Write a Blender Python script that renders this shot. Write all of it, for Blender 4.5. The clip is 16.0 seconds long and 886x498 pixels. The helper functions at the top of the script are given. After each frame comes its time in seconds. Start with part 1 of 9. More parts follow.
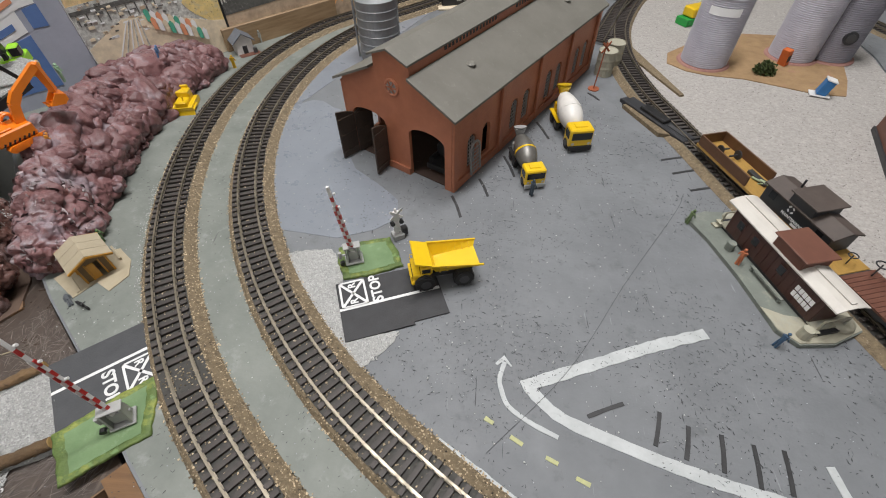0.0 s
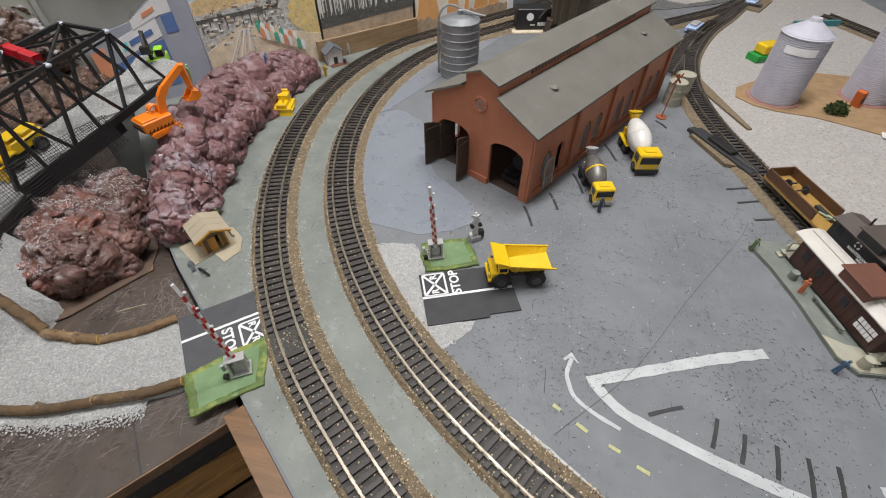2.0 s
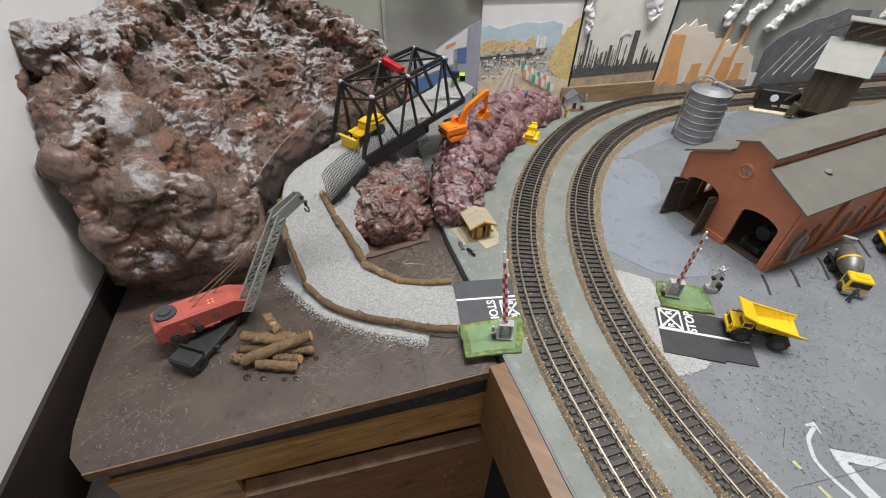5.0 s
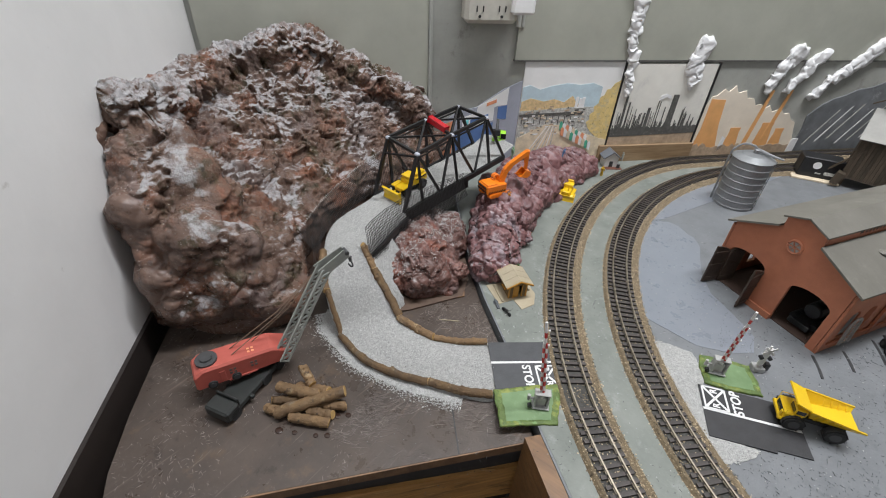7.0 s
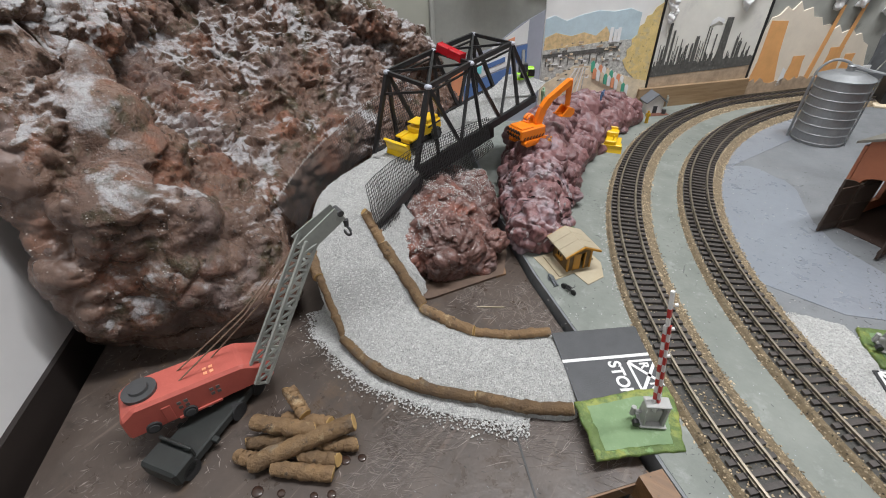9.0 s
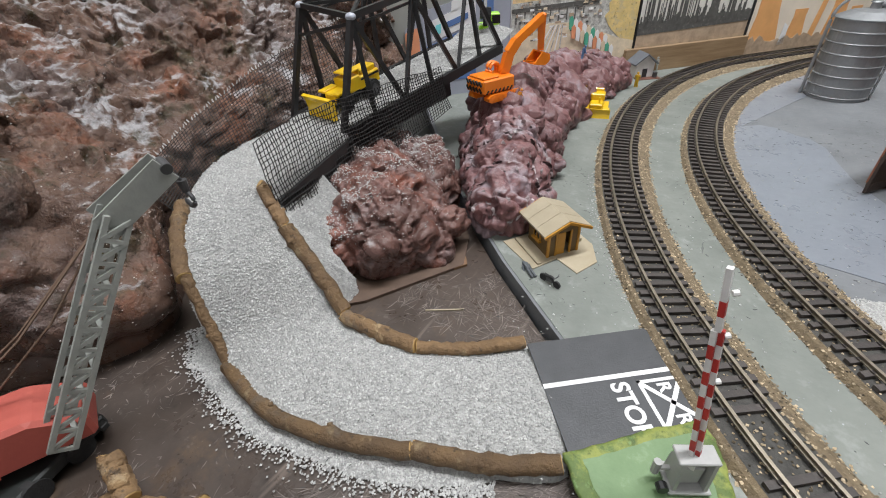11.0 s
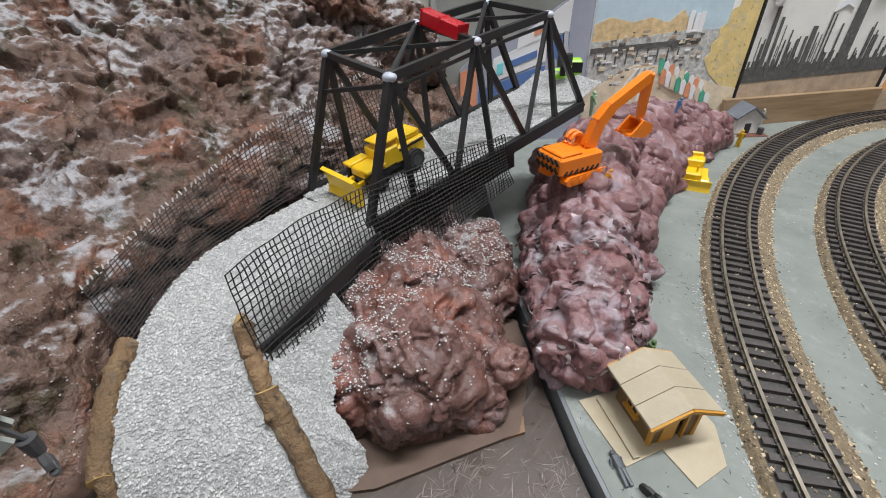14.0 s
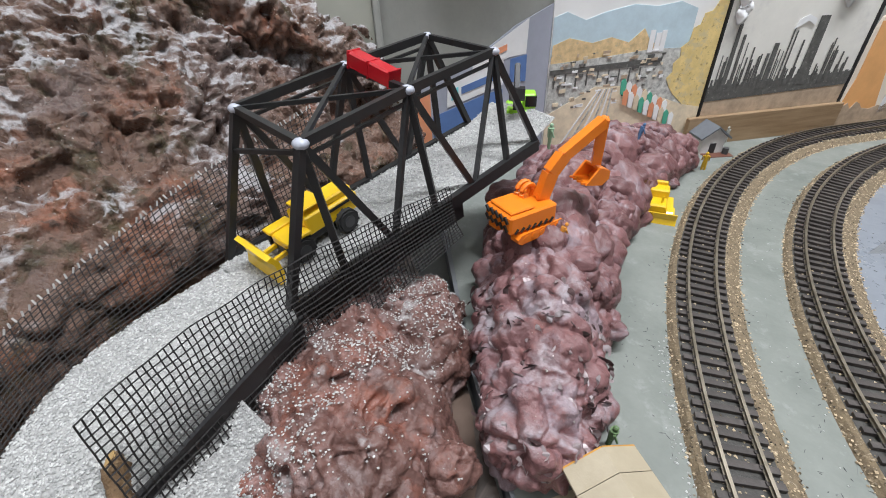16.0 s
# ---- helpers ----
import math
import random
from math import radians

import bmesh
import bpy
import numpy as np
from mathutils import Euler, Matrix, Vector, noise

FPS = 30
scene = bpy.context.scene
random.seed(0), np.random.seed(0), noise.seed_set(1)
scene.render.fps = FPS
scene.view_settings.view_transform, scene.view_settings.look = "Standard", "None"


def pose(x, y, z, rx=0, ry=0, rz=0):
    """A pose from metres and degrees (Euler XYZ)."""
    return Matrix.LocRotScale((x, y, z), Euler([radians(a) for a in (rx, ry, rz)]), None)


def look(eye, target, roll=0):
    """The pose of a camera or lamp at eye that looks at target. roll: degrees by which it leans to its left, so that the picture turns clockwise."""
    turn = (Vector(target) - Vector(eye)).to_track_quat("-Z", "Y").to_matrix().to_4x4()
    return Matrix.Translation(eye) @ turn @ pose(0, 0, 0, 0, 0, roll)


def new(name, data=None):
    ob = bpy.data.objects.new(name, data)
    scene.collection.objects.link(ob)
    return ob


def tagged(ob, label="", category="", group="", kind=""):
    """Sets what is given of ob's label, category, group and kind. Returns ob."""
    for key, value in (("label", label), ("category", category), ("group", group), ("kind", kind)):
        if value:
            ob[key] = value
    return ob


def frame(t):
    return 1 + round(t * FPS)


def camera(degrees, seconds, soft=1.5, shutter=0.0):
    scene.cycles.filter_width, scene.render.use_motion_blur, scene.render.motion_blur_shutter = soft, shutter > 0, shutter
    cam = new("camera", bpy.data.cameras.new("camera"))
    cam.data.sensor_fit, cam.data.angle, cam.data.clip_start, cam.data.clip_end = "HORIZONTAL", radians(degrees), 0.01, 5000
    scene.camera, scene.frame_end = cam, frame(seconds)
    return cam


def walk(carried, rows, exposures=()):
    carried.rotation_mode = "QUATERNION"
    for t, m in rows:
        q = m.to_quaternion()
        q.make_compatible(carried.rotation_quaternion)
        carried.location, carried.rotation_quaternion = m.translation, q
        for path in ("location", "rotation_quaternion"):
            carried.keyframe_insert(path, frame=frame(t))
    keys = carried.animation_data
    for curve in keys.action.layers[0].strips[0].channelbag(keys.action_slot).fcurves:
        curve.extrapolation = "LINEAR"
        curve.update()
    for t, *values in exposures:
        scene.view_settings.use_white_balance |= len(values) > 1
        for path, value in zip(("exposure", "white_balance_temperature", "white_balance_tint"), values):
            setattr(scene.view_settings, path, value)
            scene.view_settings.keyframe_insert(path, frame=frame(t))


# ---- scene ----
cam = camera(91.28, 16.0, soft=1.0)
PATH = [
    (0, (0.0303, -0.0469, 0.2959), (-0.0282, 0.6279, -0.4398), -0.88),
    (0.5, (0.0285, -0.0470, 0.2959), (-0.0335, 0.6273, -0.4399), -0.99),
    (1, (0.0244, -0.0497, 0.2970), (-0.0410, 0.6273, -0.4360), -0.88),
    (1.5, (0.0120, -0.0589, 0.3047), (-0.0758, 0.6207, -0.4236), -0.25),
    (2, (-0.0060, -0.0885, 0.3167), (-0.1424, 0.5983, -0.3972), -0.14),
    (2.5, (-0.0226, -0.1280, 0.3303), (-0.2148, 0.5638, -0.3657), 0.04),
    (3, (-0.0361, -0.1530, 0.3384), (-0.2698, 0.5418, -0.3417), 0.61),
    (3.5, (-0.0574, -0.1704, 0.3410), (-0.3363, 0.5170, -0.3296), 0.97),
    (4, (-0.0790, -0.1819, 0.3385), (-0.4133, 0.4864, -0.3261), 0.88),
    (4.5, (-0.0927, -0.1925, 0.3359), (-0.4631, 0.4621, -0.3230), 1.13),
    (5, (-0.1082, -0.2098, 0.3425), (-0.5102, 0.4326, -0.3099), 1.76),
    (5.2, (-0.1117, -0.2160, 0.3460), (-0.5276, 0.4226, -0.3015), 1.85),
    (7.3, (-0.1393, -0.2065, 0.3624), (-0.6222, 0.4465, -0.2210), 2.16),
    (7.5, (-0.1468, -0.1981, 0.3527), (-0.6358, 0.4523, -0.2285), 1.56),
    (8, (-0.1789, -0.1754, 0.3170), (-0.6659, 0.4738, -0.2672), -0.12),
    (8.5, (-0.1945, -0.1654, 0.2807), (-0.6783, 0.4824, -0.3078), -1.50),
    (9, (-0.2077, -0.1474, 0.2549), (-0.6868, 0.4998, -0.3381), -2.13),
    (9.5, (-0.2285, -0.1314, 0.2303), (-0.7009, 0.5198, -0.3637), -3.08),
    (10, (-0.2294, -0.1192, 0.2145), (-0.6689, 0.5603, -0.3730), -3.45),
    (10.2, (-0.2226, -0.1090, 0.2053), (-0.6571, 0.5757, -0.3799), -3.35),
    (12.3, (-0.2465, -0.0181, 0.1655), (-0.7737, 0.5916, -0.4264), -3.34),
    (12.5, (-0.2544, -0.0135, 0.1629), (-0.7849, 0.5939, -0.4283), -3.12),
    (13, (-0.2710, -0.0019, 0.1625), (-0.8042, 0.6060, -0.4259), -2.76),
    (13.5, (-0.2839, 0.0091, 0.1780), (-0.8197, 0.6256, -0.3990), -2.53),
    (14, (-0.2941, 0.0210, 0.1891), (-0.8310, 0.6471, -0.3763), -2.36),
    (14.5, (-0.2997, 0.0330, 0.1963), (-0.8323, 0.6650, -0.3667), -2.29),
    (15, (-0.3013, 0.0443, 0.1982), (-0.8252, 0.6822, -0.3663), -2.23),
    (15.5, (-0.3018, 0.0567, 0.2042), (-0.8138, 0.7007, -0.3642), -2.37),
    (16, (-0.3047, 0.0717, 0.2044), (-0.8032, 0.7246, -0.3658), -2.47),
]
EXPOSURES = [(0.0, -0.16, 6500, 11), (3.0, -0.04, 6450, 12), (5.0, 0.1, 6400, 11), (7.5, -0.08, 6250, 10), (9.0, 0.06, 6300, 10), (12.5, 0.12, 6250, 10), (16.0, 0.26, 6100, 10)]
walk(cam, [(t, look(eye, target, roll)) for t, eye, target, roll in PATH], EXPOSURES)

# ---- light ----
world = bpy.data.worlds.new("room_world")
scene.world = world
world.use_nodes = True
world.node_tree.nodes["Background"].inputs[0].default_value = (0.9, 0.95, 1.0, 1)
world.node_tree.nodes["Background"].inputs[1].default_value = 0.012


def ceiling_lamp(name, x, y, z, w, d, watts, rz=0.0):
    """A long fluorescent fitting under the ceiling."""
    lamp = bpy.data.lights.new(name, "AREA")
    lamp.shape, lamp.size, lamp.size_y, lamp.energy, lamp.color = "RECTANGLE", w, d, watts, (1.0, 0.99, 0.985)
    ob = new(name, lamp)
    ob.matrix_world = pose(x, y, z, 0, 0, rz)
    return tagged(ob, "long white fluorescent lamp under the ceiling", "lamp", kind="structure")


ceiling_lamp("fluorescent_lamp", -0.03, 0.43, 1.62, 1.2, 0.16, 34.0, 48)
ceiling_lamp("fluorescent_lamp", 0.45, -0.9, 1.62, 1.2, 0.16, 4.5, 48)

# ---- materials ----
def ramp(nt, fac, stops):
    n = nt.nodes.new("ShaderNodeValToRGB")
    while len(n.color_ramp.elements) < len(stops):
        n.color_ramp.elements.new(0.5)
    for e, (p, c) in zip(n.color_ramp.elements, stops):
        e.position, e.color = p, (*c, 1) if len(c) == 3 else c
    nt.links.new(fac, n.inputs[0])
    return n.outputs[0]


def noise_out(nt, coord, scale, detail=4.0, rough=0.6, distort=0.0):
    n = nt.nodes.new("ShaderNodeTexNoise")
    n.inputs["Scale"].default_value, n.inputs["Detail"].default_value = scale, detail
    n.inputs["Roughness"].default_value, n.inputs["Distortion"].default_value = rough, distort
    nt.links.new(coord, n.inputs["Vector"])
    return n.outputs["Fac"]


def mix(nt, fac, a, b, blend="MIX"):
    n = nt.nodes.new("ShaderNodeMix")
    n.data_type, n.blend_type = "RGBA", blend
    for sock, v in ((n.inputs[0], fac), (n.inputs[6], a), (n.inputs[7], b)):
        if isinstance(v, (int, float)):
            sock.default_value = v
        elif isinstance(v, tuple):
            sock.default_value = (*v, 1)
        else:
            nt.links.new(v, sock)
    return n.outputs[2]


def M(name, c1, c2=None, rough=0.6, scale=40.0, layers=(), bump=0.0, bscale=300.0, metal=0.0, stretch=None,
      per_object=0.0, coat=0.0, emit=0.0, rough_var=0.0, per_island=0.0, spec=0.5, snow=None, scratches=(), bdist=0.001):
    """A surface: two tones mixed by broad noise, layers of (colour, scale, low, high, strength) of stains, fine grain and relief."""
    m = bpy.data.materials.new(name)
    m.use_nodes = True
    nt = m.node_tree
    b = nt.nodes["Principled BSDF"]
    tc = nt.nodes.new("ShaderNodeTexCoord")
    coord = tc.outputs["Object"]
    if stretch:
        mp = nt.nodes.new("ShaderNodeMapping")
        mp.inputs["Scale"].default_value, mp.inputs["Rotation"].default_value = stretch[:3], stretch[3:] or (0, 0, 0)
        nt.links.new(coord, mp.inputs["Vector"])
        coord = mp.outputs["Vector"]
    c2 = c2 or tuple(v * 0.82 for v in c1)
    f = noise_out(nt, coord, scale, 5.0, 0.65)
    col = ramp(nt, f, [(0.3, c2), (0.7, c1)])
    for c, s, lo, hi, k in layers:
        g = noise_out(nt, coord, s, 6.0, 0.7)
        mask = ramp(nt, g, [(lo, (0, 0, 0)), (hi, (k, k, k))])
        col = mix(nt, mask, col, c)
    for ang, c, s, lo, hi, k in scratches:  # fine strokes along one direction
        mp = nt.nodes.new("ShaderNodeMapping")
        mp.inputs["Rotation"].default_value, mp.inputs["Scale"].default_value = (0, 0, radians(ang)), (1.0, 0.07, 1.0)
        nt.links.new(tc.outputs["Object"], mp.inputs["Vector"])
        g = noise_out(nt, mp.outputs["Vector"], s, 3.0, 0.6, 0.4)
        col = mix(nt, ramp(nt, g, [(lo, (0, 0, 0)), (hi, (k, k, k))]), col, c)
    if snow:  # lies thicker on faces that look up
        c, s, lo, hi, k, rise = snow
        sep = nt.nodes.new("ShaderNodeSeparateXYZ")
        nt.links.new(nt.nodes.new("ShaderNodeNewGeometry").outputs["Normal"], sep.inputs[0])
        ma = nt.nodes.new("ShaderNodeMath")
        ma.operation = "MULTIPLY_ADD"
        ma.inputs[1].default_value = 0.16
        nt.links.new(sep.outputs["Z"], ma.inputs[0])
        nt.links.new(noise_out(nt, coord, s, 7.0, 0.6, 0.5), ma.inputs[2])
        up = nt.nodes.new("ShaderNodeSeparateXYZ")
        nt.links.new(coord, up.inputs[0])
        mb = nt.nodes.new("ShaderNodeMath")  # and thicker towards the summit
        mb.operation = "MULTIPLY_ADD"
        mb.inputs[1].default_value = rise
        nt.links.new(up.outputs["Z"], mb.inputs[0])
        nt.links.new(ma.outputs[0], mb.inputs[2])
        thick = ramp(nt, mb.outputs[0], [(lo, (0, 0, 0)), (hi, (k, k, k))])
        holes = ramp(nt, noise_out(nt, coord, 95, 6.0, 0.75), [(0.40, (0.25,) * 3), (0.54, (1, 1, 1))])
        col = mix(nt, mix(nt, 1.0, thick, holes, "MULTIPLY"), col, c)
    for amount, sock in ((per_object, "obj"), (per_island, "isl")):
        if amount:
            if sock == "obj":
                r = nt.nodes.new("ShaderNodeObjectInfo").outputs["Random"]
            else:
                r = nt.nodes.new("ShaderNodeNewGeometry").outputs["Random Per Island"]
            g = ramp(nt, r, [(0.0, (1 - amount,) * 3), (1.0, (1 + amount * 0.6,) * 3)])
            col = mix(nt, 1.0, col, g, "MULTIPLY")
    nt.links.new(col, b.inputs["Base Color"])
    b.inputs["Roughness"].default_value, b.inputs["Metallic"].default_value = rough, metal
    b.inputs["Specular IOR Level"].default_value = spec
    if rough_var:
        g = noise_out(nt, coord, scale * 2.3, 5.0, 0.7)
        r = ramp(nt, g, [(0.35, (max(0.03, rough - rough_var),) * 3), (0.65, (min(1.0, rough + rough_var),) * 3)])
        nt.links.new(r, b.inputs["Roughness"])
    b.inputs["Coat Weight"].default_value = coat
    if bump:
        g = noise_out(nt, coord, bscale, 4.0, 0.65)
        bn = nt.nodes.new("ShaderNodeBump")
        bn.inputs["Strength"].default_value, bn.inputs["Distance"].default_value = bump, bdist
        nt.links.new(g, bn.inputs["Height"])
        nt.links.new(bn.outputs["Normal"], b.inputs["Normal"])
    if emit:
        b.inputs["Emission Color"].default_value, b.inputs["Emission Strength"].default_value = (*c1, 1), emit
    return m


GREY = M("grey_painted_board", (0.2, 0.21, 0.22), (0.15, 0.158, 0.167), 0.6, 14, [
    ((0.10, 0.105, 0.11), 45, 0.56, 0.7, 0.5), ((0.3, 0.31, 0.32), 300, 0.66, 0.72, 0.5), ((0.045, 0.045, 0.048), 210, 0.68, 0.72, 0.8)],
    bump=0.25, bscale=260, rough_var=0.12, spec=0.35, scratches=((20, (0.03, 0.03, 0.032), 330, 0.70, 0.73, 0.75), (75, (0.035, 0.035, 0.037), 300, 0.71, 0.74, 0.7), (130, (0.3, 0.31, 0.32), 260, 0.71, 0.75, 0.5)))
GREEN_GREY = M("grey_green_painted_board", (0.235, 0.25, 0.226), (0.155, 0.17, 0.153), 0.6, 18, [
    ((0.36, 0.38, 0.36), 60, 0.56, 0.75, 0.6), ((0.12, 0.13, 0.11), 240, 0.68, 0.73, 0.6)], bump=0.3, bscale=240, rough_var=0.12, spec=0.35, scratches=((50, (0.05, 0.052, 0.05), 280, 0.70, 0.74, 0.6),))
BLUE_GREY = M("fresh_blue_grey_paint", (0.228, 0.248, 0.28), (0.19, 0.208, 0.237), 0.36, 16, [
    ((0.42, 0.45, 0.5), 220, 0.68, 0.73, 0.5), ((0.14, 0.15, 0.17), 260, 0.71, 0.74, 0.7)], bump=0.15, bscale=200, rough_var=0.12, scratches=((65, (0.08, 0.085, 0.09), 300, 0.72, 0.75, 0.6),))
BROWN = M("brown_painted_plywood", (0.09, 0.068, 0.055), (0.05, 0.038, 0.032), 0.42, 16, [
    ((0.13, 0.085, 0.052), 22, 0.58, 0.7, 0.7), ((0.16, 0.135, 0.12), 130, 0.62, 0.7, 0.6), ((0.03, 0.022, 0.018), 50, 0.6, 0.68, 0.6), ((0.2, 0.17, 0.15), 420, 0.66, 0.7, 0.6)], bump=0.25, bscale=160, rough_var=0.2, scratches=((25, (0.2, 0.16, 0.135), 120, 0.63, 0.72, 0.5), (70, (0.22, 0.18, 0.15), 150, 0.65, 0.73, 0.5), (140, (0.16, 0.12, 0.1), 140, 0.66, 0.74, 0.5)))
# skirting colour, also put in as the shade under the table
DARK_BROWN = M("dark_brown_skirting_and_shade", (0.022, 0.015, 0.012), (0.013, 0.009, 0.008), 0.6, 12)
WOOD = M("stained_pine", (0.55, 0.3, 0.1), (0.24, 0.12, 0.04), 0.4, 9, [((0.06, 0.03, 0.012), 14, 0.55, 0.66, 0.85), ((0.7, 0.5, 0.26), 22, 0.6, 0.68, 0.5)],
         stretch=(1.2, 14, 14, 0, 0, radians(-48.6)), bump=0.2, bscale=60)
FASCIA = M("varnished_fascia_wood", (0.23, 0.118, 0.046), (0.11, 0.055, 0.022), 0.45, 9, stretch=(1.2, 14, 14, 0, 0, radians(-37)), bump=0.2, bscale=60)
PLY = M("reddish_plywood", (0.32, 0.145, 0.06), (0.17, 0.075, 0.03), 0.4, 7, [((0.05, 0.02, 0.008), 10, 0.55, 0.66, 0.8)],
        stretch=(2.5, 3, 16, 0, 0, radians(-48.6)), bump=0.1, bscale=40)
EDGE = M("raw_plywood_edge", (0.24, 0.14, 0.075), (0.12, 0.065, 0.035), 0.6, 60, bump=0.3, bscale=300)
WHITE_WALL = M("white_wall_paint", (0.78, 0.775, 0.77), (0.7, 0.695, 0.69), 0.5, 6, [((0.4, 0.38, 0.35), 30, 0.7, 0.76, 0.6)], bump=0.15, bscale=150)
WALL_GREY = M("grey_green_wall", (0.42, 0.425, 0.39), (0.29, 0.295, 0.27), 0.7, 10, [((0.12, 0.12, 0.1), 18, 0.58, 0.72, 0.7), ((0.42, 0.42, 0.4), 120, 0.66, 0.74, 0.5)], bump=0.4, bscale=90)
CARD = M("olive_grey_cardboard", (0.42, 0.425, 0.365), (0.33, 0.335, 0.285), 0.6, 7, [((0.5, 0.5, 0.45), 60, 0.7, 0.74, 0.4)], bump=0.08, bscale=120)
CEILING = M("white_ceiling", (0.4, 0.4, 0.4), None, 0.8, 3)
DARK_FLOOR = M("dark_concrete", (0.09, 0.085, 0.08), None, 0.8, 5)
ROCK = M("purple_brown_painted_rock", (0.25, 0.122, 0.122), (0.155, 0.076, 0.076), 0.4, 26, [
    ((0.29, 0.24, 0.27), 38, 0.5, 0.6, 0.7), ((0.06, 0.026, 0.026), 70, 0.6, 0.7, 0.6), ((0.29, 0.12, 0.105), 60, 0.56, 0.66, 0.6), ((0.62, 0.6, 0.6), 330, 0.71, 0.75, 0.6)],
    bump=0.7, bscale=420, bdist=0.0016, rough_var=0.16, per_object=0.25, snow=((0.4, 0.375, 0.4), 46, 0.63, 0.76, 0.6, 0.0))
ROCK_RED = M("wet_reddish_brown_rock", (0.185, 0.095, 0.08), (0.088, 0.048, 0.04), 0.27, 24, [
    ((0.27, 0.085, 0.05), 30, 0.54, 0.66, 0.7), ((0.045, 0.022, 0.017), 60, 0.56, 0.68, 0.7), ((0.3, 0.25, 0.25), 34, 0.55, 0.68, 0.55), ((0.65, 0.62, 0.6), 420, 0.7, 0.74, 0.6)],
    bump=0.7, bscale=420, bdist=0.0016, rough_var=0.16, per_object=0.2, snow=((0.42, 0.42, 0.42), 36, 0.71, 0.80, 0.6, 0.0))
CRUST = [((0.25, 0.1, 0.056), 19, 0.53, 0.64, 0.75), ((0.052, 0.043, 0.019), 34, 0.53, 0.62, 0.85), ((0.15, 0.115, 0.108), 12, 0.52, 0.62, 0.6), ((0.026, 0.017, 0.012), 110, 0.57, 0.65, 0.85), ((0.4, 0.28, 0.19), 330, 0.64, 0.69, 0.75)]
MOUNTAIN = M("wet_brown_mountain_crust", (0.195, 0.12, 0.088), (0.11, 0.069, 0.052), 0.27, 22, CRUST, bump=1.0, bscale=420, bdist=0.0022, rough_var=0.17, snow=((0.46, 0.458, 0.47), 17, 0.692, 0.752, 0.8, 0.6))
FOAM = M("smooth_brown_foam", (0.165, 0.104, 0.078), (0.1, 0.064, 0.05), 0.3, 22, [((0.2, 0.16, 0.155), 14, 0.55, 0.66, 0.6), ((0.22, 0.1, 0.06), 24, 0.58, 0.68, 0.5), ((0.04, 0.026, 0.02), 90, 0.62, 0.7, 0.6)],
         bump=0.5, bscale=300, bdist=0.0014, rough_var=0.14)
GRAVEL = M("white_gravel", (0.5, 0.5, 0.485), (0.36, 0.36, 0.35), 0.85, 300, [((0.25, 0.24, 0.22), 420, 0.60, 0.7, 0.7)], bump=1.0, bscale=900)
GRAIN = M("white_gravel_grain", (0.57, 0.57, 0.555), (0.42, 0.42, 0.41), 0.85, 300, per_island=0.35)
BEDDING = M("dark_grey_track_bed", (0.085, 0.082, 0.074), (0.05, 0.048, 0.044), 0.85, 200, [((0.2, 0.17, 0.12), 420, 0.62, 0.7, 0.7)], bump=0.8, bscale=600)
BALLAST = M("tan_ballast", (0.25, 0.19, 0.115), (0.12, 0.09, 0.055), 0.85, 260, [((0.5, 0.42, 0.3), 480, 0.58, 0.68, 0.8), ((0.06, 0.045, 0.03), 520, 0.58, 0.7, 0.8)], bump=1.0, bscale=700)
BALLAST_GRAIN = M("tan_ballast_grain", (0.56, 0.46, 0.32), (0.32, 0.245, 0.15), 0.85, 260, per_island=0.95)
TIE = M("dark_brown_sleeper", (0.075, 0.063, 0.057), (0.042, 0.035, 0.032), 0.6, 150, bump=0.3, bscale=500, per_object=0.25)
RAIL = M("nickel_silver_rail", (0.34, 0.3, 0.24), (0.22, 0.19, 0.145), 0.45, 60, metal=0.9, rough_var=0.15)
WHITE = M("white_line_paint", (0.52, 0.54, 0.54), (0.4, 0.42, 0.42), 0.6, 60, [((0.3, 0.31, 0.32), 140, 0.62, 0.7, 0.7)], bump=0.2)
# black of the line paint, also used as shade in the board gap
BLACK_PAINT_AND_SHADE = M("black_line_paint_and_gap_shade", (0.022, 0.022, 0.023), (0.04, 0.04, 0.042), 0.55, 120)
ASPHALT = M("black_road_sheet", (0.035, 0.035, 0.038), (0.024, 0.024, 0.026), 0.6, 80, bump=0.3, bscale=900)
ASPHALT_OLD = M("grey_road_sheet", (0.068, 0.07, 0.076), (0.052, 0.054, 0.058), 0.5, 80, bump=0.3, bscale=900)
BRICK = M("brick_red_plastic", (0.44, 0.165, 0.088), (0.36, 0.128, 0.068), 0.5, 60, [((0.33, 0.13, 0.07), 200, 0.62, 0.72, 0.5)], bump=0.25, bscale=700)
ROOF = M("dusty_grey_roof", (0.168, 0.16, 0.138), (0.13, 0.123, 0.104), 0.65, 25, [((0.24, 0.23, 0.2), 120, 0.6, 0.72, 0.5), ((0.09, 0.085, 0.07), 300, 0.64, 0.7, 0.5)], bump=0.2, bscale=300)
BLACK = M("black_plastic", (0.02, 0.02, 0.021), (0.013, 0.013, 0.014), 0.4, 90)
YELLOW = M("yellow_toy_paint", (0.80, 0.53, 0.012), (0.74, 0.47, 0.01), 0.3, 50, coat=0.3)
ORANGE = M("orange_toy_plastic", (0.86, 0.23, 0.01), (0.78, 0.19, 0.008), 0.35, 50, coat=0.2)

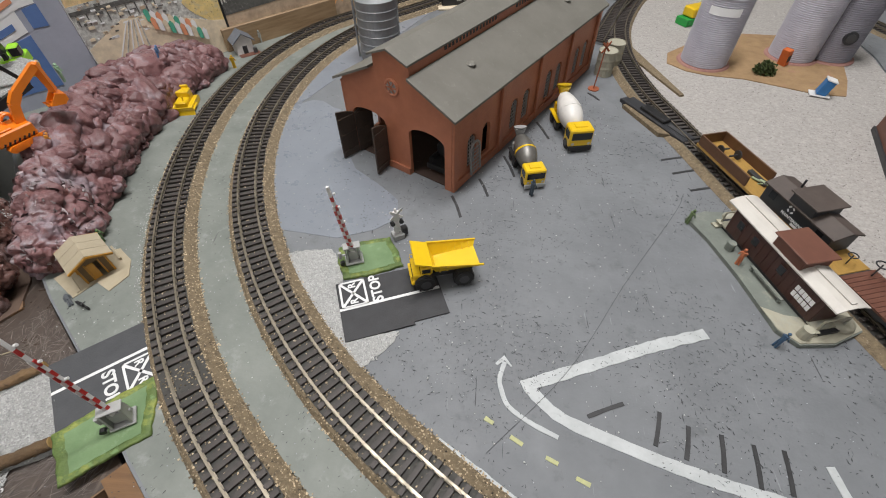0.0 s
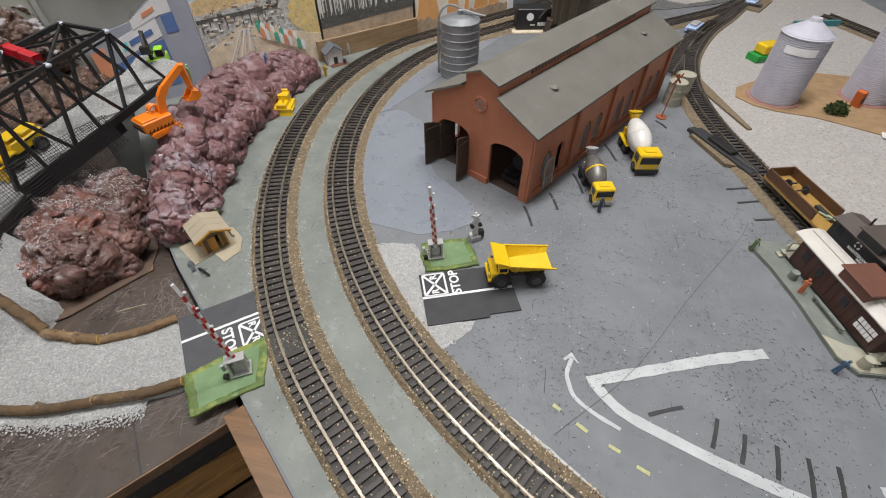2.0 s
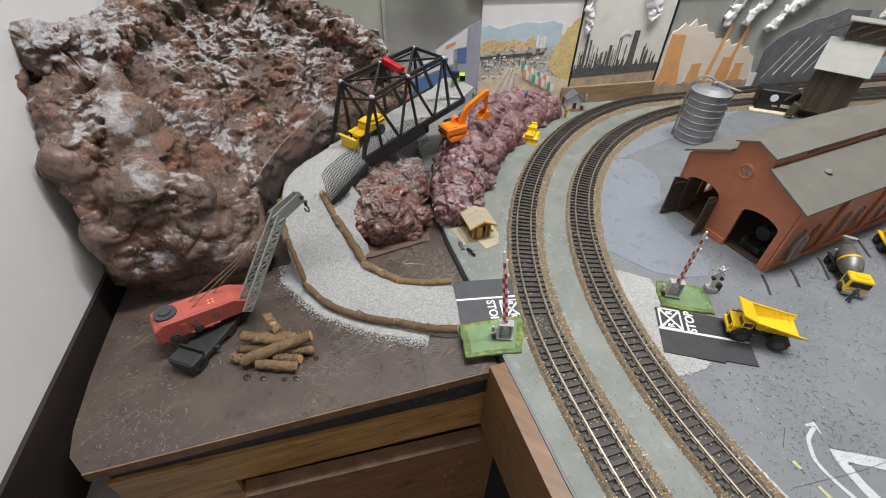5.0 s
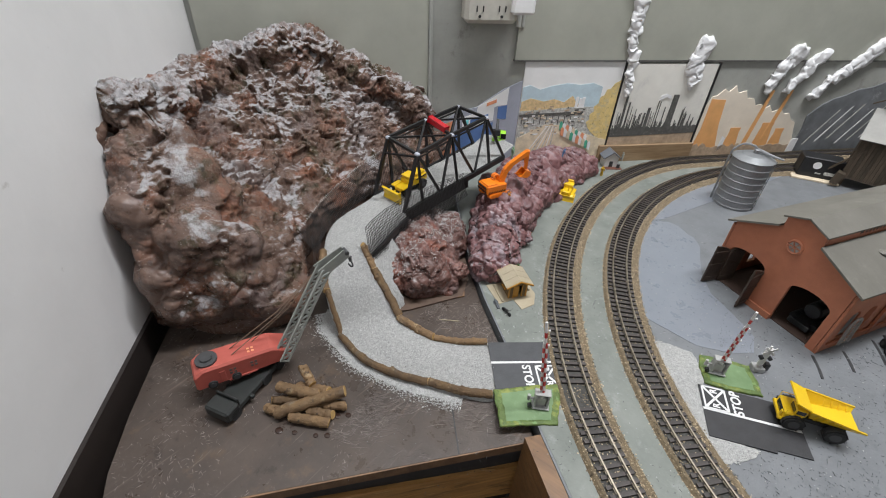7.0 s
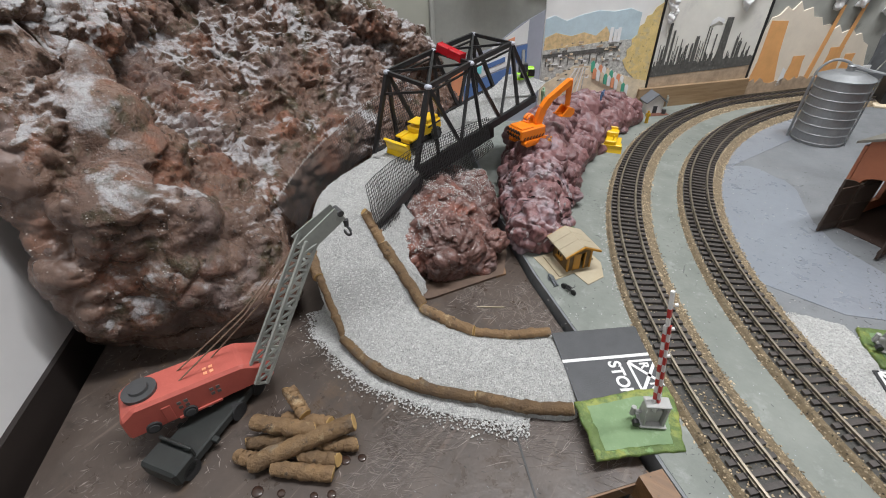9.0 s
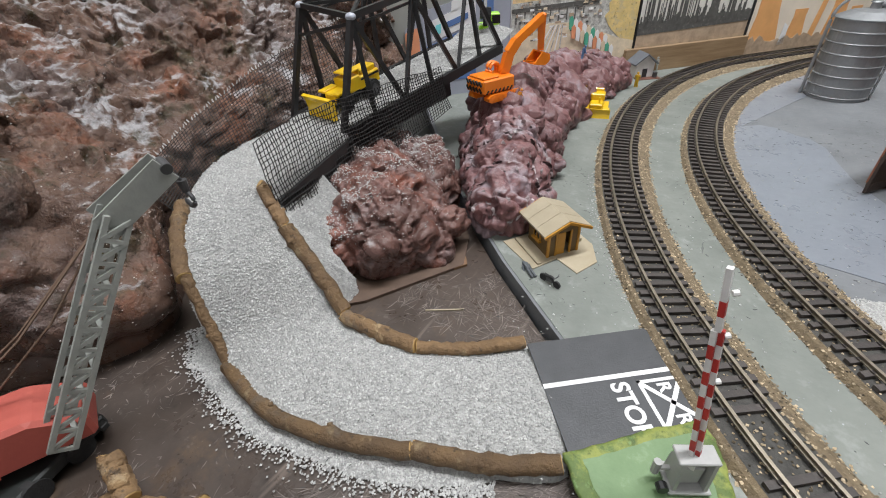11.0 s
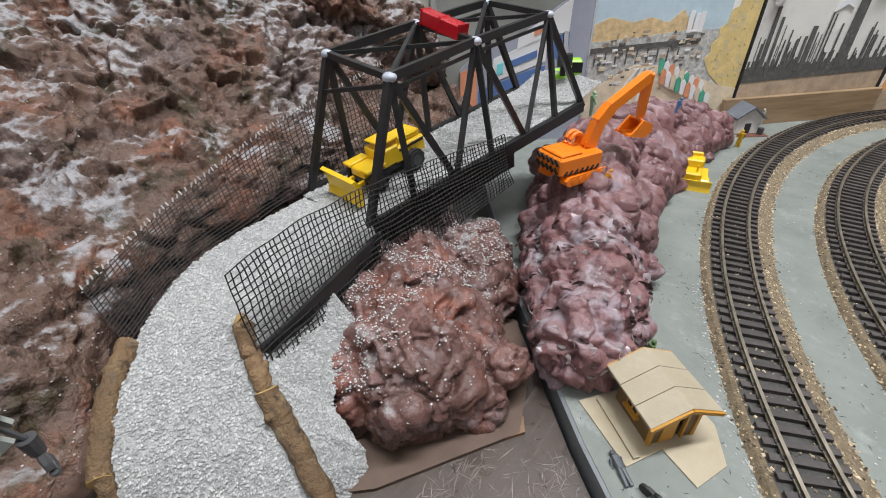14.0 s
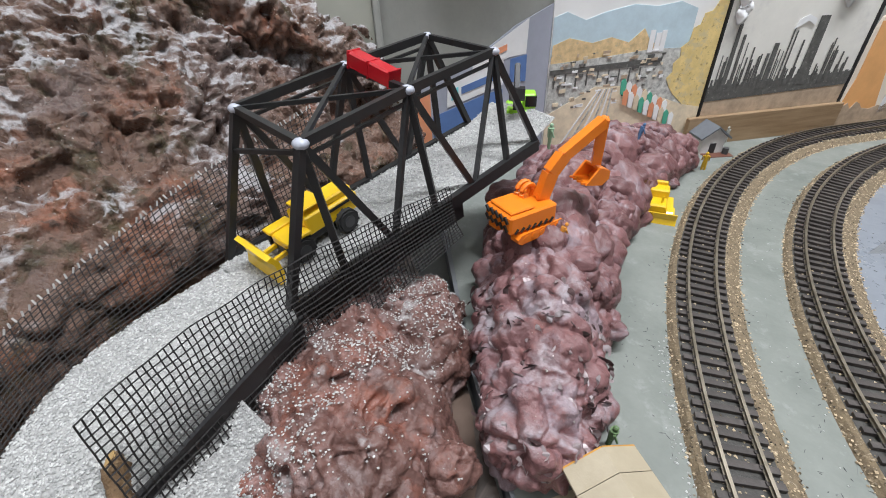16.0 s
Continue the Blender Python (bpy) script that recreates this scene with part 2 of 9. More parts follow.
# ---- building blocks ----
def part(name, bm, mat, parent=None, label="", smooth=False):
    me = bpy.data.meshes.new(name)
    bm.normal_update()
    bm.to_mesh(me)
    bm.free()
    me.materials.append(mat)
    if smooth:
        me.polygons.foreach_set("use_smooth", [True] * len(me.polygons))
    ob = new(name, me)
    if parent is not None:
        ob.parent = parent
    return tagged(ob, label)


def thing(name, label, category, m=None, group="", kind=""):
    ob = new(name)
    ob.empty_display_size = 0.01
    ob.matrix_world = m or Matrix()
    return tagged(ob, label, category, group, kind)


def raw(name, verts, faces, mat, parent=None, label="", smooth=False):
    me = bpy.data.meshes.new(name)
    me.from_pydata([tuple(v) for v in verts], [], faces)
    me.materials.append(mat)
    if smooth:
        me.polygons.foreach_set("use_smooth", [True] * len(me.polygons))
    ob = new(name, me)
    if parent is not None:
        ob.parent = parent
    return tagged(ob, label)


def box(bm, x0, x1, y0, y1, z0, z1, bevel=0.0, m=None):
    vs = bmesh.ops.create_cube(bm, size=1.0)["verts"]
    t = Matrix.Translation(((x0 + x1) / 2, (y0 + y1) / 2, (z0 + z1) / 2)) @ Matrix.Diagonal((x1 - x0, y1 - y0, z1 - z0, 1))
    bmesh.ops.transform(bm, matrix=(m or Matrix()) @ t, verts=vs)
    if bevel:
        es = list({e for v in vs for e in v.link_edges})
        bmesh.ops.bevel(bm, geom=es, offset=bevel, segments=1, profile=0.6, affect="EDGES")
    return bm


def B(*boxes, bevel=0.0, m=None):
    bm = bmesh.new()
    for b in boxes:
        box(bm, *b, bevel=bevel, m=m)
    return bm


def cyl(bm, p0, p1, r0, r1=None, n=12, caps=True):
    p0, p1 = Vector(p0), Vector(p1)
    d = p1 - p0
    vs = bmesh.ops.create_cone(bm, cap_ends=caps, segments=n, radius1=r0, radius2=r0 if r1 is None else r1, depth=d.length)["verts"]
    q = Vector((0, 0, 1)).rotation_difference(d.normalized())
    bmesh.ops.transform(bm, matrix=Matrix.Translation((p0 + p1) / 2) @ q.to_matrix().to_4x4(), verts=vs)
    return bm


def C(p0, p1, r0, r1=None, n=12):
    return cyl(bmesh.new(), p0, p1, r0, r1, n)


def ball(bm, p, rx, ry=None, rz=None, n=10):
    vs = bmesh.ops.create_uvsphere(bm, u_segments=n, v_segments=max(5, n // 2 + 1), radius=1.0)["verts"]
    bmesh.ops.transform(bm, matrix=Matrix.Translation(p) @ Matrix.Diagonal((rx, ry or rx, rz or rx, 1)), verts=vs)
    return bm


def prism(bm, pts, z0, z1, m=None):
    """A flat outline raised from z0 to z1."""
    lo = [bm.verts.new((x, y, z0)) for x, y in pts]
    hi = [bm.verts.new((x, y, z1)) for x, y in pts]
    n = len(pts)
    fs = [bm.faces.new(lo[::-1]), bm.faces.new(hi)]
    fs += [bm.faces.new((lo[i], lo[(i + 1) % n], hi[(i + 1) % n], hi[i])) for i in range(n)]
    bmesh.ops.recalc_face_normals(bm, faces=fs)
    if m:
        bmesh.ops.transform(bm, matrix=m, verts=lo + hi)
    return bm


def P(pts, z0, z1, m=None):
    return prism(bmesh.new(), pts, z0, z1, m)


def bar(bm, p0, p1, w, h=None):
    """A square bar from p0 to p1, w wide and h high."""
    p0, p1 = Vector(p0), Vector(p1)
    d = p1 - p0
    q = d.to_track_quat("Y", "Z").to_matrix().to_4x4()
    h = h or w
    return box(bm, -w / 2, w / 2, 0, d.length, -h / 2, h / 2, m=Matrix.Translation(p0) @ q)


def spline(pts, n):
    """n points evenly along a smooth line through pts (of any dimension)."""
    a = np.array(pts, float)
    ext = np.vstack([2 * a[0] - a[1], a, 2 * a[-1] - a[-2]])
    out = []
    for i in range(len(a) - 1):
        p0, p1, p2, p3 = ext[i : i + 4]
        for t in np.linspace(0, 1, 24, endpoint=False):
            out.append(0.5 * (2 * p1 + (p2 - p0) * t + (2 * p0 - 5 * p1 + 4 * p2 - p3) * t**2 + (3 * p1 - p0 - 3 * p2 + p3) * t**3))
    out = np.array(out + [a[-1]])
    d = np.r_[0, np.cumsum(np.linalg.norm(np.diff(out[:, :3], axis=0), axis=1))]
    at = np.linspace(0, d[-1], n)
    return np.stack([np.interp(at, d, c) for c in out.T], 1)


def tube(bm, pts, r, n=6, closed_ends=True):
    """A round tube along points; r a number or one per point."""
    pts = [Vector(p) for p in pts]
    rs = r if hasattr(r, "__len__") else [r] * len(pts)
    rings = []
    for i, p in enumerate(pts):
        d = (pts[min(i + 1, len(pts) - 1)] - pts[max(i - 1, 0)]).normalized()
        a = d.cross(Vector((0, 0, 1)))
        a = a.normalized() if a.length > 0.05 else d.cross(Vector((1, 0, 0))).normalized()
        b = a.cross(d)
        r_ = float(rs[i])
        rings.append([bm.verts.new(p + r_ * (math.cos(k * math.tau / n) * a + math.sin(k * math.tau / n) * b)) for k in range(n)])
    for u, v in zip(rings, rings[1:]):
        for k in range(n):
            bm.faces.new((u[k], u[(k + 1) % n], v[(k + 1) % n], v[k]))
    if closed_ends:
        bm.faces.new(rings[0][::-1])
        bm.faces.new(rings[-1])
    return bm


def sheet(name, grid, mat, parent=None, label="", smooth=True, wrap=False):
    """A surface over a grid of points [i][j]."""
    ni, nj = len(grid), len(grid[0])
    verts = [tuple(p) for row in grid for p in row]
    faces = []
    for i in range(ni - 1):
        for j in range(nj if wrap else nj - 1):
            k = (j + 1) % nj
            faces.append((i * nj + j, i * nj + k, (i + 1) * nj + k, (i + 1) * nj + j))
    return raw(name, verts, faces, mat, parent, label, smooth)


def fb(p, scale, octaves=4):
    return noise.fractal(Vector(p) * scale, 1.0, 2.0, octaves)


def lump(p, scale):
    """Rounded cobble-like lumps: 1 at a lump's middle, 0 in the creases."""
    d = noise.voronoi(Vector(p) * scale)[0][0]
    return math.sqrt(max(0.0, 1.0 - (1.5 * d) ** 2))


def inside(x, y, poly):
    c, j = False, len(poly) - 1
    for i in range(len(poly)):
        (xi, yi), (xj, yj) = poly[i], poly[j]
        if (yi > y) != (yj > y) and x < (xj - xi) * (y - yi) / (yj - yi) + xi:
            c = not c
        j = i
    return c


def grains(name, spots, size, mat, label, parent=None):
    """Many loose grains, each a small uneven octahedron, as one mesh."""
    rnd = random.Random(len(spots) + 7)
    verts, faces = [], []
    for x, y, z in spots:
        k, s = len(verts), size * rnd.uniform(0.6, 1.35)
        a = rnd.uniform(0, math.tau)
        for dx, dy, dz in ((1, 0, 0), (0, 1, 0), (-1, 0, 0), (0, -1, 0), (0, 0, 0.75), (0, 0, -0.5)):
            f = s * rnd.uniform(0.6, 1.1)
            verts.append((x + f * (dx * math.cos(a) - dy * math.sin(a)), y + f * (dx * math.sin(a) + dy * math.cos(a)), z + f * dz))
        faces += [(k + i, k + (i + 1) % 4, k + 4) for i in range(4)] + [(k + (i + 1) % 4, k + i, k + 5) for i in range(4)]
    ob = raw(name, verts, faces, mat, parent)
    return tagged(ob, label, "gravel" if parent is None else "", kind="stuff")

# ---- the room and the two boards ----
WALL = Matrix.Translation((-0.5222, 0.4865, 0)) @ pose(0, 0, 0, 0, 0, 47.03)  # x along the back wall, y into it
CORNER = -0.489


def wall_xy(a, y=0.0):
    p = WALL @ Vector((a, y, 0))
    return p.x, p.y


def setting(name, bm, mat, label, category="", m=None):
    ob = part(name, bm, mat, None, label)
    if m:
        ob.matrix_world = m
    return tagged(ob, label, category or name.split("_")[0], kind="structure")


setting("wall_north", B((CORNER - 0.1, 3.1, 0, 0.1, -0.85, 1.7)), WALL_GREY, "grey-green rough plastered wall behind the layout", "wall", WALL)
setting("wall_west", B((CORNER - 0.1, CORNER, -2.7, 0, -0.85, 1.7)), WHITE_WALL, "white painted wall with small marks beside the mountain", "wall", WALL)
setting("wall_south", B((CORNER, 3.1, -2.8, -2.7, -0.85, 1.7)), WHITE_WALL, "plain white wall closing the room", "wall", WALL)
setting("wall_east", B((3.0, 3.1, -2.7, 0, -0.85, 1.7)), WHITE_WALL, "plain white wall closing the room", "wall", WALL)
setting("ceiling", B((CORNER - 0.1, 3.1, -2.8, 0.1, 1.7, 1.8)), CEILING, "plain white ceiling over the room", "ceiling", WALL)
setting("floor", B((CORNER - 0.1, 3.1, -2.8, 0.1, -0.95, -0.85)), DARK_FLOOR, "dark concrete floor under the tables", "floor", WALL)

SEAM = [(-0.183, 0.0255), (-0.264, 0.0975), (-0.323, 0.1455), (-0.3985, 0.2155)]
GREY_OUT = [(-0.098, -0.0435), (0.33, -0.37), (1.3, -0.37), (1.75, 0.2), wall_xy(2.2, -0.001), wall_xy(-0.09, -0.001)] + SEAM[::-1]
setting("ground", P(GREY_OUT, -0.018, 0.0), GREY, "grey painted layout board with scratches and speckles", "board")
setting("board_fascia", P([(-0.1832, 0.0252), (-0.0982, -0.0439), (0.3298, -0.3704), (0.325, -0.386), (-0.107, -0.0555), (-0.193, 0.0135)], -0.11, -0.0006), FASCIA,
        "varnished pine fascia along the layout board's edge", "board")
BROWN_OUT = [(-0.4283, -0.2395), (-0.408, -0.2405), (-0.1868, 0.0215), (-0.2663, 0.0953), (-0.3255, 0.1438), (-0.4008, 0.2133), (-0.62, 0.375), wall_xy(CORNER + 0.06, -0.01), (-0.5925, -0.0995), (-0.5444, -0.146), (-0.4925, -0.193), (-0.4495, -0.2274)]
setting("brown_board", P(BROWN_OUT, -0.021, -0.009), BROWN, "dark brown painted plywood board, scuffed near its front edge", "board")
FRONT = Matrix.Translation((-0.402, -0.2335, 0)) @ pose(0, 0, 0, 0, 0, 49.9)  # x along the brown board's front edge, y to the back
bm = B((-0.009, 0.335, -0.0015, 0.004, -0.0205, -0.0095))
setting("board_edge", bm, EDGE, "raw plywood edge of the brown board", "board", FRONT)
# added black strip: paints in the shade of the gap below the board
setting("board_batten", B((-0.005, 0.335, 0.009, 0.02, -0.062, -0.0212)), BLACK_PAINT_AND_SHADE, "added black strip standing in for the shade under the brown board", "batten", FRONT)
setting("timber_beam", P([(-0.008, -0.09), (0.335, -0.12), (0.335, -0.064), (-0.008, -0.043)], -0.045, -0.005, pose(0, 0, 0, 90, 0, 0)), WOOD, "weathered pine beam under the brown board", "beam", FRONT)
setting("wall_skirt", B((CORNER, CORNER + 0.004, -1.4, -0.15, -0.075, 0.016)), DARK_BROWN, "dark brown board along the foot of the white wall", "skirting", WALL)
setting("plywood_panel", P([(0.085, -0.5), (0.345, -0.5), (0.345, -0.136), (0.085, -0.108)], -0.006, 0.006, pose(0, 0, 0, 90, 0, 0)), PLY, "reddish stained plywood panel below the beam", "panel", FRONT)
setting("panel_rail", P([(0.085, -0.1078), (0.345, -0.1358), (0.345, -0.1285), (0.085, -0.101)], -0.005, 0.011, pose(0, 0, 0, 90, 0, 0)), EDGE, "thin raw wood rail on the panel's top edge", "rail", FRONT)
setting("table_leg", B((0.012, 0.08, 0.004, 0.04, -0.5, -0.087), bevel=0.002), WOOD, "pine post at the table's corner", "post", FRONT)
# added board, coloured dark as the shade below the table
setting("under_table", B((0.0, 0.36, 0.06, 0.07, -0.5, -0.021)), DARK_BROWN, "added dark board standing in for the shade under the table", "board", FRONT)

OUTER = spline([(0.42, -0.29), (0.24, -0.195), (0.1, -0.115), (-0.02, -0.047), (-0.1, 0.0152), (-0.1641, 0.0757), (-0.2168, 0.1463), (-0.258, 0.2237), (-0.2881, 0.3057), (-0.3068, 0.3909),
                (-0.3136, 0.4778), (-0.3074, 0.5647), (-0.2866, 0.6492), (-0.2497, 0.7275), (-0.1958, 0.7945), (-0.068, 0.936), (0.0274, 1.045), (0.5, 1.552)], 900)
INNER = spline([(0.55, -0.23), (0.34, -0.145), (0.2, -0.0785), (0.1, -0.028), (0.0134, 0.0244), (-0.0633, 0.0835), (-0.1282, 0.1546), (-0.1795, 0.2356), (-0.2156, 0.3241), (-0.2351, 0.4176),
                (-0.2372, 0.5129), (-0.2216, 0.6069), (-0.1886, 0.696), (-0.1392, 0.7768), (-0.0752, 0.8459), (0.0295, 0.96), (0.5, 1.465)], 900)
RIGHT = spline([(0.68, 1.5), (0.579, 1.335), (0.484, 1.172), (0.4, 1.02), (0.328, 0.9), (0.276, 0.775), (0.2555, 0.67), (0.254, 0.591), (0.2625, 0.52), (0.2735, 0.473), (0.285, 0.424), (0.296, 0.38), (0.308, 0.33), (0.325, 0.27),
                (0.347, 0.19), (0.375, 0.09), (0.41, -0.03)], 860)


def offset(line, d):
    """The line moved d to its right."""
    t = np.gradient(line[:, :2], axis=0)
    t /= np.linalg.norm(t, axis=1)[:, None]
    return np.stack([line[:, 0] + d * t[:, 1], line[:, 1] - d * t[:, 0]], 1)


def strip(line, a, b, lo=0, hi=None, step=6):
    """The outline of a band between the offsets a and b of a line."""
    return [tuple(p) for p in offset(line, a)[lo:hi:step]] + [tuple(p) for p in offset(line, b)[lo:hi:step][::-1]]


near = [tuple(p) for p in offset(INNER, 0.018)[40:760:8]]
green_out = near + [wall_xy(0.28, -0.003), wall_xy(-0.085, -0.003)] + [(x + 0.002, y + 0.001) for x, y in SEAM[::-1]] + [(-0.096, -0.042), (0.325, -0.364)]
setting("ground_paint_green", P(green_out, 0.0, 0.0004), GREEN_GREY, "grey-green painted strip of board under the curved tracks", "board")
blue = [tuple(p) for p in offset(INNER, 0.02)[330:590:8]] + [(-0.206, 0.478), (-0.19, 0.4885), (-0.1756, 0.486), (-0.157, 0.470), (-0.148, 0.4665), (-0.1357, 0.447), (-0.1275, 0.41), (-0.1184, 0.376),
        (-0.1, 0.34), (-0.07, 0.315), (-0.045, 0.29), (-0.042, 0.262), (-0.062, 0.245), (-0.095, 0.232)]
setting("ground_paint_blue", P(blue, 0.0, 0.0004), BLUE_GREY, "fresher blue-grey paint patch in front of the engine house", "board")


def ribbon(line, half, z0, z1):
    """A painted band along a line of (x, y)."""
    q = np.array(line)
    t = np.gradient(q, axis=0)
    t /= np.linalg.norm(t, axis=1)[:, None] + 1e-9
    w = half * np.array([1 + 0.16 * fb((x, y, 0.3), 120, 3) for x, y in q])[:, None]
    side = np.stack([t[:, 1], -t[:, 0]], 1)
    return P([tuple(p) for p in q + side * w] + [tuple(p) for p in (q - side * w)[::-1]], z0, z1)


def paint(name, line, half, mat, label, n=40):
    setting(name, ribbon(spline(line, n), half, 0.0, 0.0005), mat, label, "road marking")


paint("painted_line", [(0.0735, 0.0945), (0.13, 0.1165), (0.175, 0.134), (0.2185, 0.148)], 0.0046, WHITE, "white painted road line on the grey board")
setting("painted_line", ribbon(spline([(0.0768, 0.0957), (0.0852, 0.0857), (0.101, 0.0725), (0.136, 0.0585), (0.1686, 0.047), (0.205, 0.0365), (0.26, 0.024), (0.33, 0.012)], 60), 0.0042, 0.0, 0.00042), WHITE, "curved white painted road line on the grey board", "road marking")
paint("painted_line", [(0.0147, 0.0515), (0.0374, 0.0375), (0.0584, 0.0235), (0.09, 0.002), (0.15, -0.035)], 0.0042, WHITE, "white painted road edge line beside the track")
paint("painted_line", [(0.2636, 0.0545), (0.2651, 0.0372), (0.27, 0.0)], 0.0028, WHITE, "short white painted line", 14)
paint("painted_arrow", [(0.0614, 0.113), (0.0575, 0.1), (0.0585, 0.0911), (0.0634, 0.0791), (0.0783, 0.0685), (0.0955, 0.0604)], 0.0017, WHITE, "thin curved white arrow painted on the board")
setting("painted_arrow", P([(0.0545, 0.1115), (0.0612, 0.1185), (0.0668, 0.1098), (0.0658, 0.1092), (0.0612, 0.1145), (0.0558, 0.1098)], 0.0, 0.0005), WHITE, "white painted arrow head", "road marking")
for a, b in (((0.1169, 0.0758), (0.1429, 0.0868)), ((0.1579, 0.0595), (0.1663, 0.0825)), ((0.1754, 0.0522), (0.183, 0.0741)), ((0.1966, 0.046), (0.2028, 0.0699)), ((0.2157, 0.0379), (0.2213, 0.0648)),
             ((0.2334, 0.0355), (0.2393, 0.0626)), ((0.0104, 0.3003), (0.021, 0.2683)), ((0.0384, 0.3304), (0.0479, 0.3018)), ((0.0659, 0.374), (0.0765, 0.3368)), ((0.1085, 0.4497), (0.1202, 0.4126)),
             ((0.1839, 0.5291), (0.196, 0.5096)), ((0.2434, 0.3771), (0.2753, 0.3857)), ((0.2491, 0.3525), (0.2843, 0.363)), ((0.2598, 0.3244), (0.2899, 0.332))):
    mid = tuple((p + q) / 2 + 0.0006 for p, q in zip(a, b))
    paint("painted_stall_mark", [a, mid, b], 0.0014, BLACK_PAINT_AND_SHADE, "black brush stroke marking a parking stall", 12)
PALE_YELLOW = M("faded_yellow_paint", (0.5, 0.5, 0.22), (0.36, 0.37, 0.2), 0.6, 200)
for a, b in (((0.047, 0.0701), (0.0528, 0.0667)), ((0.0639, 0.0589), (0.0719, 0.0541)), ((0.0863, 0.0474), (0.0938, 0.0439)), ((0.1041, 0.0365), (0.1123, 0.0329))):
    paint("painted_dash", [a, tuple((p + q) / 2 for p, q in zip(a, b)), b], 0.0014, PALE_YELLOW, "faded yellow centre dash on the grey board", 8)
paint("board_joint", [(0.048, 0.047), (0.11, 0.112), (0.17, 0.2), (0.235, 0.29), (0.2505, 0.318)], 0.00022, M("grey_joint_filler", (0.07, 0.072, 0.075), (0.11, 0.115, 0.12), 0.7, 90), "hairline joint between two sheets of board", 60)

PATCH = [(-0.139, 0.207), (-0.12, 0.2135), (-0.0971, 0.217), (-0.086, 0.205), (-0.0781, 0.1795), (-0.0578, 0.1225), (-0.035, 0.13), (-0.0213, 0.1335), (-0.0253, 0.122), (-0.037, 0.108), (-0.0462, 0.0992),
         (-0.0692, 0.1129), (-0.09, 0.139), (-0.1133, 0.165)]

setting("brown_board_joint", ribbon(spline([(-0.2815, 0.019), (-0.2698, 0.0068), (-0.2328, -0.0316)], 20), 0.0006, -0.0092, -0.0086), BLACK_PAINT_AND_SHADE, "dark joint between two sheets of the brown board", "board")


def flecks(name, count, x0, x1, y0, y1, z, size, width, mat, label, keep=None, heading=None, seed=3):
    """Chips and scratches on a painted board: thin slivers at all headings."""
    rf = random.Random(seed)
    verts, faces = [], []
    while len(faces) < count * 5:
        x, y = rf.uniform(x0, x1), rf.uniform(y0, y1)
        if rf.random() > 0.38 + 1.3 * fb((x, y, seed), 12, 4) or (keep and not keep(x, y)):
            continue
        a = rf.uniform(0, math.tau) if heading is None else heading + rf.gauss(0, 0.5)
        l, w = size * rf.uniform(0.25, 1.0), width * rf.uniform(0.5, 1.2)
        u, v = Vector((math.cos(a), math.sin(a), 0)), Vector((-math.sin(a), math.cos(a), 0))
        k, c = len(verts), Vector((x, y, z))
        b = rf.uniform(-0.3, 0.3) * l
        outline = (c - u * l / 2, c + v * (w / 2 + b * 0.2), c + u * l / 2, c - v * (w / 2 - b * 0.2))
        verts += [p - Vector((0, 0, 0.0002)) for p in outline] + list(outline)
        faces += [(k + 4, k + 7, k + 6, k + 5)] + [(k + i, k + (i + 1) % 4, k + 4 + (i + 1) % 4, k + 4 + i) for i in range(4)]
    tagged(raw(name, verts, faces, mat), label, "board", kind="stuff")


CHIP = M("dark_chipped_paint", (0.03, 0.03, 0.032), (0.07, 0.072, 0.075), 0.7, 60, per_island=0.5)
PALE_CHIP = M("pale_chipped_paint", (0.42, 0.44, 0.46), (0.3, 0.31, 0.33), 0.7, 60, per_island=0.4)
SCUFF = M("pale_wood_scuff", (0.27, 0.23, 0.21), (0.14, 0.115, 0.1), 0.7, 60, per_island=0.5)
flecks("board_chips", 7500, -0.08, 0.42, -0.12, 0.52, 0.00056, 0.0027, 0.00042, CHIP, "small dark chips in the grey board's paint", seed=3)
flecks("pale_board_chips", 1100, -0.3, 0.42, -0.12, 0.52, 0.00056, 0.0011, 0.0007, PALE_CHIP, "small pale specks on the painted board", seed=4)
flecks("trackside_chips", 1700, -0.34, 0.1, -0.1, 0.55, 0.00056, 0.0032, 0.00038, CHIP, "dark chips in the grey-green paint between the tracks", seed=5)
flecks("brown_board_scuffs", 800, -0.335, -0.2, -0.09, 0.035, -0.00885, 0.02, 0.00042, SCUFF, "pale scratches in the brown board near its front edge", lambda x, y: inside(x, y, BROWN_OUT) and y < 1.05 * x + 0.32, 0.75, 6)
flecks("brown_board_scuffs", 700, -0.37, -0.2, 0.04, 0.14, -0.00885, 0.014, 0.0005, SCUFF, "pale scratches in the brown board beside the road", lambda x, y: inside(x, y, BROWN_OUT), None, 7)
flecks("brown_board_scuffs", 1100, -0.56, -0.3, -0.23, 0.0, -0.00885, 0.006, 0.0006, SCUFF, "pale specks and scuffs on the brown board", lambda x, y: inside(x, y, BROWN_OUT), None, 8)

ring = np.array(PATCH + PATCH[:1])
ring = np.stack([np.interp(np.arange(0, len(PATCH), 0.1), np.arange(len(PATCH) + 1), c) for c in ring.T], 1)
setting("gravel_patch", P([(x + 0.0022 * fb((x, y, 0), 90, 3), y + 0.0022 * fb((x, y, 5), 90, 3)) for x, y in ring], 0.0, 0.0007), GRAVEL, "white gravel spread beside the crossing", "gravel")

# ---- tracks ----
BED = [(-0.0159, 0.0004), (-0.0158, 0.0046), (0.0158, 0.0046), (0.0159, 0.0004)]


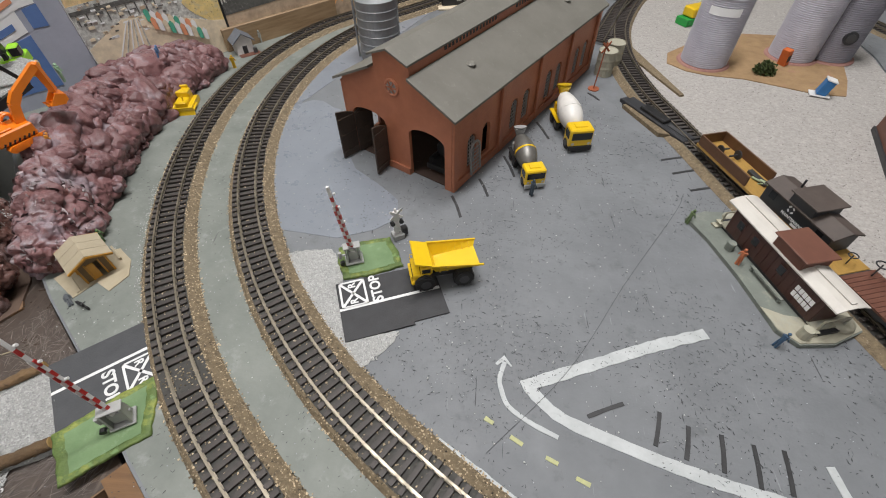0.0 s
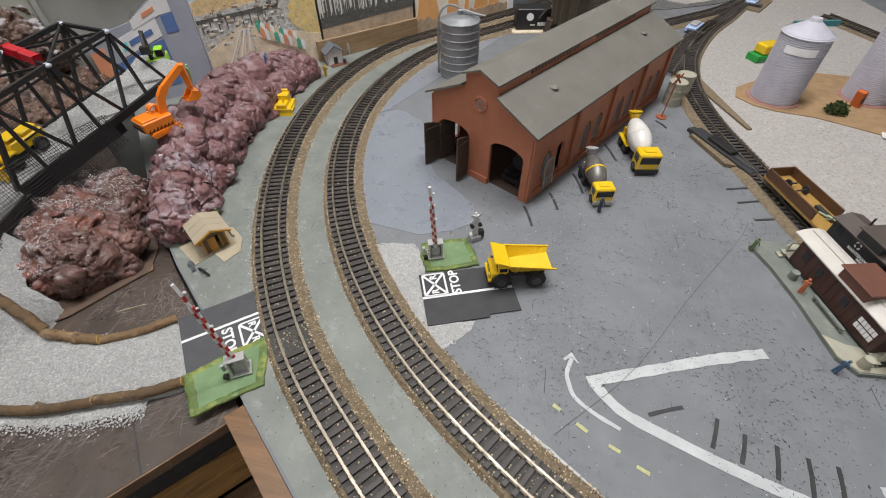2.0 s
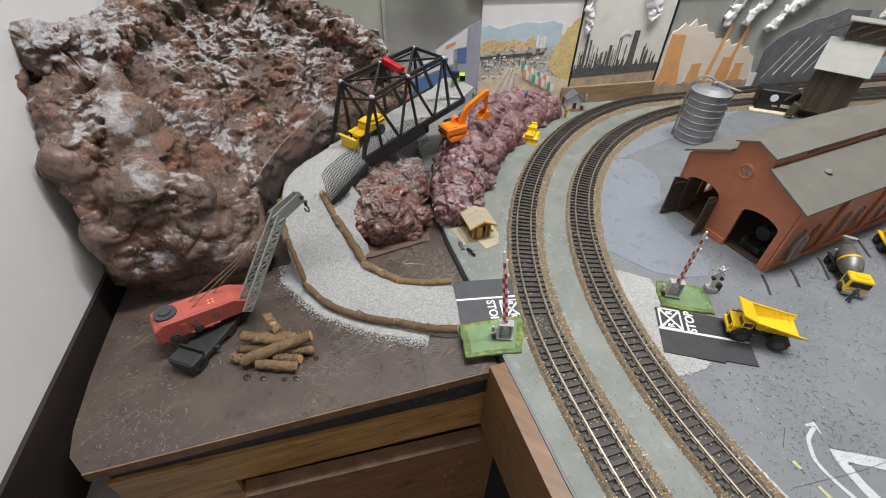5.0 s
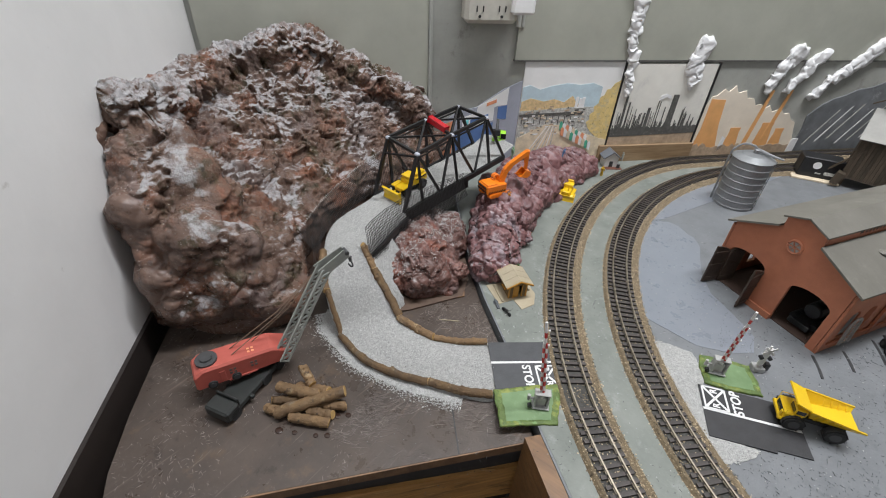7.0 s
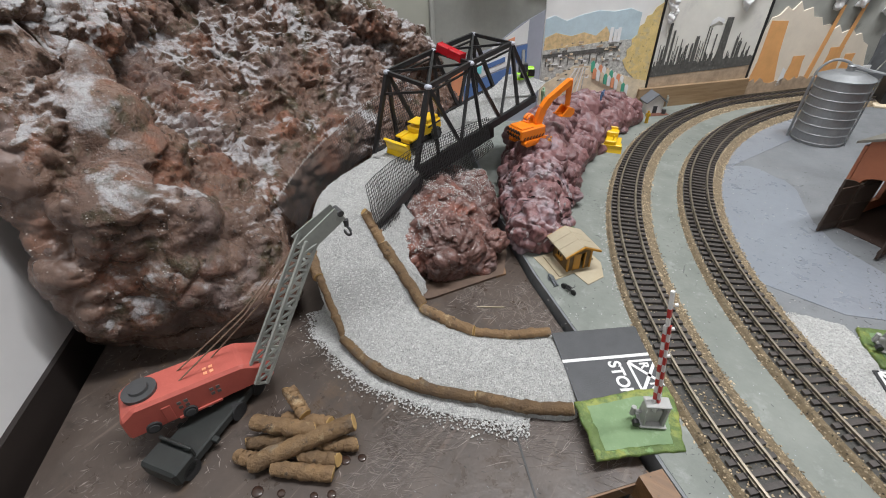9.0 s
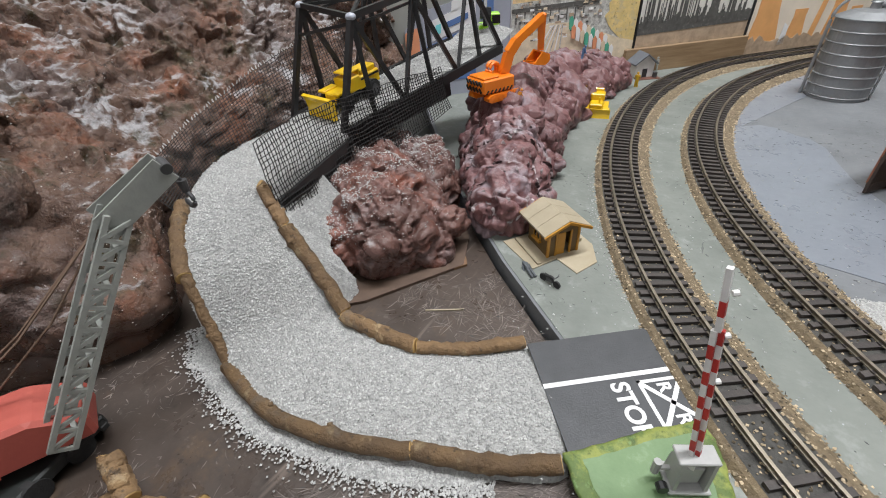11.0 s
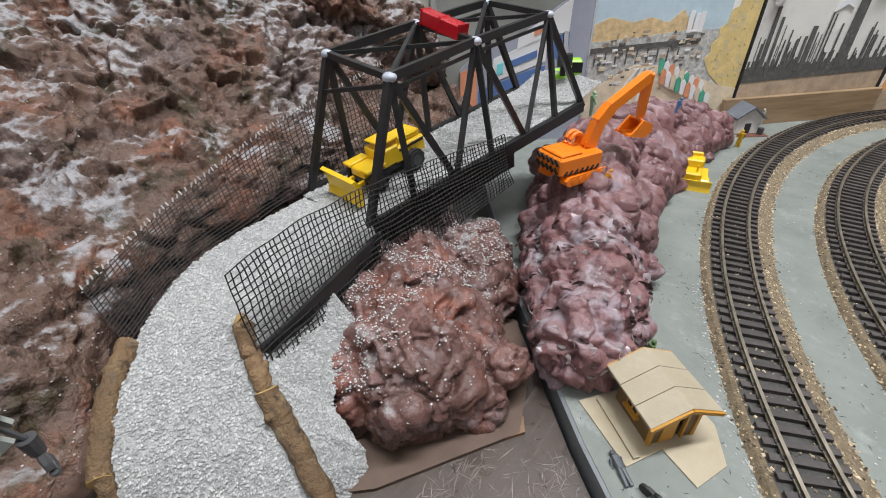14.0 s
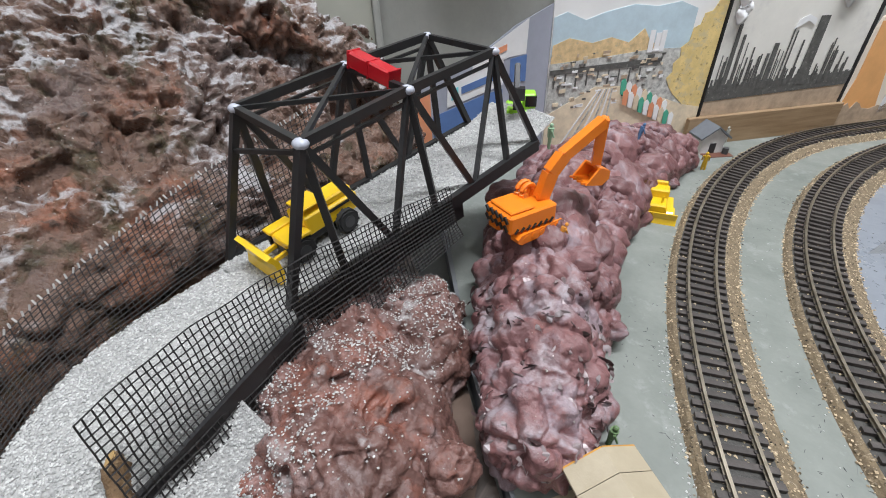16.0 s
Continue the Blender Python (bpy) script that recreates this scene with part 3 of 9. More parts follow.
def sweep(line, profile, name, mat, parent, label="", z=0.0, close=False, smooth=False):
    """A cross-section (offset to the right, height) carried along a line."""
    rows = [np.c_[offset(line, d), np.full(len(line), z + h)] for d, h in profile]
    if close:
        rows.append(rows[0])
    return sheet(name, rows[::-1], mat, parent, label, smooth)


def tie_mesh():
    bm = B((-0.015, 0.015, -0.00165, 0.00165, 0.0, 0.0022))
    for s in (-1, 1):
        box(bm, s * 0.0086 - 0.0018, s * 0.0086 + 0.0018, -0.0009, 0.0009, 0.0022, 0.0030)
    me = bpy.data.meshes.new("tie")
    bm.to_mesh(me)
    bm.free()
    me.materials.append(TIE)
    return me


TIE_MESH = tie_mesh()


def railway(label, line, lo, hi, pitch=0.0077, bed=True, z=0.0, far_from=None):
    """Roadbed, two rails and a tie every pitch metres between the line's points lo and hi."""
    track = thing("railway_track", label, "railway track")
    use = line[lo:hi]
    if bed:
        sweep(use[::3], BED, "roadbed", BEDDING, track, "dark grey track bed")
        for prof in ([(0.0158, 0.0047), (0.0185, 0.0046), (0.023, 0.0022), (0.0262, 0.0003)], [(-0.0205, 0.0004), (-0.018, 0.0036), (-0.0158, 0.0047)]):
            sweep(use[::3], prof, "ballast_shoulder", BALLAST, track, "shoulder of tan ballast grains")
    for s in (-1, 1):
        c = s * 0.0087
        prof = [(c - 0.0012, 0.0), (c - 0.0012, 0.0005), (c - 0.00035, 0.0007), (c - 0.00035, 0.0017), (c - 0.0008, 0.0019), (c - 0.0008, 0.0026), (c + 0.0008, 0.0026), (c + 0.0008, 0.0019),
                (c + 0.00035, 0.0017), (c + 0.00035, 0.0007), (c + 0.0012, 0.0005), (c + 0.0012, 0.0)]
        sweep(use[::3], prof, "rail", RAIL, track, "worn nickel-silver rail", z=0.0070 + z)
    d = np.r_[0, np.cumsum(np.hypot(*np.diff(use[:, :2], axis=0).T))]
    rnd, rest = random.Random(lo + len(use)), []
    for s in np.arange(0.004, d[-1], pitch):
        x, y = np.interp(s, d, use[:, 0]), np.interp(s, d, use[:, 1])
        k = min(np.searchsorted(d, s), len(use) - 2)
        a = math.degrees(math.atan2(*(use[k + 1] - use[k])[1::-1])) - 90
        m = pose(x, y, 0.0048 + z, 0, 0, a + rnd.uniform(-1.6, 1.6))
        if far_from is not None and y > far_from:
            rest.append(m)
            continue
        if line is OUTER and 0.0762 < y < 0.0905 and x < 0:
            continue
        ob = new("tie", TIE_MESH)
        ob.parent, ob.matrix_world = track, m
    if rest:
        bm = bmesh.new()
        for m in rest:
            box(bm, -0.015, 0.015, -0.00165, 0.00165, 0, 0.0022, m=m)
        tagged(part("distant_sleeper_row", bm, TIE, track, "row of dark sleepers"), kind="stuff")
    return track


railway("curved outer railway track with dark sleepers on tan ballast", OUTER, 90, 860, far_from=0.8)
railway("curved inner railway track with dark sleepers on tan ballast", INNER, 90, 860, far_from=0.8)
railway("railway track beside the white gravel yard", RIGHT, 0, 825, far_from=0.78)

rnd = random.Random(4)
spots = []
for line, lo, hi in ((OUTER, 170, 700), (INNER, 130, 690)):
    for _ in range(11000):
        k = rnd.randrange(lo, hi)
        d = rnd.uniform(0.0155, 0.0272) if rnd.random() < 0.72 else -rnd.uniform(0.0155, 0.0212)
        p = offset(line[k - 1 : k + 2], d)[1]
        spots.append((p[0] + rnd.uniform(-0.001, 0.001), p[1] + rnd.uniform(-0.001, 0.001), max(0.0006, min(0.0049, (0.0266 - d) * 0.5 if d > 0 else (0.0212 + d) * 0.9))))
    for _ in range(4200):
        k = rnd.randrange(lo, hi)
        p = offset(line[k - 1 : k + 2], rnd.uniform(-0.015, 0.015))[1]
        spots.append((p[0] + rnd.uniform(-0.001, 0.001), p[1] + rnd.uniform(-0.001, 0.001), 0.0049))
for _ in range(350):
    p = offset(OUTER[200:330], rnd.uniform(-0.008, 0.008))[rnd.randrange(130)]
    if 0.076 < p[1] < 0.091:
        spots.append((p[0], p[1], 0.0055))
grains("ballast_gravel", spots, 0.00085, BALLAST_GRAIN, "loose tan ballast grains along the tracks")

# ---- land: mountain, rocks, gravel road ----
from mathutils import kdtree


def hillside(base, ridge, ns, nw, prof, lip=0.0, tail=(), end=None):
    """Points, normals and heights (0 to 1) of a hillside between a base line and a ridge line, shaped by prof."""
    a = spline(base, ns)
    b = spline(ridge, ns)
    w = np.linspace(0, 1, nw)
    f = np.interp(w, [p[0] for p in prof], [p[1] for p in prof])
    g = a[None] * (1 - w)[:, None, None] + b[None] * w[:, None, None]
    g[:, :, 2] = a[None, :, 2] + (b - a)[None, :, 2] * f[:, None]
    out = a[:, :2] - b[:, :2]
    out /= np.linalg.norm(out, axis=1)[:, None] + 1e-6
    g[:, :, :2] += out[None] * (lip * np.sin(np.clip(w / 0.35, 0, 1) * np.pi) ** 1)[:, None, None]
    if end is not None:  # the first columns bend to an end outline
        k = (np.clip(1 - np.arange(ns) / (0.2 * ns), 0, 1) ** 2)[None, :, None]
        g += (spline(end, nw) - g[:, 0])[:, None] * k
    if end is not None:  # and fold back behind the end
        g = np.concatenate([g[:, :1] + np.array([-0.045, 0.026, -0.004]), g], 1)
        b = np.concatenate([b[:1] + np.array([-0.045, 0.026, -0.004]), b])
        ns += 1
    if len(tail):
        g = np.concatenate([g, (b + np.array(tail))[None]])
        nw += 1
    du, dv = np.gradient(g, axis=1), np.gradient(g, axis=0)
    nrm = np.cross(du, dv)
    nrm /= np.linalg.norm(nrm, axis=2)[:, :, None] + 1e-9
    if nrm[nw // 2, :, 2].mean() < 0:
        nrm = -nrm
    return g, nrm, np.clip(np.arange(nw) / (len(w) - 1), 0, 1)


RIDGE_SPINE = [(-0.346, 0.19, 0.036), (-0.356, 0.22, 0.048), (-0.378, 0.265, 0.057), (-0.398, 0.32, 0.061), (-0.414, 0.38, 0.06), (-0.42, 0.45, 0.056), (-0.415, 0.5, 0.051), (-0.397, 0.542, 0.045), (-0.379, 0.57, 0.033)]


def inset(spine, d, base, side=lambda x, y, u, v: 1.0):
    """A base line drawn d towards the spine."""
    line = spline(spine, 120)
    out = []
    for p in base:
        v = line[np.argmin(((line[:, :2] - np.array(p[:2])) ** 2).sum(1)), :2] - np.array(p[:2])
        v = v / np.linalg.norm(v) * d * side(*p[:2], *v)
        out.append((p[0] + v[0], p[1] + v[1], p[2]))
    return out


def crag(p, w):
    """Smooth foam folds low down, a clotted and pitted crust above."""
    e = min(1.0, w * 8)
    q = p + np.array([0.012 * fb(p, 26, 2), 0.012 * fb(p + 2.0, 26, 2), 0.012 * fb(p + 6.0, 26, 2)])
    c = min(1.0, max(0.0, (w - (0.1 if p[1] < -0.03 else 0.07 + max(0.0, 0.02 - p[1]) * 4.6) + 0.25 * fb(p, 14, 2)) * 4)) * min(1.0, max(0.0, (p[1] + 0.102 + 0.02 * fb(p, 25, 2)) * 32))
    smooth = 0.009 * (lump(q, 22) - 0.6) + 0.006 * (lump(q + 3.1, 42) - 0.6) + 0.0016 * (lump(q + 2.0, 100) - 0.5) + 0.0007 * fb(p, 200, 3)
    pit = max(0.0, fb(q + 5.0, 58, 2) - 0.22)
    torn = (0.007 * (lump(q, 24) - 0.6) + 0.0052 * (lump(q + 1.3, 50) - 0.6) + 0.0036 * (lump(q + 7.0, 95) - 0.6) + 0.0023 * (lump(q + 9.0, 180) - 0.6) + 0.0032 * fb(p, 80, 4)
            + 0.0014 * fb(p, 420, 2) - 0.026 * min(pit, 0.35))
    return e * (0.008 * fb(p, 11, 2) + (1 - c) * smooth + c * torn)


def blob(name, balls, voxel, smooth, push, floor_z, mat, label, category):
    """A foam rock: the union of balls (x, y, z, radius), remeshed, eased and roughened by push(point, normal) along its skin."""
    bm = bmesh.new()
    bmesh.ops.create_icosphere(bm, subdivisions=3, radius=1.0)
    unit, tris = np.array([v.co[:] for v in bm.verts]), np.array([[v.index for v in f.verts] for f in bm.faces])
    bm.free()
    cs = np.array(balls)
    me = bpy.data.meshes.new(name)
    me.from_pydata((unit[None] * cs[:, None, 3:] + cs[:, None, :3]).reshape(-1, 3), [], (tris[None] + len(unit) * np.arange(len(cs))[:, None, None]).reshape(-1, 3))
    tmp = bpy.data.objects.new(name + "_mould", me)
    scene.collection.objects.link(tmp)
    rm = tmp.modifiers.new("fuse", "REMESH")
    rm.mode, rm.voxel_size = "VOXEL", voxel
    sm = tmp.modifiers.new("ease", "SMOOTH")
    sm.factor, sm.iterations = 0.5, smooth
    done = bpy.data.meshes.new_from_object(tmp.evaluated_get(bpy.context.evaluated_depsgraph_get()))
    bpy.data.objects.remove(tmp)
    bpy.data.meshes.remove(me)
    done.name = name
    n = len(done.vertices)
    co, nr = np.empty(n * 3), np.empty(n * 3)
    done.vertices.foreach_get("co", co)
    done.vertices.foreach_get("normal", nr)
    co, nr = co.reshape(-1, 3), nr.reshape(-1, 3)
    for k in range(n):
        co[k] += nr[k] * push(co[k], nr[k])
    co[:, 2] = np.maximum(co[:, 2], floor_z)
    done.vertices.foreach_set("co", co.ravel())
    done.materials.clear()
    done.materials.append(mat)
    done.polygons.foreach_set("use_smooth", [True] * len(done.polygons))
    done.update()
    return tagged(new(name, done), label, category)


def warts(balls, count, r0, r1, show, seed, keep=lambda x, y, z: True):
    """Small lobes seated on the outside of a heap of balls, each standing out by the share show of its radius."""
    rs = random.Random(seed)
    cs, out = np.array(balls), []
    while len(out) < count:
        x, y, z, r = rs.choice(balls)
        d = Vector((rs.gauss(0, 1), rs.gauss(0, 1), rs.gauss(0.25, 1))).normalized()
        p = np.array((x, y, z)) + np.array(d) * r
        if (np.linalg.norm(cs[:, :3] - p, axis=1) < cs[:, 3] - 0.0015).any() or p[2] < -0.004 or not keep(*p):
            continue
        q = rs.uniform(r0, r1)
        c = p - np.array(d) * q * (1 - show)
        out.append((*c, q))
    return balls + out


MTN_BASE = [(-0.65, -0.025, -0.009), (-0.605, -0.07, -0.009), (-0.55, -0.098, -0.009), (-0.505, -0.083, -0.009), (-0.47, -0.035, -0.009), (-0.462, 0.005, -0.009), (-0.49, 0.035, -0.009), (-0.525, 0.068, -0.009),
            (-0.54, 0.13, -0.009), (-0.548, 0.2, -0.009), (-0.55, 0.28, -0.009), (-0.568, 0.34, -0.009), (-0.59, 0.385, -0.009)]
MTN_RIDGE = [(-0.592, -0.105, 0.15), (-0.632, -0.083, 0.2), (-0.68, -0.035, 0.213), (-0.73, 0.025, 0.213), (-0.768, 0.085, 0.216), (-0.765, 0.14, 0.226), (-0.735, 0.19, 0.246), (-0.705, 0.235, 0.242),
             (-0.682, 0.275, 0.212), (-0.655, 0.315, 0.186), (-0.638, 0.348, 0.162), (-0.62, 0.375, 0.138), (-0.61, 0.39, 0.115)]
grid, nrm, rise = hillside(inset(MTN_RIDGE, 0.02, MTN_BASE), MTN_RIDGE, 40, 24, [(0, 0), (0.03, 0.13), (0.1, 0.27), (0.25, 0.38), (0.4, 0.52), (0.6, 0.65), (0.85, 0.88), (1, 1)], lip=0.034, tail=(-0.05, 0.035, -0.03),
                           end=[(-0.6, -0.075, -0.009), (-0.582, -0.1, 0.02), (-0.576, -0.112, 0.045), (-0.59, -0.098, 0.07), (-0.573, -0.116, 0.105), (-0.568, -0.122, 0.145), (-0.579, -0.112, 0.175), (-0.6, -0.094, 0.197), (-0.63, -0.07, 0.207)])
core = grid - nrm * 0.026
balls = [(*core[i, j], 0.0275) for i in range(core.shape[0]) for j in range(1, core.shape[1]) if j > 4 or i < 4]
balls += [(-0.606, -0.045, 0.178, 0.03), (-0.6, -0.068, 0.168, 0.034), (-0.588, -0.082, 0.138, 0.039), (-0.574, -0.085, 0.103, 0.036), (-0.58, -0.046, 0.15, 0.034), (-0.568, -0.042, 0.12, 0.037), (-0.553, -0.08, 0.064, 0.036), (-0.533, -0.073, 0.034, 0.033), (-0.538, -0.07, 0.105, 0.036),
          (-0.515, -0.053, 0.055, 0.034), (-0.5, -0.033, 0.028, 0.032), (-0.52, -0.048, 0.09, 0.03), (-0.485, -0.012, 0.022, 0.024)]
near = kdtree.KDTree(grid.shape[0] * grid.shape[1])
for i in range(grid.shape[0]):
    for j in range(grid.shape[1]):
        near.insert(grid[i, j], i)
near.balance()


def mountain_skin(p, n):
    _, row, away = near.find(p)
    return crag(p, rise[row]) if away < 0.05 else 0.0


mountain = blob("mountain", balls, 0.00155, 5, mountain_skin, -0.009, MOUNTAIN, "craggy wet brown foam mountain streaked with white in the room's corner", "mountain")
mountain.data.materials.append(FOAM)
for f in mountain.data.polygons:  # the bare foam lobes by the white wall and along the foot
    x, y, z = f.center
    if y < -0.094 + 0.03 * fb((x, y, z), 30, 3) or z < 0.03 + 0.03 * fb((x, y, z), 30, 3):
        f.material_index = 1


def cells(p, scale):
    """Rounded stones parted by deep creases."""
    d = noise.voronoi(Vector(p) * scale)[0]
    return (1.0 - math.exp(-6.0 * (d[1] - d[0]))) * 0.75 + 0.25 * (1.0 - min(1.0, d[0]))


def skin(p, n):
    """Dimpled foam skin with small pits."""
    q = p + np.array([0.008 * fb(p, 40, 2), 0.008 * fb(p + 2.0, 40, 2), 0.008 * fb(p + 5.0, 40, 2)])
    pit = max(0.0, fb(q + 3.0, 120, 2) - 0.28)
    return 0.0045 * fb(p, 28, 2) + 0.003 * (lump(q, 62) - 0.5) + 0.0014 * (lump(q + 4.0, 130) - 0.5) + 0.0007 * fb(p, 240, 3) - 0.011 * min(pit, 0.35)


def crumpled(p, n):
    """Crumpled, plated skin on the ridge's end, plain further on."""
    k = min(1.0, max(0.0, (0.31 - p[1]) * 30))
    q = p + np.array([0.012 * fb(p, 30, 2), 0.006 * fb(p + 2.0, 30, 2), 0.006 * fb(p + 5.0, 30, 2)])
    return 0.004 * fb(p, 24, 2) + 0.0008 * fb(p, 230, 3) + (k * (0.006 * (cells(q * np.array([0.7, 1.5, 1.0]), 40) - 0.6) + 0.003 * (lump(q, 70) - 0.5) + 0.0025 * fb(q, 90, 3)) if k else 0.0)


HEAP = [(-0.411, 0.128, 0.006, 0.04), (-0.437, 0.116, 0.0, 0.04), (-0.446, 0.158, 0.0, 0.052), (-0.41, 0.152, -0.002, 0.04), (-0.45, 0.205, 0.0, 0.046), (-0.428, 0.197, 0.0, 0.034), (-0.427, 0.137, 0.004, 0.047),
        (-0.452, 0.128, -0.004, 0.046), (-0.389, 0.137, -0.004, 0.022), (-0.399, 0.11, -0.004, 0.017)]
mound = blob("rock_mound", warts(HEAP, 44, 0.008, 0.016, 0.42, 3) + [(-0.371, 0.138, 0.003, 0.0125), (-0.368, 0.154, 0.014, 0.0125), (-0.386, 0.122, 0.008, 0.0125)], 0.0011, 4, skin, -0.0085, ROCK_RED,
             "glossy reddish-brown sculpted rock mound beside the gravel road", "rock")
BEDS = [(x + dx, y, z - 0.024 * k, 0.023 * k + 0.003) for x, y, z, _ in ((*p, 0) for p in spline(RIDGE_SPINE, 34)) for dx, k in ((0.0, 1.0),)]
BEDS += [(x + s * w, y - s * 0.3 * w, max(0.004, z * 0.28), 0.021) for (x, y, z), w in zip(spline(RIDGE_SPINE, 34), np.interp(np.arange(34), [0, 4, 16, 27, 33], [0.004, 0.018, 0.033, 0.034, 0.012])) for s in (-1, -0.45, 0.45, 1)]
ridge = blob("rock_ridge", warts(BEDS, 55, 0.008, 0.015, 0.3, 4, lambda x, y, z: y < 0.33), 0.0012, 4, crumpled, -0.0005, ROCK, "long ridge of purple-brown cobbled rock along the tracks", "rock")


def stone_mesh(seed, mat):
    """A rounded, slightly dented stone about 11 mm in radius."""
    bm = bmesh.new()
    bmesh.ops.create_icosphere(bm, subdivisions=4, radius=1.0)
    o = Vector((seed * 3.7, seed * 1.9, 0.0))
    for v in bm.verts:
        d = v.co.normalized()
        v.co = d * 0.011 * (1.0 + 0.26 * fb(d + o, 1.1, 2) + 0.14 * (lump(d + o, 1.6) - 0.5) + 0.05 * fb(d + o, 4.0, 3))
    me = bpy.data.meshes.new("cobble")
    bm.to_mesh(me)
    bm.free()
    me.materials.append(mat)
    me.polygons.foreach_set("use_smooth", [True] * len(me.polygons))
    return me


def stones(parent, ob, meshes, count, gap, size, keep, flat=0.75, seed=1):
    """Stones bedded side by side in a rock's surface where keep(x, y, z) gives a size factor."""
    rs = random.Random(seed)
    vs, done = ob.data.vertices, []
    for _ in range(count * 60):
        v = vs[rs.randrange(len(vs))]
        f = keep(*v.co)
        if not f or len(done) >= count:
            continue
        r = size * f * rs.choice((0.6, 0.75, 0.9, 1.0, 1.15, 1.5, 1.8))
        if any((v.co - c).length_squared < (gap * (r + q)) ** 2 for c, q in done):
            continue
        done.append((v.co.copy(), r))
        k = r / 0.011
        n = v.normal if v.normal.z > -0.2 else Vector((0, 0, 1))
        rot = n.to_track_quat("Z", "Y").to_matrix().to_4x4() @ pose(0, 0, 0, 0, 0, rs.uniform(0, 360))
        st = new("cobble", rs.choice(meshes))
        st.parent = parent
        st.matrix_world = Matrix.Translation(v.co - n * r * 0.36) @ rot @ Matrix.Diagonal((k * rs.uniform(0.95, 1.5), k * rs.uniform(0.8, 1.05), k * flat * rs.uniform(0.8, 1.15), 1))


PURPLE = [stone_mesh(k, ROCK) for k in range(12)]
stones(ridge, ridge, PURPLE, 290, 0.5, 0.0108, lambda x, y, z: 0 if z < 0.003 or y < 0.275 else 0.7 if z < 0.022 else 1.0, 0.85, 5)
ROAD_R = [(-0.266, 0.072, -0.003), (-0.279, 0.0865, -0.003), (-0.3, 0.068, -0.002), (-0.328, 0.052, 0.0), (-0.376, 0.047, 0.004), (-0.402, 0.055, 0.026), (-0.426, 0.0625, 0.049), (-0.44, 0.071, 0.0605), (-0.447, 0.1, 0.0625),
          (-0.455, 0.15, 0.066)]
ROAD_L = [(-0.252, 0.052, -0.003), (-0.2395, 0.036, -0.003), (-0.268, 0.019, -0.003), (-0.31, 0.003, -0.003), (-0.37, -0.0105, -0.001), (-0.414, -0.004, 0.004), (-0.441, 0.006, 0.042), (-0.476, 0.034, 0.058), (-0.51, 0.08, 0.062),
          (-0.516, 0.156, 0.066)]
L_, R_ = spline(ROAD_L, 130), spline(ROAD_R, 130)
rows = []
for i, k in enumerate(np.linspace(-0.06, 1.06, 26)):
    row = L_ * (1 - k) + R_ * k
    row[:, 2] += 0.0035 * math.sin(min(max(k, 0), 1) * math.pi) - (0.006 if i in (0, 25) else 0.0) + np.array([0.0009 * fb(p, 160, 3) for p in row])
    rows.append(row)
ROAD = np.array(rows)
gravel_road = sheet("gravel_road", rows, GRAVEL, None, "", True)
tagged(gravel_road, "pale crushed gravel road climbing to the bridge", "road", kind="structure")
apron = [tuple(p[:2]) for p in L_[12:84:3] + 0 * L_[12:84:3]]
out_edge = [L_[k] + (L_[k] - R_[k]) / np.linalg.norm(L_[k] - R_[k]) * (0.0135 + 0.004 * fb((k * 0.03, 0, 0), 12, 2)) * min(1.0, (k - 11) / 14, (85 - k) / 10) for k in range(12, 84, 2)]
tagged(part("gravel_apron", P(apron + [(p[0], p[1]) for p in out_edge[::-1]], -0.009, -0.0078), GRAVEL), "spilt white gravel sheet beside the kerb logs", "gravel", kind="structure")
rnd = random.Random(11)


def over(grid, count, lift=0.0004):
    out = []
    for _ in range(count):
        i, j = rnd.random() * (grid.shape[0] - 1.01), rnd.random() * (grid.shape[1] - 1.01)
        a, b = int(i), int(j)
        p = grid[a, b] * (1 - i + a) * (1 - j + b) + grid[a + 1, b] * (i - a) * (1 - j + b) + grid[a, b + 1] * (1 - i + a) * (j - b) + grid[a + 1, b + 1] * (i - a) * (j - b)
        out.append((p[0], p[1], p[2] + lift))
    return out


spots = over(ROAD, 26000)
for _ in range(8500):  # spill beside the lower kerb logs and between the inner logs
    f = rnd.uniform(15, 80)
    k = int(f)
    q = L_[k] + (L_[k + 1] - L_[k]) * (f - k) + (L_[k] - R_[k]) / np.linalg.norm(L_[k] - R_[k]) * abs(rnd.gauss(0.0085, 0.006))
    spots.append((q[0], q[1], -0.0074))
for _ in range(1800):
    f = rnd.uniform(22, 62)
    k = int(f)
    q = R_[k] + (R_[k + 1] - R_[k]) * (f - k) + (R_[k] - L_[k]) / np.linalg.norm(L_[k] - R_[k]) * abs(rnd.gauss(0.004, 0.004))
    spots.append((q[0], q[1], -0.0086))
bank = []
for k in np.linspace(0, 1, 9):  # gravel slipped down between the upper kerb logs and the rock mound
    row = []
    for a in range(66, 112):
        u = (R_[a] - L_[a]) / np.linalg.norm(R_[a] - L_[a])
        p = R_[a] + u * (0.026 * k + 0.003 * fb(R_[a] + 3.0, 60, 2)) * min(1.0, (a - 64) / 10)
        row.append((p[0], p[1], max(-0.0088, R_[a][2] - 0.003 - 0.034 * k) + 0.0012 * fb(p, 120, 3)))
    bank.append(row)
tagged(sheet("gravel_bank", bank, GRAVEL), "bank of white gravel spilt between the road and the rock mound", "gravel", kind="structure")
spots += over(np.array(bank), 5200)
grains("road_gravel", spots, 0.00072, GRAIN, "loose white crushed gravel on the road")
spots = []
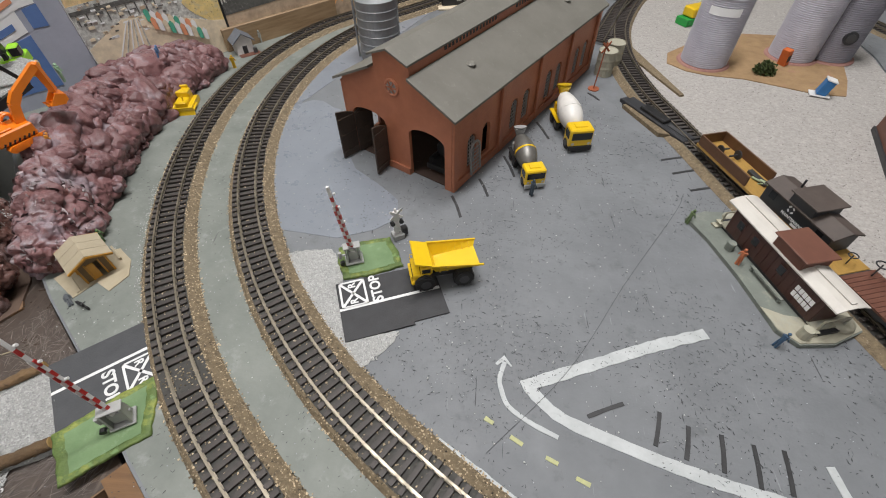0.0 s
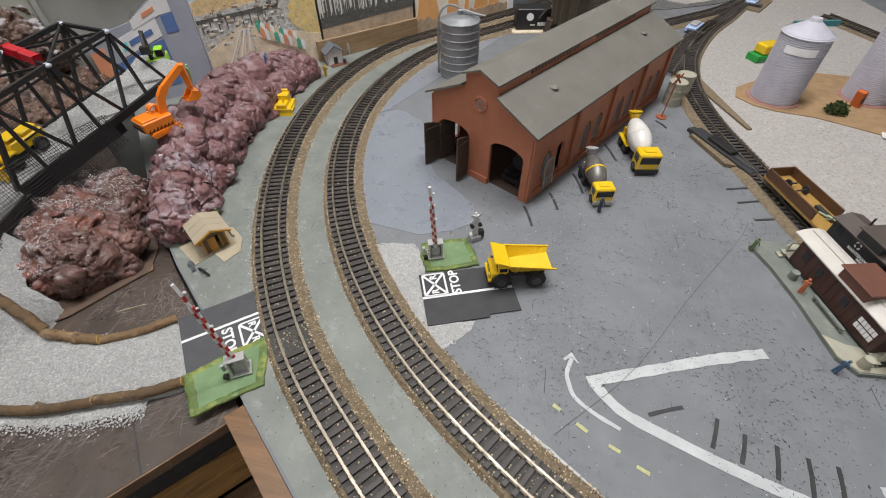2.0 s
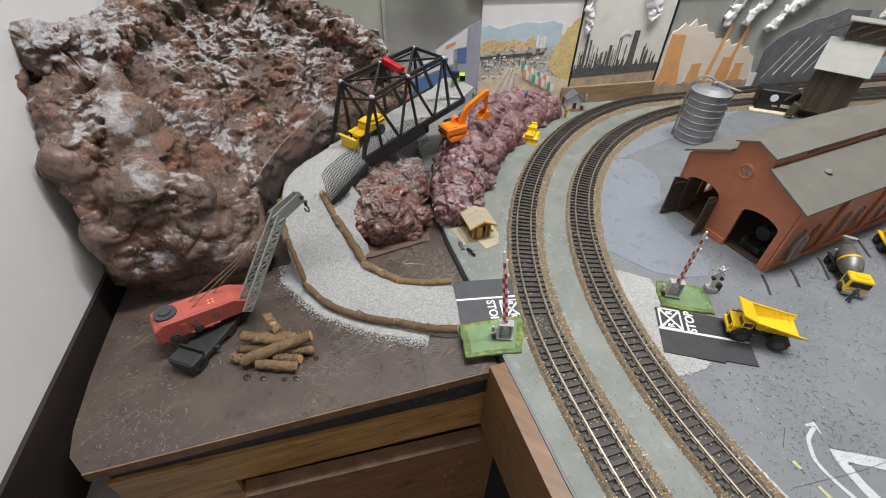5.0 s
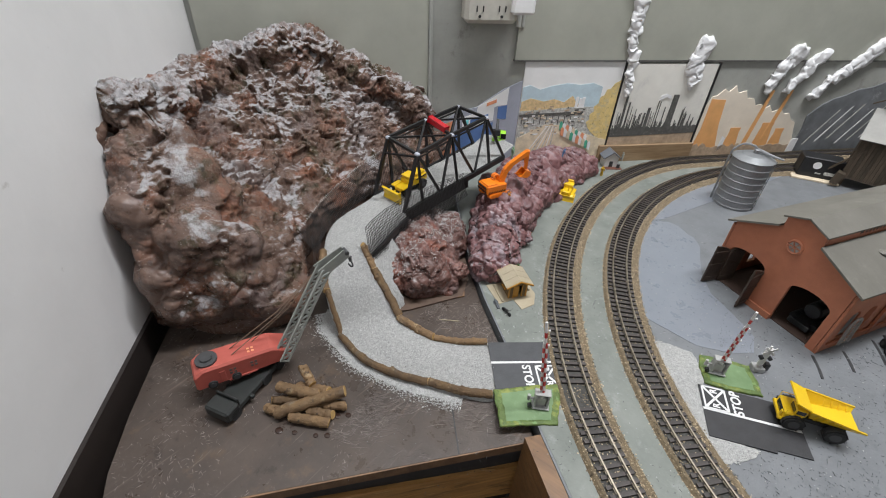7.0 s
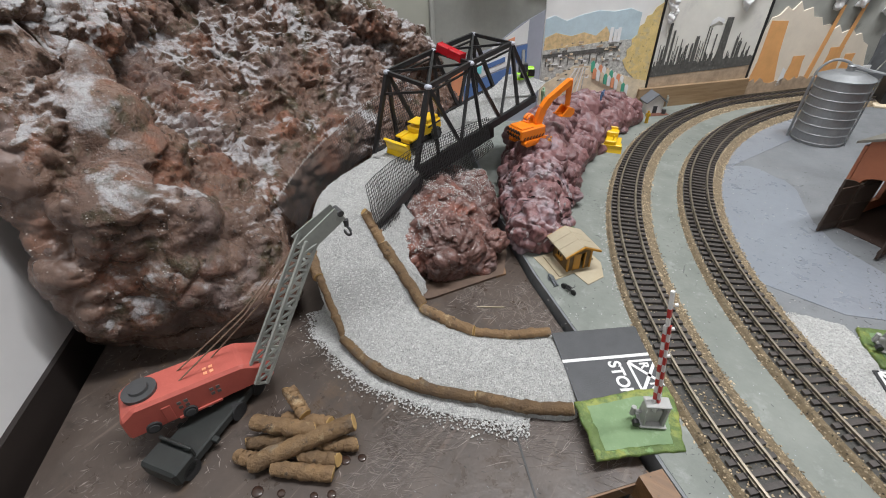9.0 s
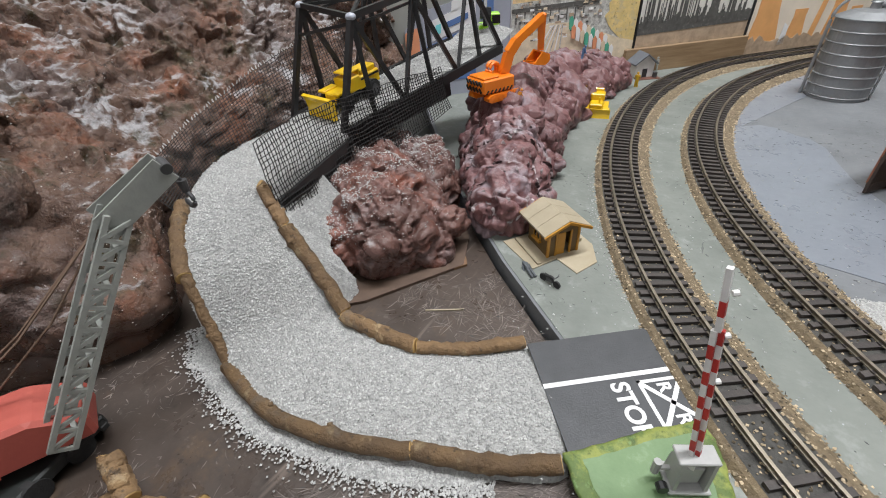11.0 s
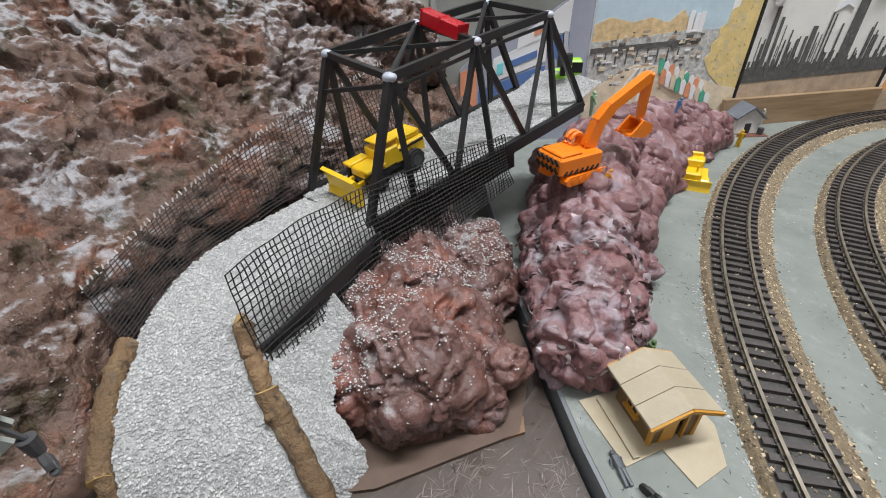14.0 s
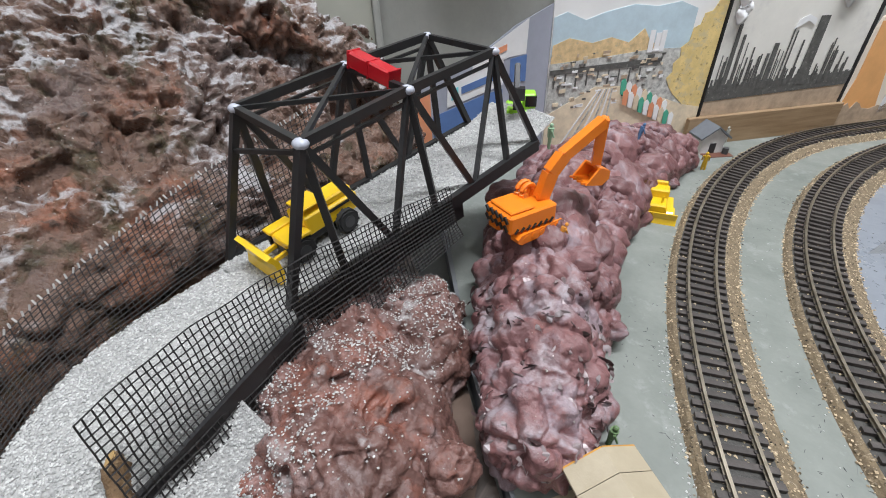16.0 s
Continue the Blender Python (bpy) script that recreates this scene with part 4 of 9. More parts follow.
while len(spots) < 5200:
    x, y = rnd.uniform(-0.15, -0.015), rnd.uniform(0.095, 0.22)
    if inside(x + 0.003 * fb((x, y, 0), 90, 3), y + 0.003 * fb((x, y, 5), 90, 3), PATCH):
        spots.append((x, y, 0.0008))
while len(spots) < 5600:
    p = offset(OUTER[250:345], -rnd.uniform(0.016, 0.026))[rnd.randrange(95)]
    spots.append((p[0] + rnd.uniform(-0.0025, 0.0025), p[1] + rnd.uniform(-0.0025, 0.0025), 0.0007))
while len(spots) < 6700:
    spots.append((rnd.uniform(-0.3, 0.2), rnd.uniform(0.02, 0.5), 0.0008))
grains("spilt_gravel", spots, 0.0007, GRAIN, "white gravel spread on the board by the crossing")


def dust(ob, count, keep, name, size, mat, label):
    """Loose grains lying on a rock where keep(x, y, z) holds."""
    co = np.empty(len(ob.data.vertices) * 3)
    ob.data.vertices.foreach_get("co", co)
    co = co.reshape(-1, 3)
    out, tries = [], 0
    while len(out) < count and tries < count * 40:
        tries += 1
        p = co[rnd.randrange(len(co))]
        if rnd.random() < keep(*p):
            out.append((p[0] + rnd.uniform(-0.0008, 0.0008), p[1] + rnd.uniform(-0.0008, 0.0008), p[2] + 0.0003))
    grains(name, out, size, mat, label)


# pale grit; on the mountain its colour also stands for wet glints
GLINT = M("pale_grit_and_glint", (0.6, 0.57, 0.54), (0.3, 0.24, 0.2), 0.3, 300, per_island=0.5)
dust(mound, 6500, lambda x, y, z: (0.0 if z < 0.02 else 0.06) + (0.9 if z > 0.012 and x < -0.408 + 0.02 * fb((x, y, z), 60, 2) and fb((x, y, z), 55, 3) > -0.12 else 0.0)
     + (0.8 if z > 0.03 and y > 0.19 else 0.0), "mound_gravel", 0.00062, GRAIN, "white gravel dust spilt over the rock mound")
dust(mountain, 9000, lambda x, y, z: 0.9 if fb((x, y, z), 22, 3) > 0.05 else 0.1, "mountain_grit", 0.0006, GLINT, "pale grit over the mountain, also standing for its wet glints")
dust(ridge, 260, lambda x, y, z: 1.0 if z > 0.03 else 0.0, "ridge_grit", 0.0006, GLINT, "specks of white grit on the rock ridge")
setting("mound_base", P([(-0.352, 0.146), (-0.347, 0.139), (-0.4, 0.06), (-0.418, 0.068), (-0.43, 0.12)], -0.0088, -0.0068), EDGE, "thin brown hardboard slab under the rock mound", "board")


def flakes(name, ob, count, keep, size, mat, label, seed):
    """Torn, curled bits of skin standing off a rock."""
    rf = random.Random(seed)
    vs, verts, faces = ob.data.vertices, [], []
    while len(faces) < count * 3:
        v = vs[rf.randrange(len(vs))]
        if not keep(*v.co):
            continue
        d = Vector((rf.uniform(-1, 1), rf.uniform(-1, 1), rf.uniform(-0.5, 0.5))).normalized()
        u = v.normal.cross(d).normalized() * size * rf.uniform(0.4, 1.1)
        n = (v.normal + 0.8 * d).normalized() * size * rf.uniform(0.25, 0.8)
        o, k = v.co + v.normal * rf.uniform(-0.0005, 0.0012), len(verts)
        verts += [o - u, o - u * 0.3 + d * 0.001, o + u * 0.4 - d * 0.001, o + u, o + u * 0.8 + n * 0.7, o + u * 0.2 + n, o - u * 0.4 + n * 0.75, o - u * 0.9 + n * 0.4]
        faces += [(k, k + 1, k + 6, k + 7), (k + 1, k + 2, k + 5, k + 6), (k + 2, k + 3, k + 4, k + 5)]
    tagged(raw(name, verts, faces, mat), label, "rock", kind="stuff")


FLAKE = M("pale_torn_skin", (0.5, 0.46, 0.47), (0.28, 0.2, 0.2), 0.4, 200, per_island=0.6)
DARK_FLAKE = M("dark_torn_skin", (0.09, 0.05, 0.05), (0.04, 0.025, 0.025), 0.5, 200, per_island=0.5)
flakes("torn_skin", ridge, 90, lambda x, y, z: y < 0.25 and z > 0.012, 0.0045, FLAKE, "pale torn flakes of skin on the rock ridge's end", 3)
flakes("dark_torn_skin", ridge, 70, lambda x, y, z: y < 0.255 and z > 0.012, 0.0045, DARK_FLAKE, "dark torn edges of skin on the rock ridge's end", 4)
flakes("torn_skin", ridge, 45, lambda x, y, z: y > 0.42 and z > 0.02, 0.004, DARK_FLAKE, "dark cracks and torn bits along the rock ridge", 6)

# ---- engine house ----
GRATE = M("grey_window_grille", (0.34, 0.33, 0.31), (0.24, 0.23, 0.22), 0.5, 120)
DOORWOOD = M("dark_brown_door", (0.075, 0.05, 0.036), (0.045, 0.03, 0.023), 0.6, 150, stretch=(6, 6, 1), bump=0.3, bscale=300)
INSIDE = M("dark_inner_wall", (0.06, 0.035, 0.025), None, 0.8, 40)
HOUSE = pose(0.0095, 0.3067, 0, 0, 0, -31.67)  # x along the front, y along the nave; walls from x -0.14 to 0
HW, HL = 0.14, 0.352


def column(bm, xa, xb, ba, bb, ta, tb, y0, y1):
    """A slice of wall from xa to xb with its own bottom and top at either side."""
    v = [bm.verts.new(p) for p in ((xa, y0, ba), (xb, y0, bb), (xb, y0, tb), (xa, y0, ta), (xa, y1, ba), (xb, y1, bb), (xb, y1, tb), (xa, y1, ta))]
    for f in ((0, 1, 2, 3), (5, 4, 7, 6), (4, 0, 3, 7), (1, 5, 6, 2), (3, 2, 6, 7), (4, 5, 1, 0)):
        bm.faces.new([v[i] for i in f])


def arched_wall(top, breaks, holes, y0, y1):
    """A wall whose top edge is top(x), with arched holes (x0, x1, sill, spring, rise)."""
    bm = bmesh.new()
    xs = set(breaks)
    for x0, x1, *_ in holes:
        xs |= {x0 + (x1 - x0) * (1 - math.cos(k * math.pi / 12)) / 2 for k in range(13)}
    xs = sorted(xs)
    e = 1e-9
    for a, b in zip(xs, xs[1:]):
        mid = (a + b) / 2
        h = next((h for h in holes if h[0] < mid < h[1]), None)
        if h is None:
            column(bm, a, b, 0.0, 0.0, top(a + e), top(b - e), y0, y1)
            continue
        c, r = (h[0] + h[1]) / 2, (h[1] - h[0]) / 2
        arch = [h[3] + h[4] * math.sqrt(max(0.0, 1 - ((x - c) / r) ** 2)) for x in (a, b)]
        column(bm, a, b, *arch, top(a + e), top(b - e), y0, y1)
        if h[2] > 0:
            column(bm, a, b, 0, 0, h[2], h[2], y0, y1)
    bmesh.ops.remove_doubles(bm, verts=bm.verts, dist=1e-5)
    return bm


def gable(x):
    s = -x
    if s > HW / 2:
        s = HW - s
    return 0.0885 + 0.47 * s if s < 0.048 else 0.1235 + 0.38 * (s - 0.048)


house = thing("engine_house", "brick-red two-stall engine house with grey roof and open doors", "building", HOUSE)
BREAKS = [-HW, -0.092, -0.07, -0.048, 0.0]
DOORS = [(-0.1315, -0.0845, 0.0, 0.051, 0.0095), (-0.0535, -0.0085, 0.0, 0.051, 0.0095)]
part("front_wall", arched_wall(gable, BREAKS, DOORS, 0.0, 0.004), BRICK, house, "brick-red gable wall with two door arches")
part("back_wall", arched_wall(gable, BREAKS, [], HL - 0.004, HL), BRICK, house)
bays = [0.004, 0.093, 0.181, 0.266, HL - 0.004]
centres = [y for a, b in zip(bays, bays[1:]) for y in (a + (b - a) * 0.36, a + (b - a) * 0.68)]
WIN = [(y - 0.0078, y + 0.0078, 0.013, 0.043, 0.0078) for y in centres]
TURN = pose(0, 0, 0, 0, 0, 90)
for name, x in (("east_wall", 0.0), ("west_wall", -HW + 0.004)):
    bm = arched_wall(lambda y: 0.0885, [0.004, HL - 0.004], WIN, 0.0, 0.004)
    bmesh.ops.transform(bm, matrix=Matrix.Translation((x, 0, 0)) @ TURN, verts=bm.verts)
    part(name, bm, BRICK, house, "long brick-red side wall with arched windows")
for y in bays:
    part("pilaster", B((0.0005, 0.0035, y - 0.004, y + 0.004, 0.0, 0.084), bevel=0.0004), BRICK, house)
    part("pilaster", B((-HW - 0.0035, -HW - 0.0005, y - 0.004, y + 0.004, 0.0, 0.084), bevel=0.0004), BRICK, house)
part("plinth", B((0.0005, 0.0028, 0.0, HL, 0.0, 0.009)), BRICK, house)
part("plinth", B((-0.0845, -0.0535, -0.0025, -0.0003, 0.0, 0.008)), BRICK, house)
part("cornice", B((0.0005, 0.0025, 0.0, HL, 0.080, 0.0845)), BRICK, house)
for i, y in enumerate(centres):
    bm = bmesh.new()
    for s in (-1, 0, 1):
        box(bm, -0.0030, -0.0022, y + s * 0.0035 - 0.0003, y + s * 0.0035 + 0.0003, 0.013, 0.0495 - abs(s) * 0.0015)
    for z in np.arange(0.013, 0.05, 0.0045):
        box(bm, -0.0031, -0.0021, y - 0.0074, y + 0.0074, z, z + 0.0006)
    for s in (-1, 1):
        box(bm, -0.0034, -0.0016, y + s * 0.0072 - 0.0006, y + s * 0.0072 + 0.0006, 0.013, 0.044)
    if i != 1:
        part("window_frame", bm, GRATE, house, "grey plastic lattice window frame")
    else:
        bm.free()
bm = bmesh.new()  # the loose arched frame that leans out of the first window
tube(bm, [(0.0045, centres[0] + 0.0085 * math.cos(a), 0.036 + 0.0085 * math.sin(a)) for a in np.linspace(0, math.pi, 9)], 0.0012, 6)
for s in (-1, 1):
    bar(bm, (0.0065, centres[0] + s * 0.0085, 0.008), (0.0045, centres[0] + s * 0.0085, 0.036), 0.002)
for k in range(7):
    bar(bm, (0.0062 - 0.0002 * k, centres[0] - 0.008, 0.01 + k * 0.0045), (0.0062 - 0.0002 * k, centres[0] + 0.008, 0.01 + k * 0.0045), 0.0007)
for s in (-0.003, 0.003):
    bar(bm, (0.0063, centres[0] + s, 0.008), (0.0045, centres[0] + s, 0.042), 0.0007)
part("loose_window_frame", bm, GRATE, house, "light grey window frame hanging loose")


def slab(name, p, q, y0, y1, t, mat, label=""):
    (xa, za), (xb, zb) = p, q
    bm = bmesh.new()
    column(bm, xa, xb, za - t, zb - t, za, zb, y0, y1)
    return part(name, bm, mat, house, label)


OUT_Z = 0.0885 - 0.47 * 0.008 + 0.0028
for flip in (1, -1):
    X = lambda s: -HW / 2 + flip * (HW / 2 + s)
    a, b = (X(0.008), OUT_Z), (X(-0.0465), OUT_Z + 0.47 * 0.0545)
    c, d = (X(-0.0455), 0.1245), (X(-0.07), 0.1341)
    lo, hi = sorted((a, b)), sorted((c, d))
    slab("roof_slope", lo[0], lo[1], -0.006, HL + 0.006, 0.0025, ROOF, "dusty grey main roof slope")
    slab("lantern_roof", hi[0], hi[1], -0.005, HL + 0.005, 0.002, ROOF, "grey roof of the ridge lantern")
    x0 = X(-0.0478)
    part("lantern_wall", B((min(x0, x0 - flip * 0.002), max(x0, x0 - flip * 0.002), 0.004, HL - 0.004, 0.108, 0.1235)), BRICK, house)
    for y0, y1 in ((0.055, 0.155), (0.195, 0.3)):
        part("vent_opening", B((min(x0, x0 + flip * 0.0004), max(x0, x0 + flip * 0.0004), y0, y1, 0.1172, 0.1212)), BLACK, house, "black louvred vent slot")
        for y in np.arange(y0 + 0.004, y1, 0.0062):
            part("vent_slat", B((min(x0, x0 + flip * 0.001), max(x0, x0 + flip * 0.001), y, y + 0.0014, 0.117, 0.1214)), BRICK, house)
part("round_window", tube(bmesh.new(), [(-0.07 + 0.0075 * math.cos(a), -0.0008, 0.096 + 0.0075 * math.sin(a)) for a in np.linspace(0, math.tau, 21)], 0.0016, 6), BRICK, house, "brick-red ring round a grey round window")
bm = C((-0.07, -0.0012, 0.096), (-0.07, 0.0008, 0.096), 0.0068, n=20)
part("round_pane", bm, GRATE, house, "dull grey round pane")
bm = bmesh.new()
for k in range(3):
    a = k * math.pi / 3
    bar(bm, (-0.07 - 0.0065 * math.cos(a), -0.0018, 0.096 - 0.0065 * math.sin(a)), (-0.07 + 0.0065 * math.cos(a), -0.0018, 0.096 + 0.0065 * math.sin(a)), 0.0009)
part("glazing_bar", bm, BRICK, house)
part("roof_vent", cyl(C((-0.026, 0.07, 0.098), (-0.026, 0.07, 0.1045), 0.0038, 0.0045, 12), (-0.026, 0.07, 0.1045), (-0.026, 0.07, 0.106), 0.0055, 0.003, 12), ROOF, house, "small round roof ventilator")
part("roof_vent", cyl(C((-0.026, 0.29, 0.098), (-0.026, 0.29, 0.1045), 0.0038, 0.0045, 12), (-0.026, 0.29, 0.1045), (-0.026, 0.29, 0.106), 0.0055, 0.003, 12), ROOF, house, "small round roof ventilator")
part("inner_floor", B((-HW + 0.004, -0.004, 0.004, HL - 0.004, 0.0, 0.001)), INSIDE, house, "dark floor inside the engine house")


def leaf(hinge, angle):
    """An arched door leaf with braces, standing open on its hinge."""
    m = Matrix.Translation((hinge, -0.0005, 0.0015)) @ pose(0, 0, 0, 0, 0, angle)
    prof = [(0, 0), (0.0225, 0), (0.0225, 0.057), (0.016, 0.0555), (0.008, 0.053), (0, 0.049)]
    d = part("door", P(prof, -0.001, 0.001, m @ pose(0, 0, 0, 90, 0, 0)), DOORWOOD, house, "dark brown plank door leaf standing open")
    for z in (0.005, 0.026, 0.045):
        part("brace", B((0.001, 0.0215, -0.0019, 0.0019, z, z + 0.003), m=m), DOORWOOD, d)
    return d


leaf(-0.1315, -96)
leaf(-0.0845, -84)
leaf(-0.1315 + 0.002, 80)
# a dark locomotive standing in the open stall
loco = thing("steam_locomotive", "black toy steam locomotive standing inside the engine house stall", "locomotive", HOUSE @ pose(-0.031, 0.0, 0))
part("boiler", cyl(C((0, 0.03, 0.024), (0, 0.12, 0.024), 0.0095, n=18), (0, 0.028, 0.024), (0, 0.03, 0.024), 0.008, 0.0095, 18), BLACK, loco)
part("frame", B((-0.008, 0.008, 0.014, 0.13, 0.006, 0.012), (-0.012, 0.012, 0.014, 0.018, 0.005, 0.012), bevel=0.0006), BLACK, loco)
part("chimney", C((0, 0.04, 0.032), (0, 0.04, 0.044), 0.003, 0.0038, 12), BLACK, loco)
part("cab", B((-0.012, 0.012, 0.11, 0.14, 0.012, 0.045), bevel=0.001), BLACK, loco)
for s in (-1, 1):
    part("cylinder", C((s * 0.0115, 0.022, 0.01), (s * 0.0115, 0.04, 0.01), 0.0042, n=12), BLACK, loco)
    for y in (0.03, 0.055, 0.075, 0.095):
        part("wheel", C((s * 0.0088, y, 0.0075), (s * 0.0112, y, 0.0075), 0.0068, n=16), BLACK, loco)

# ---- pictures and fittings on the back wall (x along the wall, z up) ----
def flat(pts, depth, t=0.0006):
    """A flat cut-out with its outline in the wall's plane, depth in front of the wall."""
    return P(pts, depth - t, depth, pose(0, 0, 0, 90, 0, 0))


def tone(name, c, k=0.8, rough=0.6, scale=40, layers=()):
    c = tuple(min(0.85, v * (2.1 if max(c) > 0.2 else 1.25)) for v in c)
    return M(name, c, tuple(v * k for v in c), rough, scale, layers)


def picture(name, label, category="picture"):
    return thing(name, label, category, WALL)


PAPER_SKY = tone("printed_pale_sky", (0.5, 0.48, 0.4), 0.9, scale=20)
PAPER_BLUE = tone("printed_blue_hills", (0.27, 0.335, 0.37), 0.8, scale=60)
PAPER_TREES = tone("printed_autumn_trees", (0.42, 0.3, 0.16), 0.6, scale=160, layers=[((0.3, 0.3, 0.26), 200, 0.55, 0.7, 0.7)])
PAPER_GOLD = tone("printed_golden_trees", (0.43, 0.31, 0.13), 0.75, scale=90, layers=[((0.6, 0.5, 0.3), 130, 0.5, 0.6, 0.8), ((0.3, 0.2, 0.08), 200, 0.58, 0.66, 0.7)])
PAPER_TOWN = tone("printed_grey_town", (0.34, 0.34, 0.32), 0.35, scale=220, layers=[((0.65, 0.65, 0.62), 330, 0.58, 0.66, 0.8)])
PAPER_YARD = tone("printed_yard_ground", (0.4, 0.34, 0.25), 0.7, scale=90)
PAPER_DARK = tone("printed_dark_grey", (0.11, 0.108, 0.1), 0.5, scale=160, layers=[((0.3, 0.29, 0.27), 260, 0.58, 0.66, 0.6)])
PAPER_WHITE = tone("printed_white", (0.66, 0.66, 0.63), 0.9)
PAPER_GREEN = tone("printed_green", (0.05, 0.22, 0.15))
PAPER_RUST = tone("printed_rust_red", (0.42, 0.17, 0.09))
PAPER_SMOG = tone("printed_grey_sky", (0.4, 0.39, 0.36), 0.85, scale=14, layers=[((0.6, 0.58, 0.56), 18, 0.55, 0.7, 0.7)])
PAPER_SOIL = tone("printed_brown_soil", (0.27, 0.205, 0.145), 0.6, scale=90)
PAPER_ORANGE = tone("printed_orange_concrete", (0.42, 0.21, 0.08), 0.8, scale=30)
PAPER_PINK = tone("printed_pink_smoke", (0.45, 0.36, 0.3), 0.85, scale=25)
PAPER_SLATE = tone("printed_slate_metal", (0.17, 0.18, 0.19), 0.55, scale=26, layers=[((0.42, 0.43, 0.44), 34, 0.6, 0.7, 0.7)])
PAPER_NAVY = tone("printed_navy", (0.055, 0.10, 0.22))
PAPER_STEEL = tone("printed_slate_blue", (0.19, 0.2, 0.235), 0.85)
COTTON = M("white_cotton_smoke", (0.82, 0.82, 0.82), (0.7, 0.7, 0.71), 0.9, 60, bump=1.0, bscale=220)
SHELF = M("varnished_shelf_wood", (0.36, 0.25, 0.145), (0.23, 0.15, 0.08), 0.5, 18, stretch=(1, 10, 12, 0, 0, radians(-47)), bump=0.2, bscale=80)
PLASTIC_IVORY = M("aged_ivory_plastic", (0.55, 0.53, 0.47), None, 0.4, 60)
rnd = random.Random(21)

up = picture("cardboard_sheet", "large olive-grey cardboard panel above the pictures", "cardboard")
part("sheet", B((0.015, 1.35, -0.006, -0.001, 0.1925, 0.5)), CARD, up)
# shadow along the sheet's lower edge, built as a dark strip
part("lower_edge", B((0.014, 1.352, -0.0068, -0.0005, 0.190, 0.1928)), PAPER_DARK, up, "dark strip standing for the shadow along the lower edge")
low = picture("cardboard_sheet", "grey-green cardboard panel behind the power plant picture", "cardboard")
part("sheet", B((0.4, 1.35, -0.003, -0.0005, 0.0, 0.19)), WALL_GREY, low)
left = picture("cardboard_sheet", "pale grey-green cardboard behind the mountain top", "cardboard")
part("sheet", B((-0.48, -0.135, -0.006, -0.001, 0.0, 0.5)), CARD, left)
part("edge", B((-0.1345, -0.128, -0.009, -0.001, 0.05, 0.5), bevel=0.001), WALL_GREY, left)

city = picture("city_picture", "printed poster of a city rail yard below blue hills")
part("sheet", B((0.036, 0.2235, -0.004, -0.0015, 0.0, 0.1895)), PAPER_SKY, city, "pale sky of the print")
part("hill_range", flat([(0.037, 0.11), (0.037, 0.146), (0.05, 0.150), (0.07, 0.142), (0.09, 0.148), (0.12, 0.153), (0.145, 0.150), (0.17, 0.153), (0.19, 0.146), (0.19, 0.11)], 0.0046), PAPER_BLUE, city)
part("tree_belt", flat([(0.037, 0.09), (0.038, 0.121), (0.055, 0.127), (0.08, 0.121), (0.1, 0.125), (0.12, 0.119), (0.135, 0.131), (0.145, 0.117), (0.16, 0.115), (0.16, 0.09)], 0.0050), PAPER_TREES, city)
part("town", flat([(0.037, 0.04), (0.037, 0.104), (0.08, 0.106), (0.15, 0.111), (0.18, 0.11), (0.2, 0.04)], 0.0054), PAPER_TOWN, city)
part("golden_tree", flat([(0.178, 0.07), (0.172, 0.08), (0.178, 0.086), (0.176, 0.095), (0.183, 0.101), (0.181, 0.11), (0.189, 0.116), (0.19, 0.128), (0.197, 0.131), (0.199, 0.141), (0.207, 0.143), (0.212, 0.152), (0.223, 0.158), (0.223, 0.045), (0.2, 0.05), (0.185, 0.062)], 0.0058), PAPER_GOLD, city)
part("viaduct", flat([(0.037, 0.093), (0.037, 0.098), (0.16, 0.102), (0.16, 0.096)], 0.0060), PAPER_DARK, city)
for x in np.arange(0.042, 0.15, 0.012):
    part("viaduct_pier", flat([(x, 0.08), (x, 0.094), (x + 0.0015, 0.094), (x + 0.0015, 0.08)], 0.0060), PAPER_DARK, city)
for x, h in ((0.142, 0.129), (0.149, 0.126), (0.155, 0.128)):
    part("tower_block", flat([(x, 0.108), (x, h), (x + 0.0055, h), (x + 0.0055, 0.108)], 0.0060), PAPER_WHITE, city)
part("yard", flat([(0.037, 0.0), (0.037, 0.052), (0.09, 0.078), (0.125, 0.076), (0.2, 0.05), (0.223, 0.045), (0.223, 0.0)], 0.0062), PAPER_YARD, city)
for k in range(6):
    part("printed_rail", flat([(0.045 + 0.012 * k, 0.0), (0.094 + 0.003 * k, 0.075), (0.0955 + 0.003 * k, 0.075), (0.0475 + 0.012 * k, 0.0)], 0.0066), PAPER_TOWN if k % 2 else PAPER_WHITE, city)
for row in range(2):
    for k in range(10):
        x, z = 0.12 + 0.0068 * k + 0.004 * row, 0.084 - 0.0033 * k - 0.011 * row
        m = (PAPER_GREEN, PAPER_WHITE, PAPER_RUST, PAPER_WHITE, PAPER_YARD)[(k + 2 * row) % 5]
        part("printed_container", flat([(x, z - 0.016), (x - 0.001, z - 0.003), (x + 0.0025, z), (x + 0.0056, z - 0.004), (x + 0.0052, z - 0.018)], 0.0068 + 0.0001 * k + 0.0012 * row), m, city)
for k in range(90):  # printed roofs, lorries and huts of the yard
    x, z = 0.04 + 0.13 * rnd.random(), 0.056 + 0.055 * rnd.random()
    w, h = 0.002 + 0.006 * rnd.random(), 0.001 + 0.0026 * rnd.random()
    part("printed_hut", flat([(x, z), (x, z + h), (x + w, z + h * 1.1), (x + w, z)], 0.0064), (PAPER_WHITE, PAPER_DARK, PAPER_SOIL, PAPER_YARD)[k % 4], city)

